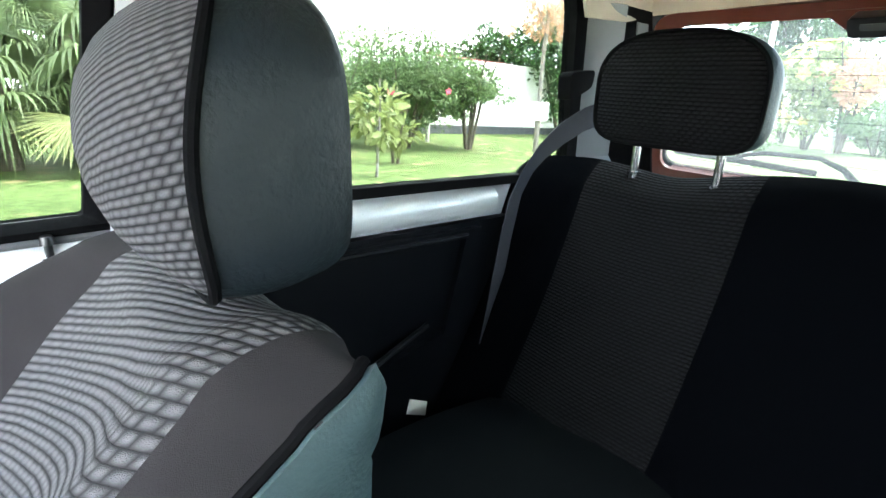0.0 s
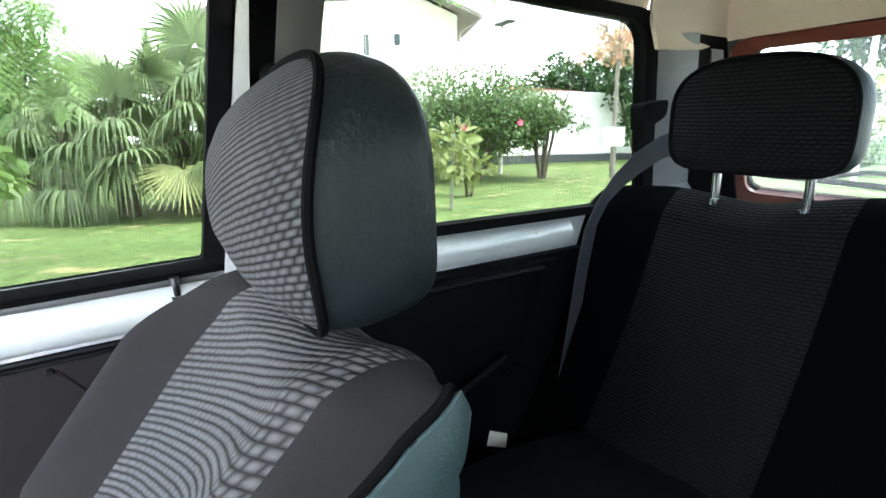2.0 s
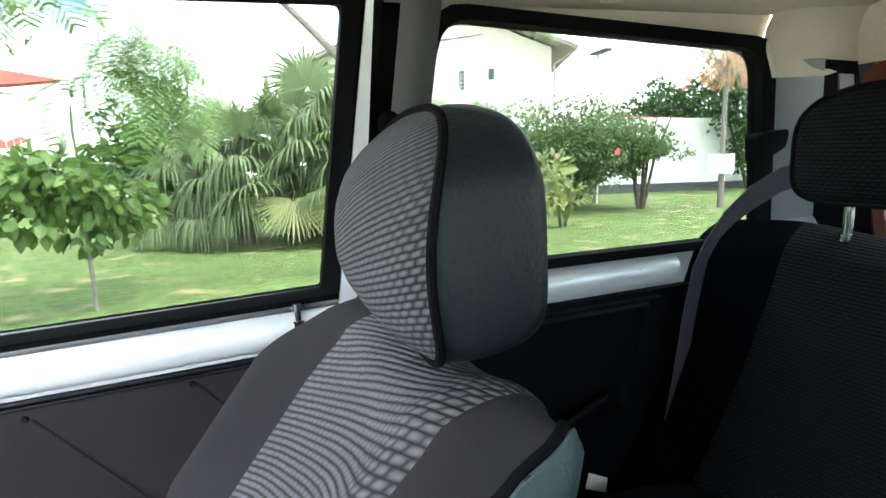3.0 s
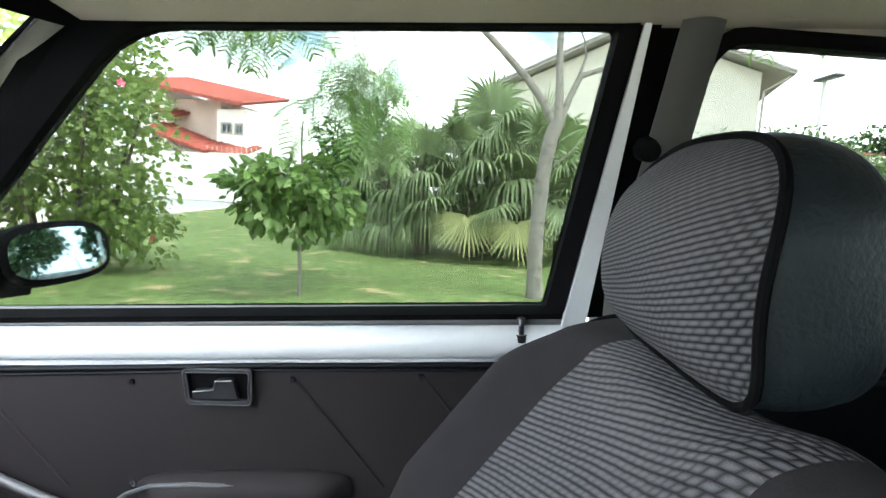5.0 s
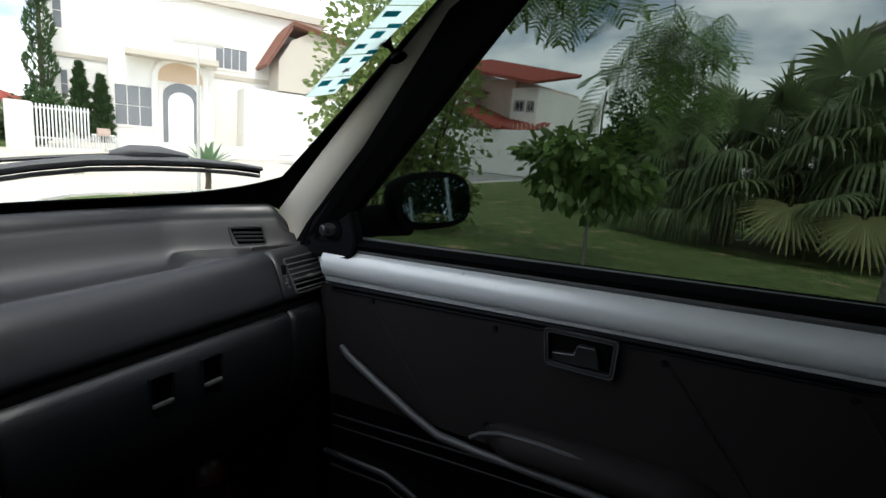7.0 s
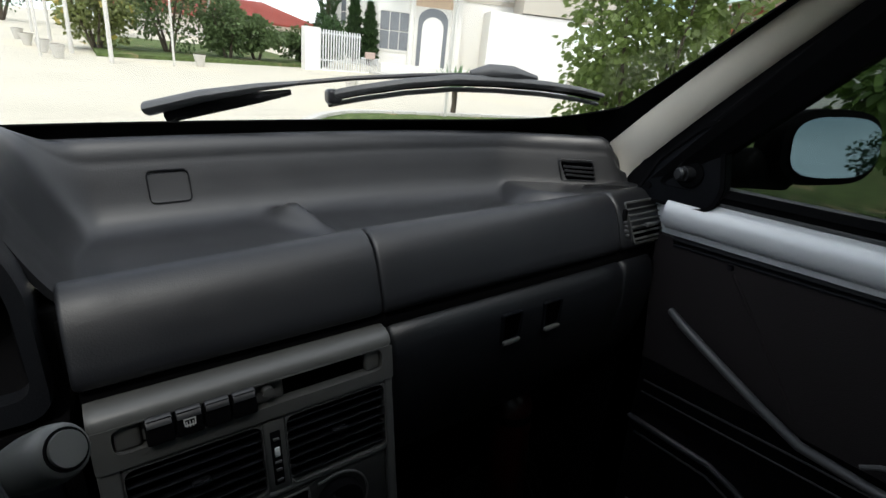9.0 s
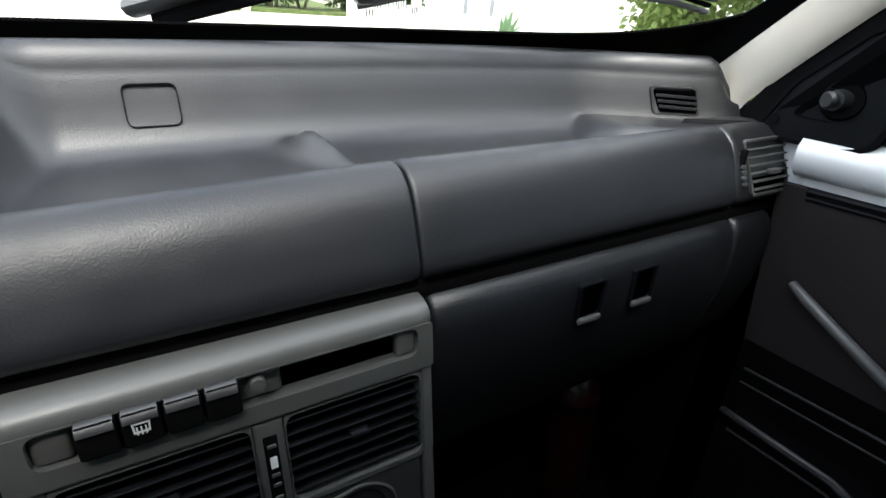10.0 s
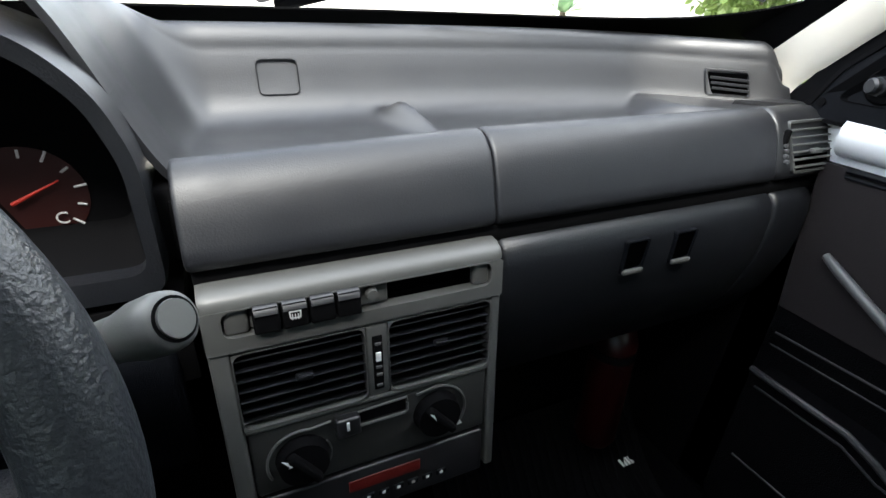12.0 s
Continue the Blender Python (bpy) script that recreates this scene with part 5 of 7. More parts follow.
for (x0, z0), turn, tip in ((LEFT_DIAL, 35, (-0.0165, 0.0160)), (RIGHT_DIAL, 40, (-0.0115, 0.0120))):
    bm = bmesh.new()
    disc(bm, C(x0, z0, 0.004), 0.0260, 0.014, CN, 36, 0.0235)
    rbox(bm, C(x0, z0, 0.013), (0.009, 0.012, 0.044), 0.003, 3, CR @ pose(0, 0, 0, 0, -turn, 0))
    knob = part("heater_knob", bm, M_BLACK, hp, "black round heater knob")
    bm = bmesh.new()
    prism(bm, [C(x0 + tip[0] + a, z0 + tip[1] + b, 0.0195) for a, b in ((-0.0040, 0.0050), (0.0010, 0.0020), (0.0030, -0.0050))], CN * 0.0006)
    part("knob_pointer", bm, M_WHITE, knob, "white pointer")
for x0, z0 in ((-0.0870, 0.7005), (0.0880, 0.6890)):
    bm = bmesh.new()
    prism(bm, [C(x0 + a, z0 + b, 0.0115) for a, b in ((-0.003, -0.002), (0.003, -0.001), (0.0, 0.004))], CN * 0.0006)
    part("dial_mark", bm, M_WHITE, hp, "small white arrow mark")
cbox("slider_slot", -0.038, 0.032, 0.7165, 0.7318, -0.0012, 0.004, M_BLACK, hp, 0.001)
cbox("slider_knob", -0.042, -0.018, 0.7120, 0.7335, 0.010, 0.012, M_GLOSSBLACK, hp, 0.003, "black slider knob")
cbox("slider_mark", -0.0325, -0.0295, 0.7205, 0.7305, 0.0108, 0.002, M_WHITE, hp, 0.0005)
# radio
rd = cbox("radio", -0.118, 0.124, 0.597, 0.657, 0.0, 0.02, M_GLOSSBLACK, con, 0.003, "black car radio with red display")
cbox("display", -0.034, 0.046, 0.630, 0.645, 0.001, 0.004, M_DISPLAY, rd, 0.001, "dim red radio display")
for k in range(6):
    cbox("radio_key", -0.020 + 0.017 * k, -0.008 + 0.017 * k, 0.613, 0.620, 0.002, 0.005, M_DASH_LOW, rd, 0.001)
    cbox("key_print", -0.016 + 0.017 * k, -0.0125 + 0.017 * k, 0.615, 0.6185, 0.0026, 0.001, M_PRINT, rd, 0.0)

# ---- instrument hood, dials, wheel and stalk ----
bin_ = thing("instrument_cluster", "hooded instrument cluster with dim red lit dials", "instruments")
BO = [(-0.158, 0.866), (-0.158, 0.985), (-0.175, 1.035), (-0.205, 1.068), (-0.26, 1.092), (-0.39, 1.098), (-0.52, 1.092), (-0.575, 1.068), (-0.605, 1.035), (-0.622, 0.985), (-0.622, 0.866)]
BI = [(-0.170, 0.889), (-0.171, 0.980), (-0.186, 1.026), (-0.214, 1.056), (-0.265, 1.078), (-0.39, 1.083), (-0.515, 1.078), (-0.566, 1.056), (-0.594, 1.026), (-0.609, 0.980), (-0.608, 0.889)]
bm = bmesh.new()
lo = round_loop([(x, 0.790, z) for x, z in BO], 0.022, 5)
li = round_loop([(x, 0.785, z) for x, z in BI], 0.017, 5)
lo2 = [p.lerp(q, 0.12) + Vector((0, -0.012, 0)) for p, q in zip(lo, li)]
deep = [Vector((-0.39 + (p.x + 0.39) * 0.93, 0.885, 0.985 + (p.z - 0.985) * 0.9)) for p in li]
n = len(lo)
loops = [[bm.verts.new(p + Vector((0, 0.09, 0))) for p in lo], [bm.verts.new(p) for p in lo], [bm.verts.new(p) for p in lo2], [bm.verts.new(p + Vector((0, -0.006, 0))) for p in li], [bm.verts.new(p + Vector((0, 0.012, 0))) for p in li], [bm.verts.new(p) for p in deep]]
for a, b in zip(loops[:5], loops[1:5]):
    for j in range(n):
        bm.faces.new((a[j], a[(j + 1) % n], b[(j + 1) % n], b[j]))
bmesh.ops.delete(bm, geom=loops[5], context="VERTS")
# darker plastic than the shell: the hood's shade is in the colour
part("hood", bm, M_GLOVE, bin_, "charcoal instrument hood, darkened for its shade", 50)
bm = bmesh.new()
ra, rb = [bm.verts.new(p + Vector((0, 0.012, 0))) for p in li], [bm.verts.new(p) for p in deep]
for j in range(n):
    bm.faces.new((ra[j], ra[(j + 1) % n], rb[(j + 1) % n], rb[j]))
part("hood_lining", bm, M_BLACK, bin_, "matt black hood lining", 50)
bm = bmesh.new()
prism(bm, [Vector((-0.39 + (p.x + 0.39) * 1.03, p.y, 0.985 + (p.z - 0.985) * 1.08)) for p in deep], (0, 0.01, 0))
part("dial_plate", bm, M_BLACK, bin_)
bm = bmesh.new()
rbox(bm, (-0.39, 0.86, 0.815), (0.48, 0.16, 0.09), 0.004)
part("cluster_base", bm, M_BLACK, bin_)
gx, gz = -0.262, 0.928
bm = bmesh.new()
arc = [(gx + 0.045 * math.cos(w), gz + 0.045 * math.sin(w)) for w in (math.radians(-55 + 165 * j / 24) for j in range(25))]
prism(bm, [(gx - 0.008, 0.884, gz - 0.035)] + [(x, 0.884, z) for x, z in arc] + [(gx - 0.03, 0.884, gz + 0.02)], (0, 0.002, 0))
gauge = part("temperature_gauge", bm, M_GAUGE, bin_, "dim red temperature gauge face")
for j in range(7):
    w = math.radians(-40 + 25 * j)
    bm = bmesh.new()
    r0, r1 = 0.036, 0.043 if j % 2 else 0.046
    tube(bm, [(gx + r0 * math.cos(w), 0.882, gz + r0 * math.sin(w)), (gx + r1 * math.cos(w), 0.882, gz + r1 * math.sin(w))], 0.0012, 5)
    part("dial_mark", bm, M_PRINT, gauge)
bm = bmesh.new()
tube(bm, [(gx - 0.012, 0.880, gz - 0.004), (gx + 0.026, 0.880, gz + 0.014)], [0.0018, 0.0007], 6)
part("needle", bm, M_NEEDLE, gauge, "red gauge needle")


def letters(name, text, size, m, material, parent, label=""):
    cu = bpy.data.curves.new(name, "FONT")
    cu.body, cu.size, cu.extrude = text, size, 0.0004
    cu.align_x, cu.align_y = "CENTER", "CENTER"
    tmp = bpy.data.objects.new(name, cu)
    me = bpy.data.meshes.new_from_object(tmp)
    bpy.data.objects.remove(tmp)
    me.transform(m)
    me.materials.clear()
    me.materials.append(material)
    ob = new(name, me)
    ob.parent = parent
    if label:
        ob["label"] = label
    return ob


letters("gauge_letter", "C", 0.016, pose(gx + 0.020, 0.881, gz - 0.022, 90, 0, 0), M_PRINT, gauge, "white letter C for cold")
bm = bmesh.new()
disc(bm, (-0.385, 0.882, 0.985), 0.062, 0.004, (0, -1, 0), 40)
part("speed_dial", bm, M_GAUGE, bin_)

wheel = thing("steering_wheel", "dark grained steering wheel rim", "steering wheel")
WC, WT = Vector((-0.352, 0.522, 0.942)), radians(-22)
wx, wu = Vector((1, 0, 0)), Vector((0, -math.sin(WT), math.cos(WT)))
wn_ = wx.cross(wu)
bm = bmesh.new()
tube(bm, [WC + (wx * math.cos(a) + wu * math.sin(a)) * 0.187 for a in (2 * math.pi * j / 120 for j in range(120))], 0.0190, 20, True, up=wn_)
part("rim", bm, M_WHEEL, wheel, "grained dark rim cover", 80)
bm = bmesh.new()
rbox(bm, WC + wn_ * -0.03, (0.17, 0.05, 0.15), 0.03, 4, Matrix((wx, -wn_, wu)).transposed().to_4x4())
part("hub_pad", bm, M_DASH_LOW, wheel)
for a in (0, 180, 250, 290):
    w = radians(a)
    bm = bmesh.new()
    tube(bm, [WC + (wx * math.cos(w) + wu * math.sin(w)) * 0.06 - wn_ * 0.03, WC + (wx * math.cos(w) + wu * math.sin(w)) * 0.185], 0.016, 8, flat=0.5)
    part("spoke", bm, M_DASH_LOW, wheel)
bm = bmesh.new()
tube(bm, [WC - wn_ * 0.05, WC - wn_ * 0.30], 0.045, 16)
part("column_shroud", bm, M_DASH_LOW, wheel, "dark steering column shroud")

stalk = thing("wiper_stalk", "grey plastic wiper stalk with round end cap", "stalk")
sa, sb = Vector((-0.255, 0.705, 0.868)), Vector((-0.140, 0.600, 0.956))
sd = (sb - sa).normalized()
bm = bmesh.new()
tube(bm, [sa, sa.lerp(sb, 0.35), sa.lerp(sb, 0.62), sb - sd * 0.018], [0.0110, 0.0120, 0.0128, 0.0132], 24)
for s in (-1, 1):
    # seam lines along the lever
    off = sd.cross(Vector((1, 0.6, 0))).normalized() * 0.0045 * s
    tube(bm, [sa.lerp(sb, 0.2) + off + Vector((0.004, -0.007, 0.004)), sa.lerp(sb, 0.86) + off + Vector((0.004, -0.008, 0.005))], 0.0012, 6)
part("lever", bm, M_STALK, stalk)
bm = bmesh.new()
tube(bm, [sb - sd * 0.034, sb - sd * 0.020, sb - sd * 0.005, sb + sd * 0.003, sb + sd * 0.006], [0.0136, 0.0158, 0.0162, 0.0150, 0.0120], 28)
part("end_sleeve", bm, M_STALK, stalk, "", 60)
bm = bmesh.new()
disc(bm, sb + sd * 0.0045, 0.0118, 0.004, sd, 28, 0.0118)
part("cap_groove", bm, M_BLACK, stalk)
bm = bmesh.new()
disc(bm, sb + sd * 0.006, 0.0106, 0.004, sd, 28, 0.0098)
part("end_cap", bm, M_STALK, stalk)


# ---- front passenger seat ----
seat = thing("front_seat", "front passenger seat in grey woven cloth with dark leatherette sides", "car seat", pose(-0.016, 0.010, 0.009))
SX = 0.360


def back_y(z):
    """Depth of the reclined backrest's middle at a height."""
    return -0.268 + 0.82 * (0.985 - z) - 0.36 * max(0.0, 0.80 - z)


ARC = [(-0.268, 0.985), (-0.277, 1.000), (-0.295, 1.010), (-0.318, 1.014), (-0.342, 1.011), (-0.361, 0.999), (-0.369, 0.979)]


def over_top(x, v):
    """Front face up to the top edge, then over it to the back; the bolster beside the door is fuller."""
    ax = abs(x)
    if v <= 0.85:
        z = 0.46 + 0.525 * v / 0.85
        y = back_y(z)
    else:
        y, z = along(ARC, (v - 0.85) / 0.15)
    if x > 0:
        swell = 0.062 * math.exp(-((ax - 0.172) / 0.052) ** 2) * (1 - smooth(0.77, 0.94, v))
        edge = max(0.0, (ax - 0.150) / 0.065) ** 2
        return y + swell - 0.030 * edge * (1 - smooth(0.9, 1, v)), z + 0.4 * swell - 0.006 * edge * smooth(0.6, 0.9, v)
    swell = 0.0508 * math.exp(-((ax - 0.1665) / 0.075) ** 2) * (1 - smooth(0.60, 0.925, v))
    shoulder = 0.0328 * math.exp(-((ax - 0.197) / 0.0888) ** 2) * smooth(0.70, 0.88, v)
    edge = max(0.0, (ax - 0.1364) / 0.0636) ** 2
    return y + swell - 0.0532 * edge * (1 - smooth(0.9, 1, v)), z + 0.4 * swell + shoulder - 0.0366 * edge * smooth(0.726, 0.9, v)


def back_half(v, sgn):
    return (0.219 if sgn > 0 else 0.2008) - 0.012 * smooth(0.88, 1.0, v)


SEAM = {-1: 0.168, 1: 0.108}
bm = bmesh.new()
sheet(bm, lambda u, v: ((lambda x: (SX + x, *over_top(x, v)))(-SEAM[-1] + (SEAM[-1] + SEAM[1]) * u)), 28, 80, -0.02)
weave = bm.loops.layers.uv.verify()
for f in bm.faces:
    for loop in f.loops:
        # the cloth is pulled askew over the frame
        w = loop.vert.co.x - SX
        loop[weave].uv = (w, loop[weave].uv[1] + 0.43 * w + (0.2 + 0.8 * smooth(0.86, 0.98, loop.vert.co.z)) * min(w, 0.0) ** 2)
part("woven_panel", bm, M_RIBBED, seat, "grey woven cloth centre panel", 70)
for sgn in (-1, 1):
    bm = bmesh.new()
    sheet(bm, lambda u, v: ((lambda x: (SX + x, over_top(x, v)[0] + 0.003 * math.sin(math.pi * u), over_top(x, v)[1]))(sgn * (SEAM[sgn] + (back_half(v, sgn) - SEAM[sgn]) * u))), 16, 80, -0.02 * sgn)
    part("bolster", bm, M_BOLSTER, seat, "plain dark grey cloth side bolster", 70)
    edge_pts = [(SX + sgn * (back_half(v, sgn) - 0.002), *over_top(sgn * back_half(v, sgn), v)) for v in (k / 60 for k in range(60))]
    bm = bmesh.new()
    tube(bm, [Vector(q) + Vector((0, 0.001, 0.002)) for q in edge_pts], 0.0042, 8)
    part("piping", bm, M_BLACK, seat, "black piping")
    def flank(u, v):
        y, z = over_top(sgn * back_half(v, sgn), v)
        back = min(-0.362 + 0.36 * max(0.0, 0.86 - z), y - 0.012)
        w = math.sin(math.pi * min(1, u * 1.25))
        return (SX + sgn * (back_half(v, sgn) + 0.003 * w - 0.012 * u * u), y + (back - y) * u, z - 0.055 * u * (1 - 0.6 * smooth(0.9, 1, v)))
    bm = bmesh.new()
    sheet(bm, flank, 12, 60, 0.006 * sgn)
    part("flank", bm, M_TEAL, seat, "teal-grey leatherette side", 70)
    bm = bmesh.new()
    sheet(bm, lambda u, v: Vector(flank(0.17 * u, 0.97 * v)) + Vector((sgn * 0.0022, 0, 0)), 3, 60, 0.002 * sgn)
    part("hem", bm, M_BOLSTER, seat, "dark cloth hem under the piping", 70)
bm = bmesh.new()
sheet(bm, lambda u, v: (SX + (2 * u - 1) * 0.183, -0.352 + 0.36 * max(0.0, 0.86 - (0.40 + 0.56 * v)), 0.40 + 0.56 * v), 12, 16, 0.02)
part("back_cover", bm, M_LEATHER, seat, "dark leatherette back cover")
bm = bmesh.new()
sheet(bm, lambda u, v: (SX + (2 * u - 1) * 0.235, 0.04 + 0.44 * v, 0.475 + 0.03 * math.sin(math.pi * min(1, v * 1.2)) - 0.05 * smooth(0.8, 1, v) + 0.015 * abs(2 * u - 1) ** 3), 16, 16, 0.10)
part("cushion", bm, M_BOLSTER, seat, "dark cloth seat cushion", 70)
bm = bmesh.new()
rbox(bm, (SX, 0.12, 0.315), (0.42, 0.60, 0.17), 0.02)
part("seat_base", bm, M_BLACK, seat)


def headrest(name_parent, c, w, h, depth, front_mat, side_mat, bulge, pipe=True, curl=0.0, skew=0.0, bow=0.22, full=2.6):
    """A headrest with a cloth face, piped edge and leatherette shell; c is the middle of its lower front edge, curl how far its top leans back."""
    def back(z):
        return curl * (max(0.0, z / h) ** 3 - bow * math.sin(math.pi * min(1.0, max(0.0, z / h))))

    def outline(a):
        # arch: straight lower corners, round top
        x, z = math.cos(a), math.sin(a)
        k = 2.7 if z > 0 else 5.5
        q = (abs(x) ** k + abs(z) ** k) ** (-1 / k)
        return x * q * w, z * q * h / 2 + h / 2
    N = 64
    bm = bmesh.new()
    uv = bm.loops.layers.uv.verify()
    rows = []
    for r in (0.0, 0.2, 0.4, 0.6, 0.75, 0.88, 0.96, 1.0):
        row = []
        for j in range(N):
            x, z = outline(2 * math.pi * j / N)
            x, z = x * r, h / 2 + (z - h / 2) * r
            y = bulge * (1 - r ** full)
            row.append((Vector((c[0] + x, c[1] + y - back(z), c[2] + z)), (x, z + skew * x * (0.25 + z / h))))
        rows.append(row)
    vs = [[bm.verts.new(p) for p, _ in row] if k else None for k, row in enumerate(rows)]
    mid = bm.verts.new(rows[0][0][0])
    for j in range(N):
        q = (j + 1) % N
        f = bm.faces.new((mid, vs[1][j], vs[1][q]))
        for loop, t in zip(f.loops, (rows[0][0][1], rows[1][j][1], rows[1][q][1])):
            loop[uv].uv = t
        for k in range(1, len(rows) - 1):
            f = bm.faces.new((vs[k][j], vs[k + 1][j], vs[k + 1][q], vs[k][q]))
            for loop, t in zip(f.loops, (rows[k][j][1], rows[k + 1][j][1], rows[k + 1][q][1], rows[k][q][1])):
                loop[uv].uv = t
    bm.normal_update()
    hr = part("headrest", bm, front_mat, name_parent, "woven cloth headrest face", 80)
    bm = bmesh.new()
    loops = []
    for k in range(9):
        f = k / 8
        s = 1.0 + 0.035 * math.sin(math.pi * min(1, f * 1.5)) - 0.40 * max(0, f - 0.66) ** 1.5
        loops.append([bm.verts.new((c[0] + outline(2 * math.pi * j / N)[0] * s, c[1] - depth * (1 - (1 - f) ** 1.15) - back(outline(2 * math.pi * j / N)[1]) * (1 - f), c[2] + h / 2 + (outline(2 * math.pi * j / N)[1] - h / 2) * s)) for j in range(N)])
    for a, b in zip(loops, loops[1:]):
        for j in range(N):
            bm.faces.new((a[j], a[(j + 1) % N], b[(j + 1) % N], b[j]))
    bm.faces.new(loops[-1])
    part("headrest_shell", bm, side_mat, hr, "dark leatherette headrest shell", 60)
    if pipe:
        bm = bmesh.new()
        tube(bm, [(c[0] + outline(2 * math.pi * j / N)[0] * 1.006, c[1] + 0.001 - back(outline(2 * math.pi * j / N)[1]), c[2] + h / 2 + (outline(2 * math.pi * j / N)[1] - h / 2) * 1.006) for j in range(N)], 0.004, 8, True)
        part("headrest_piping", bm, M_BLACK, hr, "black piping")
    return hr


headrest(seat, (SX, -0.311, 1.030), 0.128, 0.200, 0.088, M_WOVEN, M_LEATHER, 0.042, curl=0.030, skew=0.40, bow=0.38, full=3.4)


# ---- rear bench ----
bench = thing("rear_bench", "rear bench seat in dark cloth with woven centre panels", "car seat")


def bench_face(x, v):
    y = -0.865 - 0.245 * v - 0.02 * math.sin(math.pi * v)
    z = 0.50 + 0.530 * v
    if v > 0.9:
        w = (v - 0.9) / 0.1
        y, z = y - 0.035 * w, z + 0.012 * math.sin(w * math.pi * 0.7) - 0.016 * w
    z -= 0.022 * math.exp(-((x - 0.385) / 0.09) ** 2) * smooth(0.85, 1, v) * 0.5
    return y, z + 0.028 * v * (1 - smooth(0.10, 0.42, abs(x)))


for name, x0, x1, material, label in (("side_panel", 0.545, 0.690, M_BENCH, "plain dark cloth side panel"), ("woven_panel", 0.232, 0.545, M_WOVEN_DARK, "woven cloth panel darkened for cabin shade"), ("middle_panel", -0.232, 0.232, M_BENCH, "plain dark cloth middle panel"), ("woven_panel", -0.545, -0.232, M_WOVEN_DARK, ""), ("side_panel", -0.690, -0.545, M_BENCH, "")):
    bm = bmesh.new()

    def face_fn(u, v):
        x = x0 + (x1 - x0) * u
        lean = 1 - 0.10 * (1 - v) * (1 if name != "middle_panel" else -0.0)
        y, z = bench_face(x, v)
        end = smooth(0.655, 0.70, abs(x))
        return (x, y + 0.07 * smooth(0.56, 0.68, abs(x)) + 0.006 * math.sin(math.pi * u), z - 0.02 * end * smooth(0.8, 1, v))
    sheet(bm, face_fn, 16, 50, -0.05)
    part(name, bm, material, bench, label, 60)
bm = bmesh.new()
sheet(bm, lambda u, v: (-0.535 + 1.07 * u, -0.43 - 0.46 * v, 0.455 + 0.045 * math.sin(math.pi * (0.15 + 0.75 * v)) + 0.008 * math.sin(6 * math.pi * u) - 0.03 * abs(2 * u - 1) ** 12), 40, 20, 0.10)
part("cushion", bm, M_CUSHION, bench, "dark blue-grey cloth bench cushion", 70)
bm = bmesh.new()
rbox(bm, (0, -0.66, 0.33), (1.18, 0.42, 0.18), 0.02)
part("bench_base", bm, M_CARPET, bench)
headrest(bench, (0.383, -1.075, 1.073), 0.144, 0.184, 0.076, M_WOVEN_DARK, M_TEAL_SHADED, 0.022)
for x in (0.460, 0.304):
    bm = bmesh.new()
    tube(bm, [(x, -1.125, 0.99), (x, -1.125, 1.085)], 0.0075, 12)
    disc(bm, (x, -1.125, 1.008), 0.012, 0.012, (0, 0, 1), 16)
    part("headrest_post", bm, M_CHROME, bench, "chrome headrest post")

strap = thing("seat_belt", "grey seat belt webbing hanging from the rear pillar", "seat belt")
bm = bmesh.new()
BELT = [Vector(p) for p in ((0.556, -1.150, 1.118), (0.566, -1.095, 1.104), (0.574, -1.040, 1.078), (0.584, -0.998, 1.045), (0.596, -0.972, 1.005), (0.610, -0.958, 0.955), (0.622, -0.950, 0.86), (0.630, -0.935, 0.72), (0.632, -0.91, 0.58))]


def belt_fn(u, v):
    k = v * (len(BELT) - 1)
    i = min(int(k), len(BELT) - 2)
    p = BELT[i].lerp(BELT[i + 1], k - i)
    w = Vector((0.10, -0.25, -0.95)).lerp(Vector((0.25, -0.97, 0.0)), smooth(0.12, 0.6, v)).normalized()
    return p + w * (u - 0.5) * 0.048


sheet(bm, belt_fn, 4, 40, 0.0016)
part("webbing", bm, M_BELT, strap, "", 60)
bm = bmesh.new()
prism(bm, round_loop([(xs(z) - 0.050, y, z) for y, z in ((-1.046, 1.190), (-1.118, 1.198), (-1.128, 1.165), (-1.072, 1.136))], 0.012, 4), (0.03, 0, 0))
part("belt_slot", bm, M_BLACK, strap, "black belt slot cover")

# ---- small things in the cabin ----
paper = thing("paper_tag", "small folded white paper tag on the dark trim", "paper")
bm = bmesh.new()
prism(bm, [(0.653, y, z) for y, z in [(-0.735, 0.545), (-0.78, 0.52), (-0.776, 0.487), (-0.727, 0.512)]], (0.0015, 0, 0))
part("paper_sheet", bm, M_PAPER, paper)

ext = thing("fire_extinguisher", "small red fire extinguisher in the passenger footwell", "fire extinguisher")
bm = bmesh.new()
tube(bm, [(0.45, 0.84, 0.38), (0.45, 0.84, 0.395), (0.45, 0.845, 0.60), (0.45, 0.845, 0.622), (0.45, 0.845, 0.635)], [0.030, 0.037, 0.037, 0.030, 0.014], 24)
part("cylinder", bm, M_RED, ext, "red enamelled cylinder")
bm = bmesh.new()
tube(bm, [(0.45, 0.845, 0.575), (0.45, 0.845, 0.590)], 0.0385, 24)
part("strap", bm, M_BLACK, ext)
bm = bmesh.new()
rbox(bm, (0.45, 0.845, 0.646), (0.02, 0.06, 0.02), 0.004)
part("valve", bm, M_BLACK, ext)

mat_ = thing("floor_mat", "black ribbed rubber floor mat", "floor mat")
bm = bmesh.new()
rbox(bm, (0.36, 0.62, 0.243), (0.46, 0.50, 0.010), 0.004)
part("mat_base", bm, M_BLACK, mat_)
bm = bmesh.new()
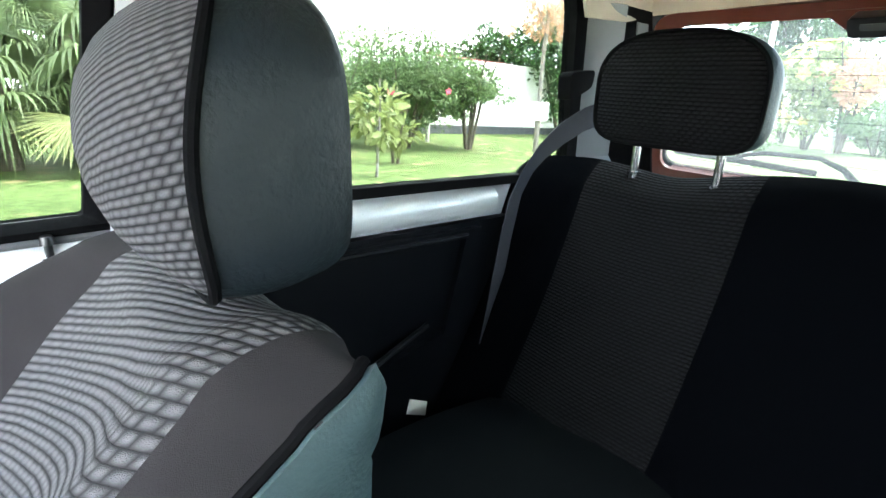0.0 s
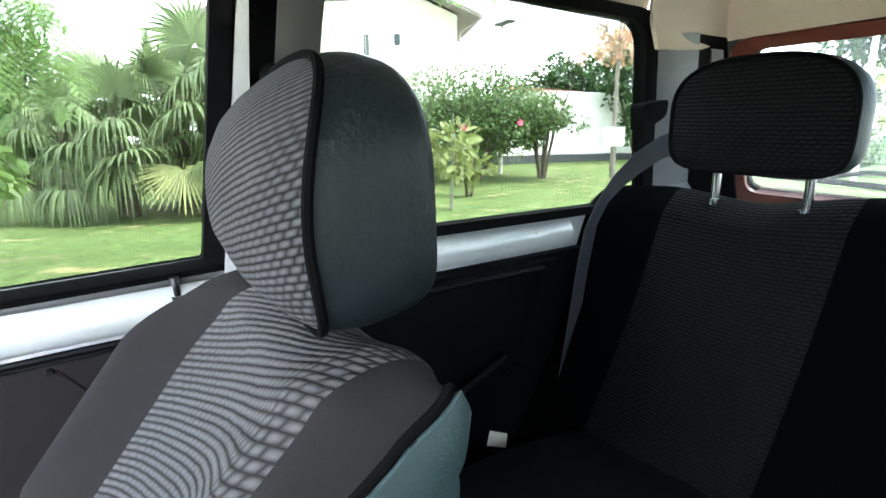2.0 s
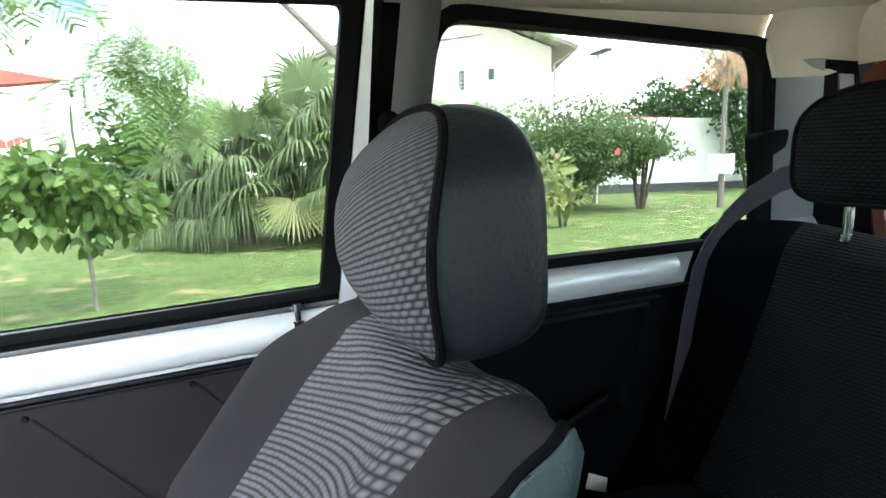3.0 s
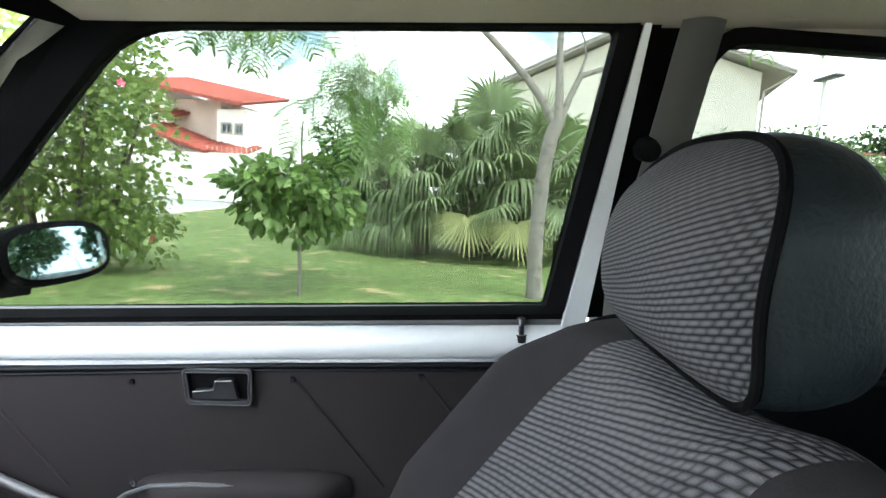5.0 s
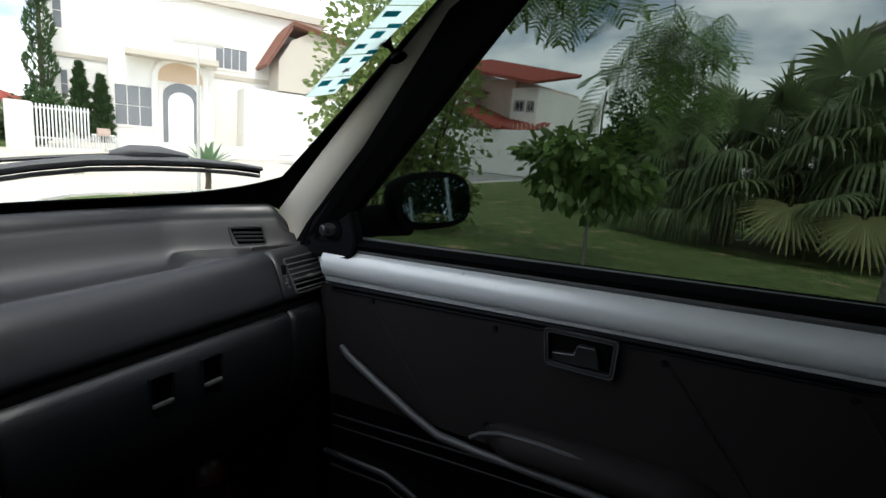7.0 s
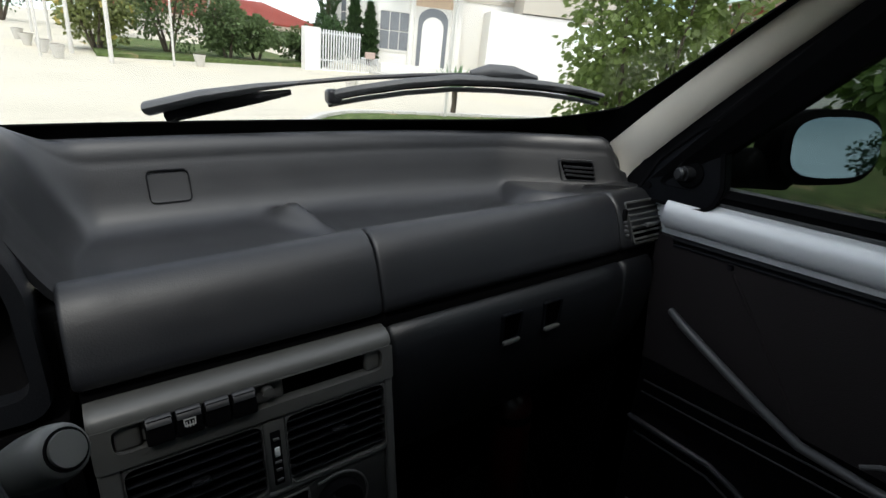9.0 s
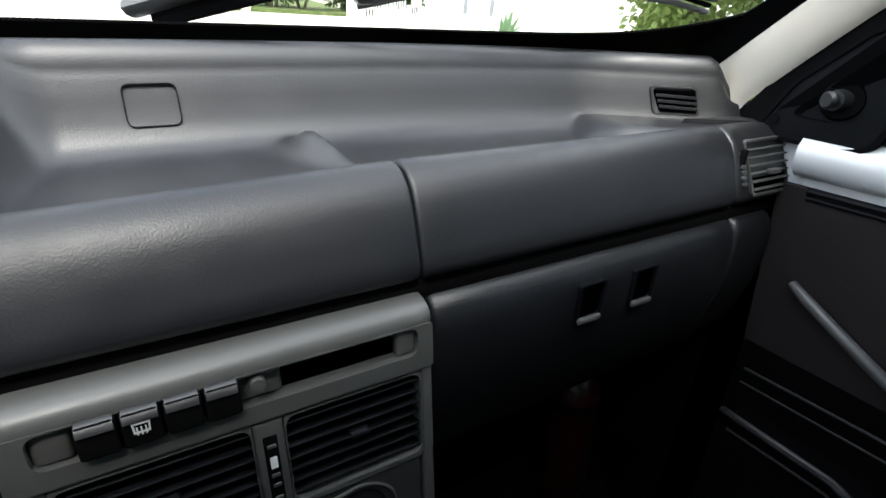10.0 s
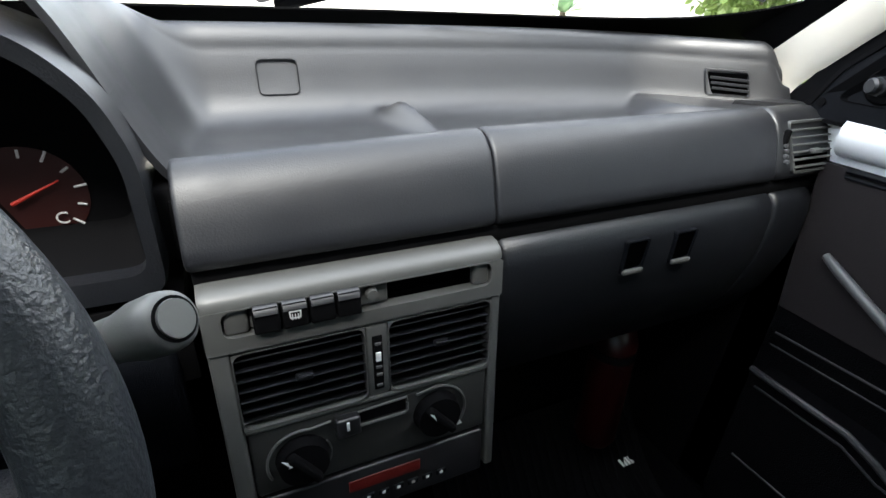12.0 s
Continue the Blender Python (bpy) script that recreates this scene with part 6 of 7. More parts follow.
sheet(bm, lambda u, v: (0.14 + 0.44 * u, 0.72 + 0.19 * v, 0.250 + 0.16 * v * v), 8, 8, 0.008)
part("toe_board", bm, M_BLACK, mat_)
for k in range(22):
    bm = bmesh.new()
    x = 0.16 + 0.019 * k
    tube(bm, [(x, 0.45, 0.2495), (x, 0.72, 0.2515), (x, 0.80, 0.281), (x, 0.90, 0.404)], 0.003, 6)
    part("rib", bm, M_BLACK, mat_)
bm = bmesh.new()
for k in range(4):
    rbox(bm, (0.528, 0.8155, 0.302), (0.0045, 0.016, 0.002), 0.0, 1, pose(0.0075 * (k - 1.5), 0, 0, 0, 0, 0))
part("makers_plate", bm, M_PAPER, mat_, "small pale bars on the mat")


# ---- outdoors: the plot slopes gently across the car's line ----
UP = Vector((0.037, -0.055, 1.0)).normalized()
OUT = Matrix.Translation((0, 0, 0.05)) @ Vector((0, 0, 1)).rotation_difference(UP).to_matrix().to_4x4()
rng = np.random.default_rng(7)


def rise(x, y):
    """Height of the ground over the sloping plane."""
    return 0.022 * max(0.0, min(math.hypot(x, y), 70.0) - 12.0)


def at(x, y, turn=0.0, z=0.0):
    return OUT @ pose(x, y, rise(x, y) + z, 0, 0, turn)


def mesh_part(name, verts, faces, material, parent, label="", flat=False):
    me = bpy.data.meshes.new(name)
    me.from_pydata(verts, [], faces)
    me.materials.append(material)
    if not flat:
        for p in me.polygons:
            p.use_smooth = True
    ob = new(name, me)
    ob.parent = parent
    if label:
        ob["label"] = label
    return ob


LEAF = np.array([(0, 0, 0), (0.36, 0.30, 0.10), (0.30, 0.70, 0.08), (0, 1.0, -0.06), (-0.30, 0.70, 0.08), (-0.36, 0.30, 0.10), (0, 0.5, 0.0)])
LEAF_FACES = [(0, 1, 2, 6), (6, 2, 3), (6, 3, 4), (0, 6, 4, 5)]


def leaves(points, out, size, droop=0.3, width=1.0, jitter=0.35):
    """Folded leaves at points, turned outwards; returns verts and faces."""
    n = len(points)
    d = out + rng.normal(0, 0.6, (n, 3)) + np.array([0, 0, -droop])
    d /= np.linalg.norm(d, axis=1)[:, None] + 1e-9
    nrm = rng.normal(0, 0.7, (n, 3)) + np.array([0, 0, 1.0])
    s = np.cross(d, nrm)
    s /= np.linalg.norm(s, axis=1)[:, None] + 1e-9
    w = np.cross(s, d)
    k = size * (1 + rng.uniform(-jitter, jitter, n))
    v = points[:, None, :] + k[:, None, None] * (LEAF[None, :, 0:1] * s[:, None, :] * width + LEAF[None, :, 1:2] * d[:, None, :] + LEAF[None, :, 2:3] * w[:, None, :])
    faces = [tuple(i * 7 + q for q in f) for i in range(n) for f in LEAF_FACES]
    return v.reshape(-1, 3).tolist(), faces


def blob(n, c, r, hollow=0.55):
    """Points in an ellipsoid shell, thinned inside."""
    p = rng.normal(0, 1, (n, 3))
    p /= np.linalg.norm(p, axis=1)[:, None]
    out = p.copy()
    rad = hollow + (1 - hollow) * rng.random(n) ** 0.6
    return np.array(c) + p * rad[:, None] * np.array(r), out


def crown_points(n, c, r, clumps, spread=0.75, clump=0.34):
    """An uneven crown made of many clumps."""
    pts, outs = [], []
    centres, _ = blob(clumps, (0, 0, 0), (spread, spread, spread), 0.25)
    for q in centres:
        k = clump * rng.uniform(0.65, 1.35)
        p, o = blob(n // clumps, q, (k, k, k), 0.35)
        pts.append(p)
        outs.append(o + q)
    p, o = np.vstack(pts), np.vstack(outs)
    return np.array(c) + p * np.array(r), o


def trunk(bm, pts, radii, seg=10):
    """A tapered, slightly crooked stem."""
    fine, rad = [], []
    pts = [Vector(p) for p in pts]
    for i in range(len(pts) - 1):
        for k in range(4):
            f = k / 4
            p = pts[i].lerp(pts[i + 1], f)
            q = noise.noise_vector(p * 1.7) * 0.02 * (1 if i or k else 0)
            fine.append(p + q)
            rad.append(radii[i] * (1 - f) + radii[i + 1] * f)
    tube(bm, fine + [pts[-1]], rad + [radii[-1]], seg)


def bush(name, label, x, y, r, h, n, size, material, base=0.0, clumps=24, stems=5, droop=0.3, flower=None, category="bush", bark=None, width=1.0, clump=0.34, slim=1.0):
    """Stems from the ground and an uneven crown of separate leaves."""
    t = thing(name, label, category, at(x, y))
    for k in range(stems):
        a = 2 * math.pi * k / stems + 0.4
        bm = bmesh.new()
        lean = r * 0.55 if stems > 1 else 0.0
        trunk(bm, [(0.05 * math.cos(a), 0.05 * math.sin(a), -0.05), (0.4 * lean * math.cos(a), 0.4 * lean * math.sin(a), base + h * 0.25), (lean * math.cos(a), lean * math.sin(a), base + h * 0.75)], [(0.03 + 0.008 * h) * slim, (0.02 + 0.005 * h) * slim, 0.008])
        part("stem" if stems > 1 else "trunk", bm, bark or M_BARK_DARK, t)
    p, o = crown_points(n, (0, 0, base + (h - base) * 0.5), (r, r, (h - base) * 0.5), clumps, clump=clump)
    p[:, 2] = np.maximum(p[:, 2], 0.04)
    v, f = leaves(p, o, size, droop, width)
    mesh_part("crown", v, f, material, t)
    if flower:
        count, fm, fs = flower
        q, fo = blob(count, (0, 0, base + (h - base) * 0.5), (r * 0.92, r * 0.92, (h - base) * 0.45), 0.92)
        for k in range(count):
            bm = bmesh.new()
            for j in range(5):
                w = 2 * math.pi * j / 5
                ax = Vector(fo[k]).normalized()
                e1 = ax.orthogonal().normalized()
                e2 = ax.cross(e1)
                dirn = e1 * math.cos(w) + e2 * math.sin(w)
                sidev = ax.cross(dirn)
                c0 = Vector(q[k])
                bm.faces.new([bm.verts.new(c0 + e) for e in (Vector((0, 0, 0)), dirn * fs * 0.6 + sidev * fs * 0.35 + ax * fs * 0.25, dirn * fs + ax * fs * 0.2, dirn * fs * 0.6 - sidev * fs * 0.35 + ax * fs * 0.25)])
            part("flower", bm, fm, t)
    return t


# ground, lawn, street
bm = bmesh.new()
ext_r = [0, 3, 6, 9, 12, 16, 20, 25, 30, 40, 55, 75, 120, 300, 900]
ringv = []
for r in ext_r[1:]:
    ringv.append([bm.verts.new((r * math.cos(2 * math.pi * j / 48), r * math.sin(2 * math.pi * j / 48), 0.022 * max(0, min(r, 70) - 12.0))) for j in range(48)])
c0 = bm.verts.new((0, 0, 0))
for j in range(48):
    bm.faces.new((c0, ringv[0][j], ringv[0][(j + 1) % 48]))
    for a, b in zip(ringv, ringv[1:]):
        bm.faces.new((a[j], b[j], b[(j + 1) % 48], a[(j + 1) % 48]))
ground = part("ground", bm, M_ROAD)
ground.matrix_basis = OUT
tagged(ground, "pale sunlit sandy street surface", "ground", kind="structure")


def kerb_y(x):
    """The lawn's edge along the side street."""
    return 8.4 - 0.05 * max(0, x - 5) - 3.2 * max(0.0, 1 - (x - 1.5) / 2.5) ** 2


def slab(name, xs_, ys_, inside, top, material, label, category):
    """A raised sheet of ground with a real edge, cut to a plan."""
    bm = bmesh.new()
    grid = {}
    for x in xs_:
        y0, y1 = inside(x)
        for k in range(ys_ + 1):
            y = y0 + (y1 - y0) * (k / ys_) ** 1.0
            grid[x, k] = bm.verts.new((x, y, rise(x, y) + top + 0.02 * noise.noise(Vector((x * 0.5, y * 0.5, 0)))))
    for a, b in zip(xs_, xs_[1:]):
        for k in range(ys_):
            bm.faces.new((grid[a, k], grid[b, k], grid[b, k + 1], grid[a, k + 1]))
    edge = bmesh.ops.extrude_edge_only(bm, edges=[e for e in bm.edges if e.is_boundary])
    for v in edge["geom"]:
        if isinstance(v, bmesh.types.BMVert):
            v.co.z -= 0.2
    ob = part(name, bm, material)
    ob.matrix_basis = OUT
    return tagged(ob, label, category, kind="structure")


lawn_x = [1.5 + 0.25 * k for k in range(12)] + [4.5 + 0.5 * k for k in range(20)] + [14.5 + 1.5 * k for k in range(20)] + [45 + 8 * k for k in range(5)]
slab("lawn", lawn_x, 70, lambda x: (-55.0, kerb_y(x)), 0.03, M_GRASS, "mown green lawn with dry brown patches", "lawn")
slab("far_lawn", [0.5 + 1.0 * k for k in range(8)], 12, lambda x: (17.2 + 0.25 * x, 27), 0.10, M_GRASS, "green verge across the street", "lawn")
slab("side_street", [13.5 + 1.5 * k for k in range(28)], 8, lambda x: (kerb_y(x) + 0.16, kerb_y(x) + 7.6 - 0.02 * x), 0.012, M_ASPHALT, "grey asphalt side street", "road")
slab("far_pavement", [9 + 1.5 * k for k in range(30)], 4, lambda x: (kerb_y(x) + 7.75 - 0.02 * x, kerb_y(x) + 10), 0.10, M_KERB, "pale concrete pavement", "pavement")
kerb = tagged(thing("kerb", "low pale concrete kerb along the lawn", "kerb", OUT), kind="structure")
for k in range(60):
    x0 = 1.5 + 0.5 * k
    a, b = Vector((x0, kerb_y(x0), 0)), Vector((x0 + 0.49, kerb_y(x0 + 0.49), 0))
    mid, d = (a + b) / 2, (b - a)
    bm = bmesh.new()
    rbox(bm, (mid.x, mid.y + 0.07, rise(mid.x, mid.y) + 0.02), (d.length, 0.14, 0.12), 0.02, 2, pose(0, 0, 0, 0, 0, math.degrees(math.atan2(d.y, d.x))))
    part("kerb_stone", bm, M_KERB, kerb)

# grass blades on the near lawn
n_bl = 34000
gx_, gy_ = 1.8 + rng.random(n_bl) ** 1.4 * 12, rng.uniform(-9.5, 8.0, n_bl)
keep = [i for i in range(n_bl) if gy_[i] < kerb_y(gx_[i]) - 0.1 and noise.noise(Vector((gx_[i] * 0.9, gy_[i] * 0.9, 3))) > -0.25]
gv, gf = [], []
for i in keep:
    x, y = gx_[i], gy_[i]
    z = rise(x, y) + 0.03
    for _ in range(2):
        a, hgt = rng.uniform(0, 6.28), rng.uniform(0.003, 0.010)
        w = 0.008
        b = len(gv)
        ox, oy = rng.normal(0, 0.03, 2)
        gv += [(x + ox - w * math.cos(a), y + oy - w * math.sin(a), z), (x + ox + w * math.cos(a), y + oy + w * math.sin(a), z), (x + ox + 0.045 * math.sin(a), y + oy - 0.045 * math.cos(a), z + hgt)]
        gf.append((b, b + 1, b + 2))
grass = thing("grass", "short green grass blades on the lawn", "grass", OUT, kind="stuff")
mesh_part("blades", gv, gf, M_BLADE, grass)

# ---- garden plants ----
bush("hibiscus_bush", "tall hibiscus bush with pink flowers on the lawn", 5.95, 4.36, 1.62, 4.2, 10500, 0.088, M_LEAF_HIBISCUS, -1.0, 110, 7, 0.35, (12, M_PINK, 0.052), clump=0.20)
bush("broadleaf_sapling", "young broad-leaved tree with thin trunk on the lawn", 4.92, 1.29, 0.76, 1.64, 1300, 0.118, M_LEAF, 0.58, 26, 1, 0.9, category="tree", bark=M_BARK, width=0.8, slim=0.5, clump=0.30)
bush("garden_sapling", "small sapling with large pale leaves on the lawn", 6.95, -4.5, 0.46, 1.50, 120, 0.24, M_LEAF_YOUNG, 0.45, 14, 1, 0.35, width=0.62, slim=0.7, category="tree", bark=M_BARK)
bush("garden_sapling", "low clump of large pale leaves beside a stump", 8.6, -5.9, 0.52, 1.15, 150, 0.22, M_LEAF_YOUNG, 0.35, 12, 2, 0.4, width=0.65, category="bush")
bush("hedge_bush", "dense green garden bush behind the palms", 12.8, 1.7, 1.7, 3.5, 9000, 0.095, M_LEAF_DARK, 0.1, 44, 5, clump=0.27)
bush("hedge_bush", "dense green garden bush beside the palms", 12.4, -4.2, 1.9, 3.0, 9000, 0.095, M_LEAF_DARK, 0.1, 44, 5, clump=0.28)
bush("hedge_bush", "green garden bush with small leaves", 12.6, -6.3, 2.2, 3.2, 10000, 0.085, M_LEAF_HEDGE, 0.05, 50, 6, clump=0.27)
bush("flowering_bush", "large loose bush with a few red flowers", 11.6, -8.2, 2.1, 3.2, 10000, 0.080, M_LEAF_HEDGE, 0.25, 60, 7, flower=(6, M_PINK, 0.10), clump=0.24)
bush("hedge_bush", "broad pale green bush before the white wall", 13.8, -9.2, 2.3, 3.0, 9000, 0.085, M_LEAF_HEDGE, 0.05, 50, 6, clump=0.27)
bush("flowering_bush", "spreading bush over bare crooked stems", 10.9, -9.9, 1.5, 2.6, 5200, 0.080, M_LEAF_HEDGE, 0.8, 40, 5, clump=0.24)
bush("hedge_bush", "dark tree crown behind the white wall", 14.6, -18.6, 3.1, 6.6, 9000, 0.15, M_LEAF_DARK, 0.3, 60, 3, category="tree", clump=0.26)
bush("hedge_bush", "dark leafy tree crown beyond the white wall", 18.5, -18.2, 2.4, 5.6, 5200, 0.17, M_LEAF_DARK, 1.2, 40, 3, category="tree", clump=0.28)
bush("hedge_bush", "green roadside bush seen through the rear window", 6.2, -16.5, 1.1, 1.5, 3000, 0.10, M_LEAF_HEDGE, 0.05, 28, 4, clump=0.27)
bush("flowering_bush", "roadside bush with yellow and orange blossom", 6.6, -23.5, 2.1, 4.2, 5200, 0.15, M_LEAF_YOUNG, 0.6, 40, 5, flower=(70, M_YELLOW, 0.26), clump=0.27)
bush("flowering_bush", "roadside bush with orange leaves", 5.3, -22.6, 1.3, 3.5, 1500, 0.16, M_ORANGE, 1.5, 24, 4, clump=0.27)
bush("hedge_bush", "low green roadside bush", 4.3, -23.0, 1.5, 2.0, 3000, 0.13, M_LEAF_HEDGE, 0.05, 30, 5, clump=0.27)
bush("roadside_tree", "tall leafy roadside tree", 8.6, -27, 3.6, 10.5, 8000, 0.26, M_LEAF_DARK, 2.6, 60, 3, category="tree", clump=0.24)
bush("roadside_tree", "tall leafy roadside tree", 3.0, -36, 4.5, 10.0, 7000, 0.30, M_LEAF_HEDGE, 2.5, 50, 3, category="tree", clump=0.26)


# forked tree with long bare limbs and feathery leaves
def frond(length, pairs=13, leaflets=17):
    """One feathery twice-divided leaf along +y, drooping."""
    v, f = [], []
    for i in range(pairs):
        t = (i + 1.5) / (pairs + 1)
        base = np.array([0, length * (t - 0.18 * t * t), -0.42 * length * t * t])
        pl = length * 0.36 * math.sin(math.pi * (0.18 + 0.72 * t))
        for s in (-1, 1):
            dirn = np.array([s * 0.82, 0.52, -0.16])
            for j in range(leaflets):
                q = base + dirn * pl * (j + 1) / leaflets + np.array([0, 0, -0.10 * pl * ((j + 1) / leaflets) ** 2])
                for s2 in (-1, 1):
                    e = np.array([-s * 0.35 * s2 + 0.15 * s, 0.9 * s2 * 0.8, -0.05]) * 0.031 * length
                    w = dirn * 0.0058 * length
                    b = len(v)
                    v += [tuple(q - w), tuple(q + e * 0.6 - w), tuple(q + e), tuple(q + w)]
                    f.append((b, b + 1, b + 2, b + 3))
    return np.array(v), f


FV, FF = frond(1.0)


def frond_spray(places, parent, name="foliage", material=None, label="feathery green leaf sprays"):
    vs, fs = [], []
    for p, yaw, pitch, size in places:
        m = np.array(pose(0, 0, 0, pitch, rng.uniform(-25, 25), yaw).to_3x3())
        b = len(vs) and sum(len(q) for q in vs)
        vs.append((FV * size) @ m.T + np.array(p))
        fs += [tuple(i + b for i in face) for face in FF]
    return mesh_part(name, np.vstack(vs).tolist(), fs, material or M_FEATHER, parent, label)


ft = thing("forked_tree", "mottled grey forked tree with long limbs and feathery leaf sprays", "tree", at(5.5, -1.235))
bm = bmesh.new()
trunk(bm, [(0, 0, -0.1), (-0.01, 0.01, 0.35), (-0.03, 0.03, 0.93), (-0.05, 0.0, 1.47), (-0.065, -0.055, 1.82), (-0.075, -0.115, 2.03)], [0.108, 0.086, 0.080, 0.077, 0.082, 0.076], 16)
for k in range(9):
    z = 0.22 + 0.17 * k + rng.uniform(-0.03, 0.03)
    r = 0.083 + 0.004 * rng.random()
    cx, cy = -0.032 * z, 0.02 * math.sin(2 * z)
    a0 = rng.uniform(0, 6.28)
    tube(bm, [(cx + r * math.cos(a0 + w), cy + r * math.sin(a0 + w), z + 0.012 * math.sin(2 * w)) for w in (0.25 * j for j in range(16))], [0.003 + 0.004 * math.sin(math.pi * j / 15) for j in range(16)], 6)
part("trunk", bm, M_BARK, ft, "ringed grey trunk")
limbs = (
    (0.050, [(-0.075, -0.09, 1.97), (-0.08, 0.06, 2.22), (-0.09, 0.255, 2.45), (-0.10, 0.54, 2.71), (-0.11, 0.823, 2.96), (-0.12, 1.25, 3.38), (-0.12, 1.7, 3.80), (-0.12, 2.05, 3.95)]),
    (0.056, [(-0.075, -0.115, 1.97), (-0.085, -0.11, 2.25), (-0.09, -0.098, 2.5), (-0.10, -0.075, 2.95), (-0.05, -0.10, 4.2), (0.05, -0.2, 5.0)]),
    (0.040, [(-0.08, -0.13, 2.0), (-0.08, -0.22, 2.27), (-0.09, -0.325, 2.5), (-0.09, -0.608, 2.61), (-0.10, -1.055, 2.82), (-0.10, -1.7, 3.05), (-0.08, -2.5, 3.5)]),
    (0.020, [(-0.09, -0.30, 2.46), (-0.09, -0.37, 2.7), (-0.09, -0.326, 2.88), (-0.09, -0.20, 3.1)]),
    (0.018, [(-0.09, -0.50, 2.57), (-0.05, -0.95, 2.66), (0, -1.5, 2.78)]),
    (0.012, [(-0.12, 1.95, 3.92), (-0.11, 2.20, 3.60), (-0.11, 2.17, 3.0), (-0.11, 2.10, 2.60)]),
    (0.026, [(-0.12, 1.7, 3.80), (0.0, 2.4, 4.3), (-0.2, 3.1, 4.1), (-0.2, 3.35, 3.45)]),
    (0.016, [(-0.05, -0.02, 1.45), (-0.04, -0.30, 1.70), (-0.02, -0.48, 1.98)]))
for r0, pts in limbs:
    bm = bmesh.new()
    k = len(pts)
    trunk(bm, pts, [r0 * (1 - 0.62 * i / (k - 1)) for i in range(k)], 10)
    part("limb", bm, M_BARK, ft)
sprays = []
for k in range(64):
    sprays.append(((-0.12 + rng.uniform(-0.3, 0.3), 2.04 + rng.uniform(-0.42, 0.42), 2.36 + rng.uniform(-0.38, 0.30)), rng.uniform(0, 360), rng.uniform(-70, 5), rng.uniform(0.50, 0.85)))
for k in range(38):
    sprays.append(((-0.2 + rng.uniform(-0.25, 0.25), 3.30 + rng.uniform(-0.45, 0.45), 3.18 + rng.uniform(-0.30, 0.30)), rng.uniform(0, 360), rng.uniform(-65, 0), rng.uniform(0.55, 0.90)))
for k in range(5):
    sprays.append(((-0.05, -0.20, 3.12), k * 72, rng.uniform(-20, 25), rng.uniform(0.3, 0.45)))
for k in range(7):
    sprays.append(((0.0, -0.50, 1.98), k * 51, rng.uniform(-25, 20), rng.uniform(0.45, 0.7)))
for k in range(8):
    sprays.append(((-0.08, -2.5 + rng.normal(0, 0.2), 3.5), k * 45, rng.uniform(-50, 5), rng.uniform(0.6, 0.9)))
frond_spray(sprays, ft)


ot = thing("orange_tree", "tall slim tree with drooping orange foliage", "tree", at(9.75, -11.5))
bm = bmesh.new()
trunk(bm, [(0, 0, -0.1), (0.03, 0.0, 1.6), (-0.02, 0.02, 3.2), (0.0, 0.0, 4.3)], [0.085, 0.065, 0.055, 0.03], 10)
part("trunk", bm, M_BARK, ot, "slim pale trunk")
for k in range(5):
    w = k * 1.26
    bm = bmesh.new()
    trunk(bm, [(0, 0, 3.2 + 0.15 * k), (0.45 * math.cos(w), 0.45 * math.sin(w), 3.9 + 0.1 * k), (1.0 * math.cos(w), 1.0 * math.sin(w), 4.15 + 0.12 * k)], [0.03, 0.02, 0.008], 6)
    part("limb", bm, M_BARK, ot)
orange = []
for k in range(80):
    w, q = k * 2.4, 0.25 + 0.85 * rng.random()
    orange.append(((q * math.cos(w), q * math.sin(w), 3.75 + rng.uniform(-0.25, 0.75)), rng.uniform(0, 360), rng.uniform(-85, -10), rng.uniform(0.40, 0.65)))
frond_spray(orange, ot, "foliage", M_ORANGE, "drooping orange leaf sprays")


# fan palms
def fan(blades=30, spread=200):
    """A flat pleated fan leaf of radius 1 and how far each place on it can hang."""
    v, f, hang = [], [], []
    for i in range(blades):
        a = math.radians(-spread / 2 + spread * i / (blades - 1))
        d = np.array([math.sin(a), math.cos(a), 0.0])
        s = np.array([math.cos(a), -math.sin(a), 0.0])
        r = (0.80 + 0.20 * math.cos(a * 0.8)) * (1 + 0.07 * math.sin(i * 5.1))
        b = len(v)
        w0 = math.radians(spread / blades) * 0.62
        for t, w in ((0.05, 0.12), (0.40, 0.46), (0.60, 0.36), (0.75, 0.26), (0.88, 0.16), (1.0, 0.02)):
            c = d * r * t
            lift = np.array([0, 0, 0.03 * w])
            v += [c - s * w0 * w, c + lift, c + s * w0 * w]
            hang += [max(0, t - 0.42) ** 1.3 * r * (1 + 0.25 * math.sin(i * 3.7))] * 3
        for k in range(5):
            o = b + 3 * k
            f += [(o, o + 3, o + 4, o + 1), (o + 1, o + 4, o + 5, o + 2)]
    return np.array(v), f, np.array(hang)


FAN_V, FAN_F, FAN_H = fan()


def place_fan(hub, az, tilt, twist, size, droop):
    """World places of a fan at its hub; the outer blades bend down and in."""
    m = np.array(Euler((0, 0, az - math.pi / 2)).to_matrix() @ Euler((math.radians(tilt), 0, 0)).to_matrix() @ Euler((0, math.radians(twist), 0)).to_matrix())
    flat = FAN_V * size
    bend = np.minimum(0.75, droop * FAN_H)[:, None]
    tv = (flat * (1 - 0.55 * bend)) @ m.T + np.array(hub)
    tv[:, 2] -= droop * FAN_H * size * 1.25
    tv[:, 2] = np.maximum(tv[:, 2], 0.03)
    return tv


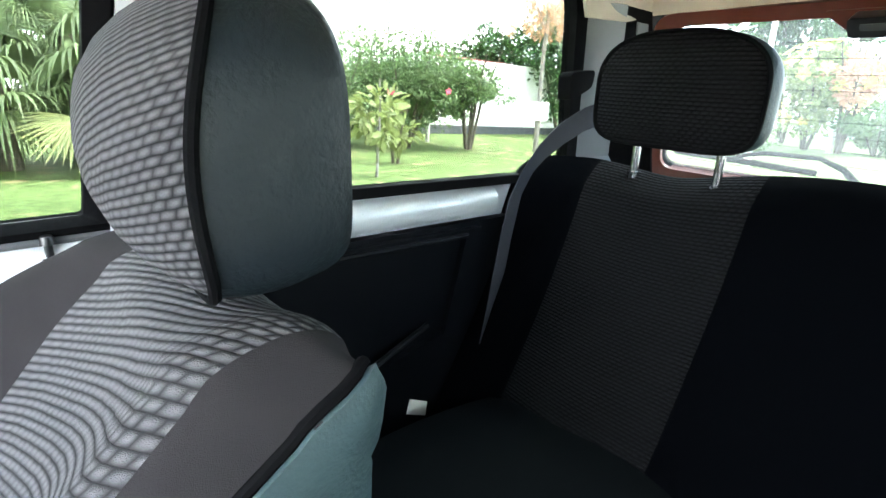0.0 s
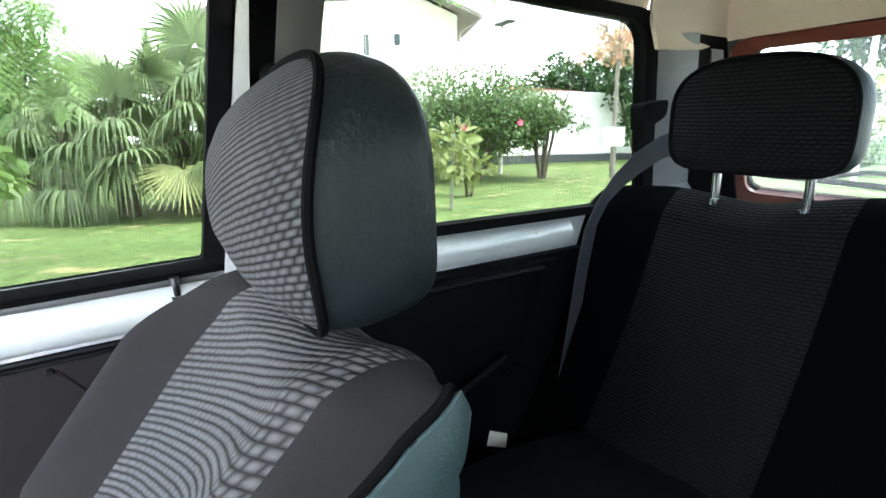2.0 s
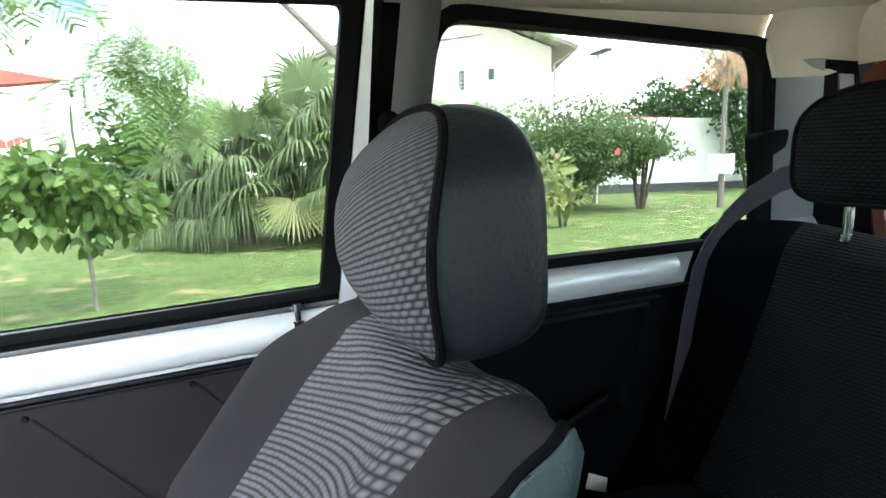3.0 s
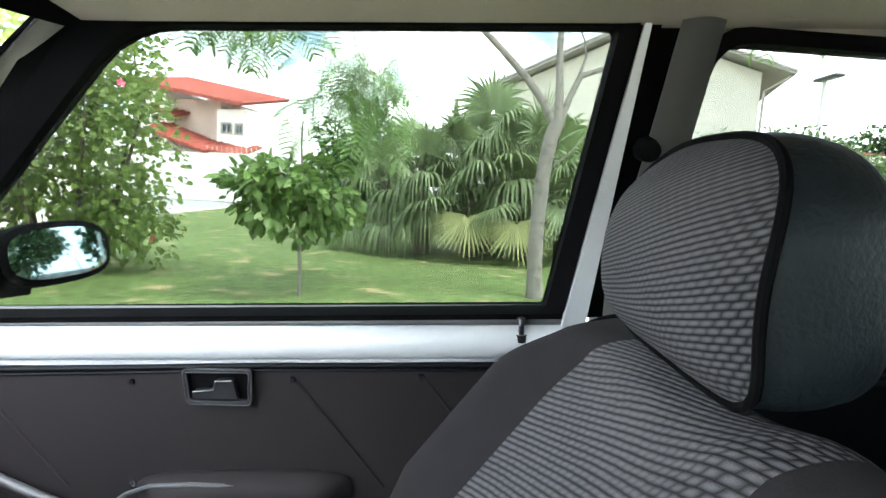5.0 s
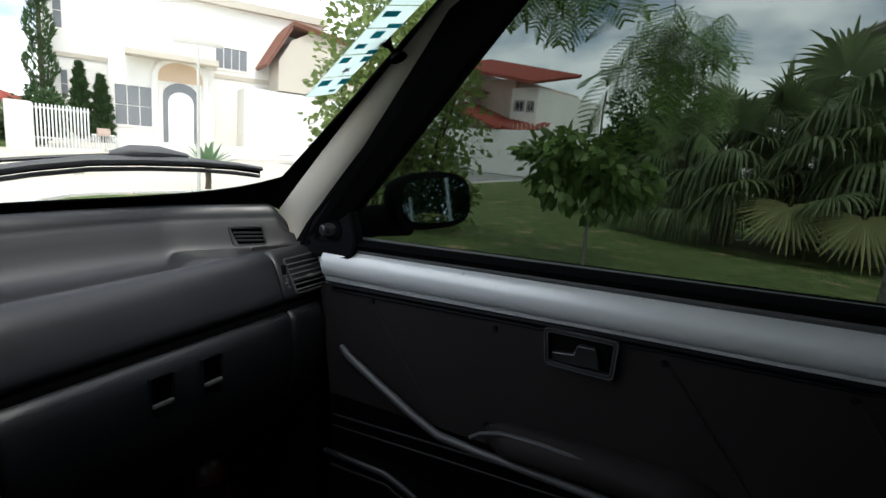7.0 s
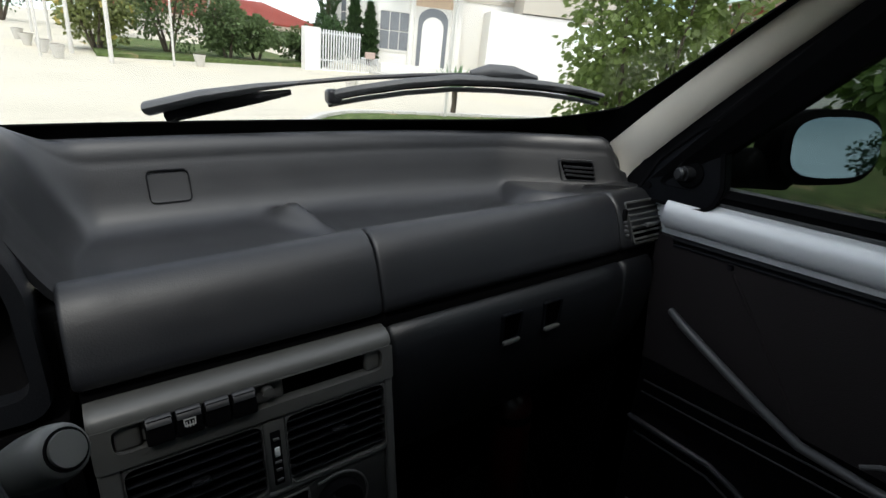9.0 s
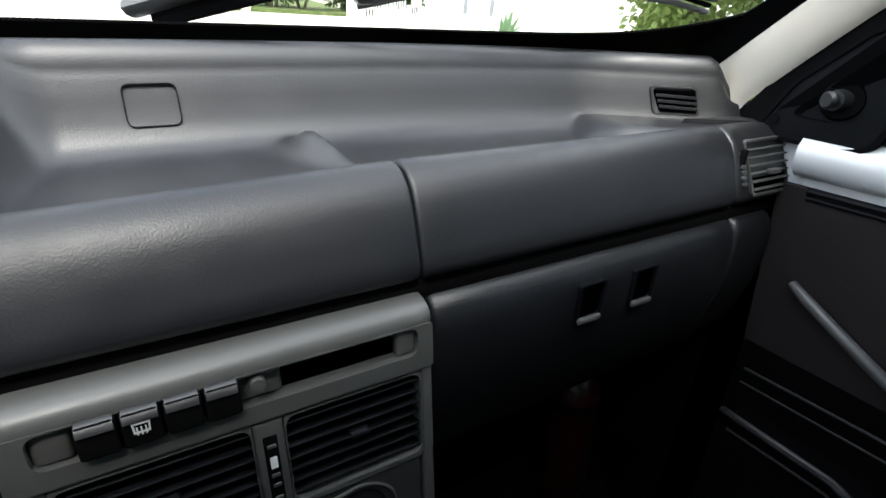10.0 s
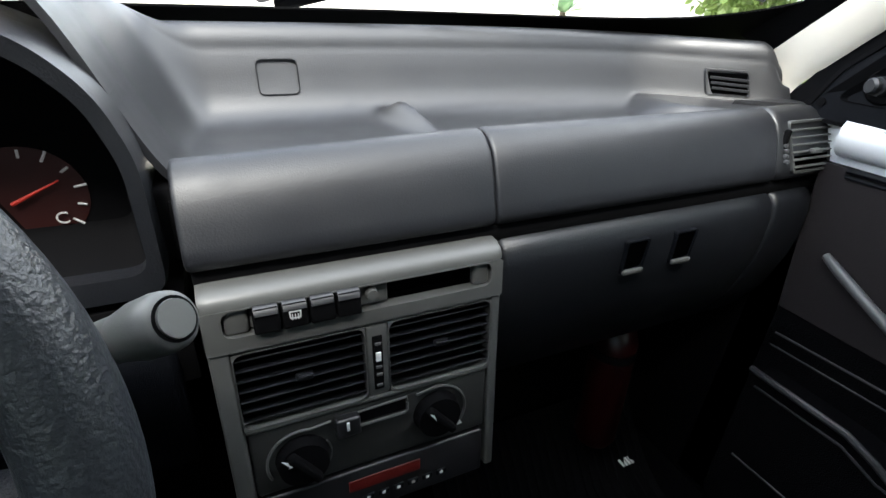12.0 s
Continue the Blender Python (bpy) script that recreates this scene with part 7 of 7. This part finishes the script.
def palm(x, y, height, count, size, skirts=()):
    t = thing("fan_palm", "bushy fan palm with pleated drooping leaves on the lawn", "palm", at(x, y), group="fan palms")
    bm = bmesh.new()
    trunk(bm, [(0, 0, -0.05), (0.03, 0.02, height * 0.3), (0, 0.03, height * 0.62)], [0.16, 0.13, 0.09], 10)
    part("trunk", bm, M_BARK_DARK, t, "fibrous dark palm trunk")
    vs, fs = [], []
    bm = bmesh.new()
    for k in range(count):
        f = k / count
        a = k * 2.4 + rng.uniform(-0.4, 0.4)
        z0 = height * (0.20 + 0.40 * f)
        up = 0.05 + 1.25 * f + rng.uniform(-0.15, 0.15)
        d = Vector((math.cos(a), math.sin(a), up)).normalized()
        reach = size * rng.uniform(0.65, 1.15) * (1.0 - 0.25 * f)
        hub = Vector((0, 0, z0)) + d * reach
        hub.z = max(hub.z, 0.35)
        tube(bm, [(0, 0, z0), Vector((0, 0, z0)).lerp(hub, 0.6) + Vector((0, 0, 0.06)), hub], [0.014, 0.010, 0.007], 5)
        tilt = 5 + 75 * f + rng.uniform(-18, 18)
        droop = rng.uniform(0.45, 1.5) * (1 - 0.55 * smooth(0.5, 0.95, f))
        b = sum(len(q) for q in vs)
        vs.append(place_fan(hub, a, tilt, rng.uniform(-30, 30), size * rng.uniform(0.65, 1.05), droop))
        fs += [tuple(i + b for i in face) for face in FAN_F]
    part("leaf_stalks", bm, M_LEAF_YOUNG, t)
    mesh_part("fans", np.vstack(vs).tolist(), fs, M_PALM, t, "green pleated fan leaves", True)
    for sx, sy, sz, az, material in skirts:
        bm = bmesh.new()
        tube(bm, [(0, 0, 0.9), Vector((sx, sy, sz)).lerp(Vector((0, 0, 0.9)), 0.4) + Vector((0, 0, 0.1)), (sx, sy, sz)], [0.014, 0.010, 0.007], 5)
        part("leaf_stalk", bm, M_PALM_YELLOW, t)
        mesh_part("old_fan", place_fan((sx, sy, sz), az, -52, 0, 0.78, 0.12).tolist(), FAN_F, material, t, "yellowing lower fan leaf", True)


for x, y, h, n_, s, skirts in (
        (9.3, 0.15, 2.7, 22, 0.95, ()),
        (9.2, -0.75, 3.3, 26, 1.05, ((-1.05, 0.13, 0.82, 3.1, M_PALM_YELLOW),)),
        (9.3, -1.75, 3.1, 26, 1.05, ((-1.20, 0.33, 0.76, 3.25, M_PALM_YELLOW), (-0.9, -0.45, 1.05, 3.6, M_PALM))),
        (9.6, -2.6, 2.4, 22, 0.92, ()),
        (10.2, -1.2, 3.3, 24, 1.0, ()),
        (10.0, 0.9, 2.2, 18, 0.85, ())):
    palm(x, y, h, n_, s, skirts)

# agave beside a thin white pole at the corner
ag = thing("agave", "spiky green agave on a short stem at the lawn corner", "plant", at(5.88, 8.50))
bm = bmesh.new()
tube(bm, [(0, 0, -0.05), (0.02, 0, 0.25), (0, 0, 0.5)], [0.06, 0.05, 0.06], 8)
part("stem", bm, M_BARK_DARK, ag)
av, af = [], []
for k in range(30):
    a, up = k * 2.4, 0.15 + 0.8 * (k / 30)
    d = np.array([math.cos(a) * (1 - up * 0.6), math.sin(a) * (1 - up * 0.6), up])
    d /= np.linalg.norm(d)
    s = np.array([-math.sin(a), math.cos(a), 0])
    b = len(av)
    for t, w in ((0, 0.035), (0.35, 0.055), (0.7, 0.035), (1.0, 0.004)):
        c = np.array([0, 0, 0.5]) + d * 0.52 * t
        av += [tuple(c - s * w), tuple(c - np.array([0, 0, 0.012])), tuple(c + s * w)]
    for q in range(3):
        o = b + 3 * q
        af += [(o, o + 3, o + 4, o + 1), (o + 1, o + 4, o + 5, o + 2)]
mesh_part("leaves", av, af, M_AGAVE, ag)


def pole(name, label, x, y, h, r, material, head=None, category="pole", group=""):
    t = thing(name, label, category, at(x, y), group)
    bm = bmesh.new()
    tube(bm, [(0, 0, -0.1), (0, 0, h * 0.5), (0, 0, h)], [r, r * 0.9, r * 0.7], 12)
    part("shaft", bm, material, t)
    if head == "lamp":
        bm = bmesh.new()
        rbox(bm, (-0.25, 0.1, h + 0.03), (0.75, 0.28, 0.09), 0.04, 3)
        part("lamp_head", bm, M_HANDLE, t, "flat grey street lamp head")
    elif head == "sign":
        bm = bmesh.new()
        disc(bm, (0, -0.04, h - 0.25), 0.25, 0.02, (0, -1, 0), 24)
        plate = part("sign_plate", bm, M_WHITE, t, "round white sign plate")
        bm = bmesh.new()
        tube(bm, [(0.22 * math.cos(w), -0.052, h - 0.25 + 0.22 * math.sin(w)) for w in (2 * math.pi * j / 24 for j in range(24))], 0.03, 6, True)
        part("red_band", bm, M_RED, plate, "red rim")
    elif head == "arm":
        bm = bmesh.new()
        rbox(bm, (0.0, 0.0, h + 0.07), (0.78, 0.02, 0.13), 0.006, 2, pose(0, 0, 0, 0, 0, -40))
        part("name_plate", bm, M_WHITETRUNK, t, "thin pale street plate")
    return t


pole("corner_pole", "thin white pole with a street plate at the lawn corner", 5.54, 8.27, 2.52, 0.030, M_WHITETRUNK, "arm")
pole("street_lamp", "tall pale street lamp post behind the bushes", 12.87, -9.91, 4.45, 0.07, M_WHITETRUNK, "lamp", "street lamp")
pole("white_post", "thick white post in the garden", 11.9, -4.9, 5.5, 0.13, M_WHITEWALL)
pole("roadside_pole", "tall white roadside pole", 5.18, -14.44, 7.5, 0.07, M_WHITETRUNK, group="roadside poles")
pole("roadside_pole", "slim white painted roadside pole", 5.66, -23.0, 4.9, 0.09, M_WHITETRUNK, group="roadside poles")
for x, y, h in ((0.72, 15.5, 4.6), (-0.03, 17.6, 4.6), (-0.52, 21.8, 4.8), (-1.1, 26.0, 4.8), (4.3, 22.0, 5.0)):
    pole("street_pole", "white painted pole along the pavement", x, y, h, 0.05, M_WHITETRUNK, group="street poles")
pole("sign_post", "round red and white traffic sign on a thin post", 2.13, 15.9, 2.6, 0.03, M_WHITETRUNK, "sign", "road sign")
pole("sign_post", "round red and white traffic sign on a thin post", -0.65, 16.0, 2.7, 0.03, M_WHITETRUNK, "sign", "road sign")

board = thing("notice_board", "blank white notice board fixed to a slim trunk", "sign", at(9.66, -11.40, -50))
bm = bmesh.new()
rbox(bm, (-0.10, 0.03, 1.17), (0.03, 0.58, 0.50), 0.01)
part("board", bm, M_WHITEWALL, board)


def planter(x, y):
    t = thing("concrete_planter", "pale conical concrete planter on the pavement", "planter", at(x, y), group="planters")
    bm = bmesh.new()
    tube(bm, [(0, 0, 0), (0, 0, 0.02), (0, 0, 0.28), (0, 0, 0.32)], [0.085, 0.09, 0.155, 0.165], 20)
    part("bowl", bm, M_KERB, t)
    bm = bmesh.new()
    disc(bm, (0, 0, 0.322), 0.145, 0.01, (0, 0, 1), 20)
    part("soil", bm, M_BARK_DARK, t)


for x, y in ((2.85, 16.4), (-0.31, 15.9), (-0.61, 17.2), (-1.0, 19.2), (-1.3, 21.5), (5.27, 11.8)):
    planter(x, y)

# shrubs across the street
for x, y, r, h, m, fl in ((0.6, 19.2, 1.2, 2.2, M_LEAF_YOUNG, (30, M_YELLOW, 0.12)), (2.6, 20.0, 1.7, 3.4, M_LEAF_HEDGE, None), (4.3, 19.4, 1.0, 2.0, M_LEAF_HEDGE, None), (5.3, 19.6, 1.2, 1.6, M_LEAF_HEDGE, None), (7.2, 20.2, 0.9, 1.3, M_LEAF_HEDGE, None), (8.1, 20.2, 1.0, 2.3, M_LEAF_DARK, None), (-2.5, 34, 3.0, 6.0, M_LEAF_DARK, None), (-5.5, 46, 4.0, 8.0, M_LEAF_DARK, None), (1.5, 30, 2.2, 4.0, M_LEAF_HEDGE, None)):
    bush("street_bush", "leafy bush on the verge across the street", x, y, r, h, 3400, 0.11, m, 0.05, 26, 4, flower=fl)
for x, y, h, r in ((9.9, 24.3, 9.5, 0.62), (10.9, 23.6, 3.0, 0.42), (11.5, 23.2, 2.6, 0.42)):
    cy = thing("cypress", "slim dark green cypress beside the white house", "tree", at(x, y))
    bm = bmesh.new()
    trunk(bm, [(0, 0, -0.1), (0, 0, h * 0.5), (0, 0, h * 0.95)], [0.12, 0.07, 0.02])
    part("trunk", bm, M_BARK_DARK, cy)
    tz = rng.random(4200)
    rr = r * (1 - tz ** 2.2) * (0.75 + 0.25 * np.sin(tz * 40 + rng.uniform(0, 6))) * rng.uniform(0.75, 1.0, 4200)
    aa = rng.uniform(0, 6.283, 4200)
    p = np.stack([rr * np.cos(aa), rr * np.sin(aa), 0.2 + tz * (h - 0.2)], 1)
    v, f = leaves(p, np.stack([np.cos(aa), np.sin(aa), np.full(4200, 1.4)], 1), 0.20, -0.5, 0.35)
    mesh_part("crown", v, f, M_LEAF_DARK, cy)


# ---- houses ----
def wall_box(name, x0, x1, y0, y1, z0, z1, material, parent, label=""):
    bm = bmesh.new()
    rbox(bm, ((x0 + x1) / 2, (y0 + y1) / 2, (z0 + z1) / 2), (x1 - x0, y1 - y0, z1 - z0), 0.01, 1)
    return part(name, bm, material, parent, label)


def house_window(parent, x0, x1, y, z0, z1, cols=2, rows=1, frame_mat=None, glass_mat=None):
    """A framed window standing in the wall face that looks to -y."""
    bm = bmesh.new()
    ring(bm, [(x0, y - 0.05, z1), (x1, y - 0.05, z1), (x1, y - 0.05, z0), (x0, y - 0.05, z0)], [(x0 + 0.07, y - 0.05, z1 - 0.07), (x1 - 0.07, y - 0.05, z1 - 0.07), (x1 - 0.07, y - 0.05, z0 + 0.07), (x0 + 0.07, y - 0.05, z0 + 0.07)], (0, 0.12, 0))
    w = part("window", bm, frame_mat or M_WHITEWALL, parent, "framed window")
    for c in range(cols):
        for r in range(rows):
            a, b = x0 + 0.07 + (x1 - x0 - 0.14) * c / cols, x0 + 0.07 + (x1 - x0 - 0.14) * (c + 1) / cols
            lo_, hi_ = z0 + 0.07 + (z1 - z0 - 0.14) * r / rows, z0 + 0.07 + (z1 - z0 - 0.14) * (r + 1) / rows
            bm = bmesh.new()
            rbox(bm, ((a + b) / 2, y - 0.015, (lo_ + hi_) / 2), (b - a - 0.04, 0.02, hi_ - lo_ - 0.04), 0.004, 1)
            part("pane", bm, glass_mat or M_DARKGLASS, w)
    return w


def roof_slope(parent, pts, thick, material, name="roof", label=""):
    """A tiled slope between four corners: eave a, b and ridge c, d, with raised tile rows."""
    a, b, c, d = [Vector(p) for p in pts]
    bm = bmesh.new()
    nn = (b - a).cross(d - a).normalized()
    if nn.z < 0:
        nn = -nn
    prism(bm, [a, b, c, d], nn * thick)
    r = part(name, bm, material, parent, label)
    bm = bmesh.new()
    n = max(4, int((b - a).length / 0.28))
    for k in range(n + 1):
        f = k / n
        p, q = a.lerp(b, f) + nn * thick, d.lerp(c, f) + nn * thick
        tube(bm, [p, p.lerp(q, 0.5), q], 0.06, 5)
    part("tile_rows", bm, material, r)
    return r


# white two-storey house across the street; local x along its front
va = -30.0
ha = thing("white_house", "large white two-storey house with arched porch", "house", at(9.66, 26.06, va))
wall_box("wall", 0.9, 12.6, 0.0, 9.0, 0, 6.6, M_WHITEWALL, ha, "white rendered wall")
wall_box("bay", 3.3, 7.3, -1.4, -0.01, 0, 4.5, M_WHITEWALL, ha, "white porch bay")
wall_box("parapet", 0.6, 12.8, -0.3, 9.2, 6.6, 6.95, M_CREAMWALL, ha)
wall_box("band", 0.85, 12.65, -0.06, -0.002, 3.35, 3.55, M_CREAMWALL, ha)
house_window(ha, 1.30, 1.75, 0.0, 4.4, 5.9, 1, 2, None, M_CURTAIN)
house_window(ha, 1.45, 1.85, 0.0, 1.6, 2.9, 1, 2, None, M_CURTAIN)
house_window(ha, 3.40, 4.90, -1.4, 0.7, 2.5, 3, 2, None, M_CURTAIN)
house_window(ha, 7.45, 9.00, 0.0, 3.75, 4.85, 4, 1, None, M_CURTAIN)
bm = bmesh.new()
arch = [(5.25, 0.05), (5.25, 2.2)] + [(5.95 - 0.7 * math.cos(math.pi * k / 10), 2.2 + 0.55 * math.sin(math.pi * k / 10)) for k in range(1, 10)] + [(6.65, 2.2), (6.65, 0.05)]
prism(bm, [(x, -1.46, z) for x, z in arch], (0, 0.05, 0))
dr = part("door", bm, M_CURTAIN, ha, "arched glazed front door")
bm = bmesh.new()
prism(bm, [(5.95 + (x - 5.95) * 0.72, -1.50, 0.05 + (z - 0.05) * 0.86) for x, z in arch], (0, 0.03, 0))
part("door_panel", bm, M_WHITEWALL, dr)
bm = bmesh.new()
outer = [(4.95, 0.0), (4.95, 3.0)] + [(5.95 - 1.0 * math.cos(math.pi * k / 10), 3.0 + 0.75 * math.sin(math.pi * k / 10)) for k in range(1, 10)] + [(6.95, 3.0), (6.95, 0.0)]
tube(bm, [(x, -1.45, z) for x, z in outer], 0.14, 8)
part("porch_arch", bm, M_WHITEWALL, ha, "white porch arch")
bm = bmesh.new()
prism(bm, [(5.0, -1.43, 2.78)] + [(x, -1.43, z) for x, z in outer[1:-1]] + [(6.9, -1.43, 2.78)], (0, 0.026, 0))
part("porch_recess", bm, M_PEACH, ha, "peach coloured arch over the door")
wall_box("porch_roof", 3.9, 7.4, -2.3, -0.02, 3.62, 3.86, M_CREAMWALL, ha, "cream porch roof slab")
bm = bmesh.new()
prism(bm, [(9.95, -2.3, 2.95), (14.5, -2.3, 2.95), (14.5, -2.3, 5.3), (11.4, -2.3, 5.75), (10.5, -2.3, 5.25), (9.95, -2.3, 4.3)], (0, 2.2, 0))
part("wing_wall", bm, M_CREAMWALL, ha, "pale rendered wing wall")
roof_slope(ha, [(9.45, -2.6, 3.95), (9.45, 1.5, 3.95), (10.5, 1.5, 5.75), (10.5, -2.6, 5.75)], 0.14, M_BROWNROOF, "gable_roof", "red-brown gabled roof")
roof_slope(ha, [(14.8, -2.6, 5.2), (14.8, 1.5, 5.2), (10.5, 1.5, 5.9), (10.5, -2.6, 5.9)], 0.14, M_BROWNROOF, "gable_roof")
wall_box("garage", 8.5, 12.6, -2.2, -0.01, 0, 2.9, M_WHITEWALL, ha, "white garage front")

FENCE = at(6.45, 18.15, 6, -0.16)
fence = thing("picket_fence", "white metal picket fence with solid end pillar", "fence", FENCE)
wall_box("pillar", 0.0, 0.55, -0.15, 0.15, 0, 1.55, M_WHITEWALL, fence)
wall_box("low_wall", 0.555, 3.1, -0.10, 0.10, 0, 0.22, M_WHITEWALL, fence)
for k in range(16):
    wall_box("picket", 0.62 + 0.105 * k, 0.665 + 0.105 * k, -0.02, 0.02, 0.21, 1.52, M_WHITE, fence)
for k in range(10):
    wall_box("picket", 2.33 + 0.08 * k, 2.36 + 0.08 * k, -0.02, 0.02, 0.21, 0.72, M_WHITE, fence)
wall_box("rail", 0.56, 2.30, 0.021, 0.05, 0.50, 0.55, M_WHITE, fence)
wall_box("rail", 0.56, 2.30, 0.021, 0.05, 1.38, 1.43, M_WHITE, fence)
wall_box("rail", 2.31, 3.1, 0.021, 0.05, 0.68, 0.73, M_WHITE, fence)
gw = thing("garden_wall", "low white rendered garden wall before the house", "wall", FENCE, kind="structure")
wall_box("wall_run", 3.15, 14.0, -0.1, 0.1, 0, 0.60, M_WHITEWALL, gw)
mb = thing("mailbox", "small brown box on the white fence", "mailbox", FENCE)
wall_box("box", 2.45, 2.85, -0.12, -0.021, 0.70, 0.93, M_PINKSTONE, mb)

# red-roofed low house further left
hd = thing("red_roof_house", "low house with broad red tiled hip roof", "house", at(7.4, 38, -14, -1.3))
wall_box("wall", -5.0, 6.5, 0, 8, 0, 2.6, M_WHITEWALL, hd, "white rendered wall")
roof_slope(hd, [(-5.8, -0.8, 2.5), (7.3, -0.8, 2.5), (3.5, 4, 3.9), (-2.0, 4, 3.9)], 0.1, M_TILE, "roof", "red clay tiled hip roof")
roof_slope(hd, [(7.3, -0.8, 2.5), (7.3, 8.8, 2.5), (3.5, 4.0, 3.9), (3.5, 4.0, 3.9001)], 0.1, M_TILE)
house_window(hd, 1.0, 2.6, 0.0, 0.9, 2.2, 3, 1, M_KERB)
house_window(hd, 4.0, 5.0, 0.0, 0.9, 2.2, 2, 1, M_KERB)

# red-roofed two-storey house along the side street; it looks to the camera's side
hb = thing("stone_house", "two-storey house with red tiled roofs and pinkish stone cladding", "house", at(25.1, 14.3, -104, -1.0))
wall_box("wall", -1.0, 1.35, 0.0, 7, 0, 6.15, M_WHITEWALL, hb, "white rendered wall")
wall_box("stone_wall", 1.36, 3.9, 0.6, 7, 0, 5.75, M_PINKSTONE, hb, "pinkish stone cladding")
wall_box("white_wing", 3.91, 5.5, 0.3, 7, 0, 5.25, M_WHITEWALL, hb)
# no opening is cut; a darker slab paints the porch's shade
wall_box("porch_shade", 1.8, 3.8, 0.45, 0.598, 0.1, 3.0, M_GREYTILE, hb, "dark panel painting the porch's shade")
house_window(hb, 4.15, 4.75, 0.3, 4.1, 4.65, 2, 1, M_GREYTILE)
house_window(hb, 4.9, 5.35, 0.3, 4.05, 4.6, 2, 1, M_GREYTILE)
house_window(hb, 0.55, 1.0, 0.0, 3.6, 4.9, 1, 1, M_GREYTILE)
roof_slope(hb, [(-0.2, -0.7, 6.3), (5.8, -0.6, 5.25), (5.8, 3.6, 6.2), (-0.2, 3.6, 7.3)], 0.14, M_TILE, "roof", "red clay tiled roof")
roof_slope(hb, [(1.2, -1.2, 4.0), (4.4, -1.2, 3.05), (4.4, 0.28, 3.45), (1.2, 0.28, 4.5)], 0.12, M_TILE, "canopy_roof", "red tiled porch roof")
roof_slope(hb, [(0.9, -0.5, 5.0), (2.2, -0.5, 4.7), (2.2, 0.55, 5.0), (0.9, 0.55, 5.3)], 0.10, M_TILE, "canopy_roof")
roof_slope(hb, [(4.2, -1.0, 3.2), (5.9, -1.0, 2.9), (5.9, 1.0, 3.5), (4.2, 1.0, 3.8)], 0.10, M_TILE, "canopy_roof")
bw = thing("boundary_wall", "white rendered boundary wall along the street", "wall", at(23.6, 12.6, -104), kind="structure")
wall_box("wall_run", -6, 9, 0, 0.18, 0, 2.15, M_WHITEWALL, bw)
for k in range(60):
    wall_box("spike", -5.9 + 0.25 * k, -5.88 + 0.25 * k, 0.07, 0.11, 2.15, 2.45, M_KERB, bw)

# cream gabled house behind the palms; local x along its gable front
fa = math.degrees(math.atan2(-11.9 + 3.2, 18.6 - 21.9))
hc = thing("cream_house", "large cream house with broad gable and brown roof edge", "house", at(21.9, -3.2, fa))
bm = bmesh.new()
prism(bm, [(0, 0, 0), (9.3, 0, 0), (9.3, 0, 6.0), (4.9, 0, 7.75), (0, 0, 5.75)], (0, 9, 0))
part("wall", bm, M_CREAMWALL, hc, "cream rendered gable wall")
roof_slope(hc, [(-0.9, -0.7, 5.45), (-0.9, 9.5, 5.45), (4.9, 9.5, 7.85), (4.9, -0.7, 7.85)], 0.12, M_GREYTILE, "roof", "grey-brown roof")
roof_slope(hc, [(10.2, 9.5, 5.75), (10.2, -0.7, 5.75), (4.9, -0.7, 7.85), (4.9, 9.5, 7.85)], 0.12, M_GREYTILE)
house_window(hc, 5.0, 5.75, 0.0, 4.3, 5.25, 4, 5, M_KERB)
house_window(hc, 6.6, 7.0, 0.0, 4.7, 5.3, 1, 1, M_KERB)
bm = bmesh.new()
tube(bm, [(10.1, -0.55, 5.7), (9.4, -0.12, 5.3), (9.38, -0.12, 0.1)], 0.05, 8)
part("drainpipe", bm, M_GREYTILE, hc, "grey drainpipe")

gl = thing("garden_boundary_wall", "long white garden wall with dark base", "wall", at(17.2, -4.0, -97), kind="structure")
wall_box("wall_run", 0, 26, 0, 0.2, 0.45, 3.0, M_WHITEWALL, gl)
wall_box("wall_base", 0, 26, -0.03, 0.2, -0.3, 0.447, M_WALLBASE, gl, "dark painted wall base")
tr = thing("shed_roof", "low red-edged roof behind the garden wall", "roof", at(17.5, -15.9, -97))
roof_slope(tr, [(-1.5, 0.0, 2.92), (2.0, 0.0, 2.92), (2.0, 2.2, 3.25), (-1.5, 2.2, 3.25)], 0.12, M_TILE, "roof_sheet")
wall_box("shed_wall", -1.3, 2.3, 0.6, 2.0, 0, 2.95, M_WHITEWALL, tr)
hr_ = thing("roadside_house", "grey roofed house far behind the car", "house", at(6.5, -36, 170))
wall_box("wall", -4, 4, 0, 6, 0, 3, M_WHITEWALL, hr_)
roof_slope(hr_, [(-4.6, -0.6, 2.9), (4.6, -0.6, 2.9), (2, 3, 5), (-2, 3, 5)], 0.12, M_GREYTILE)
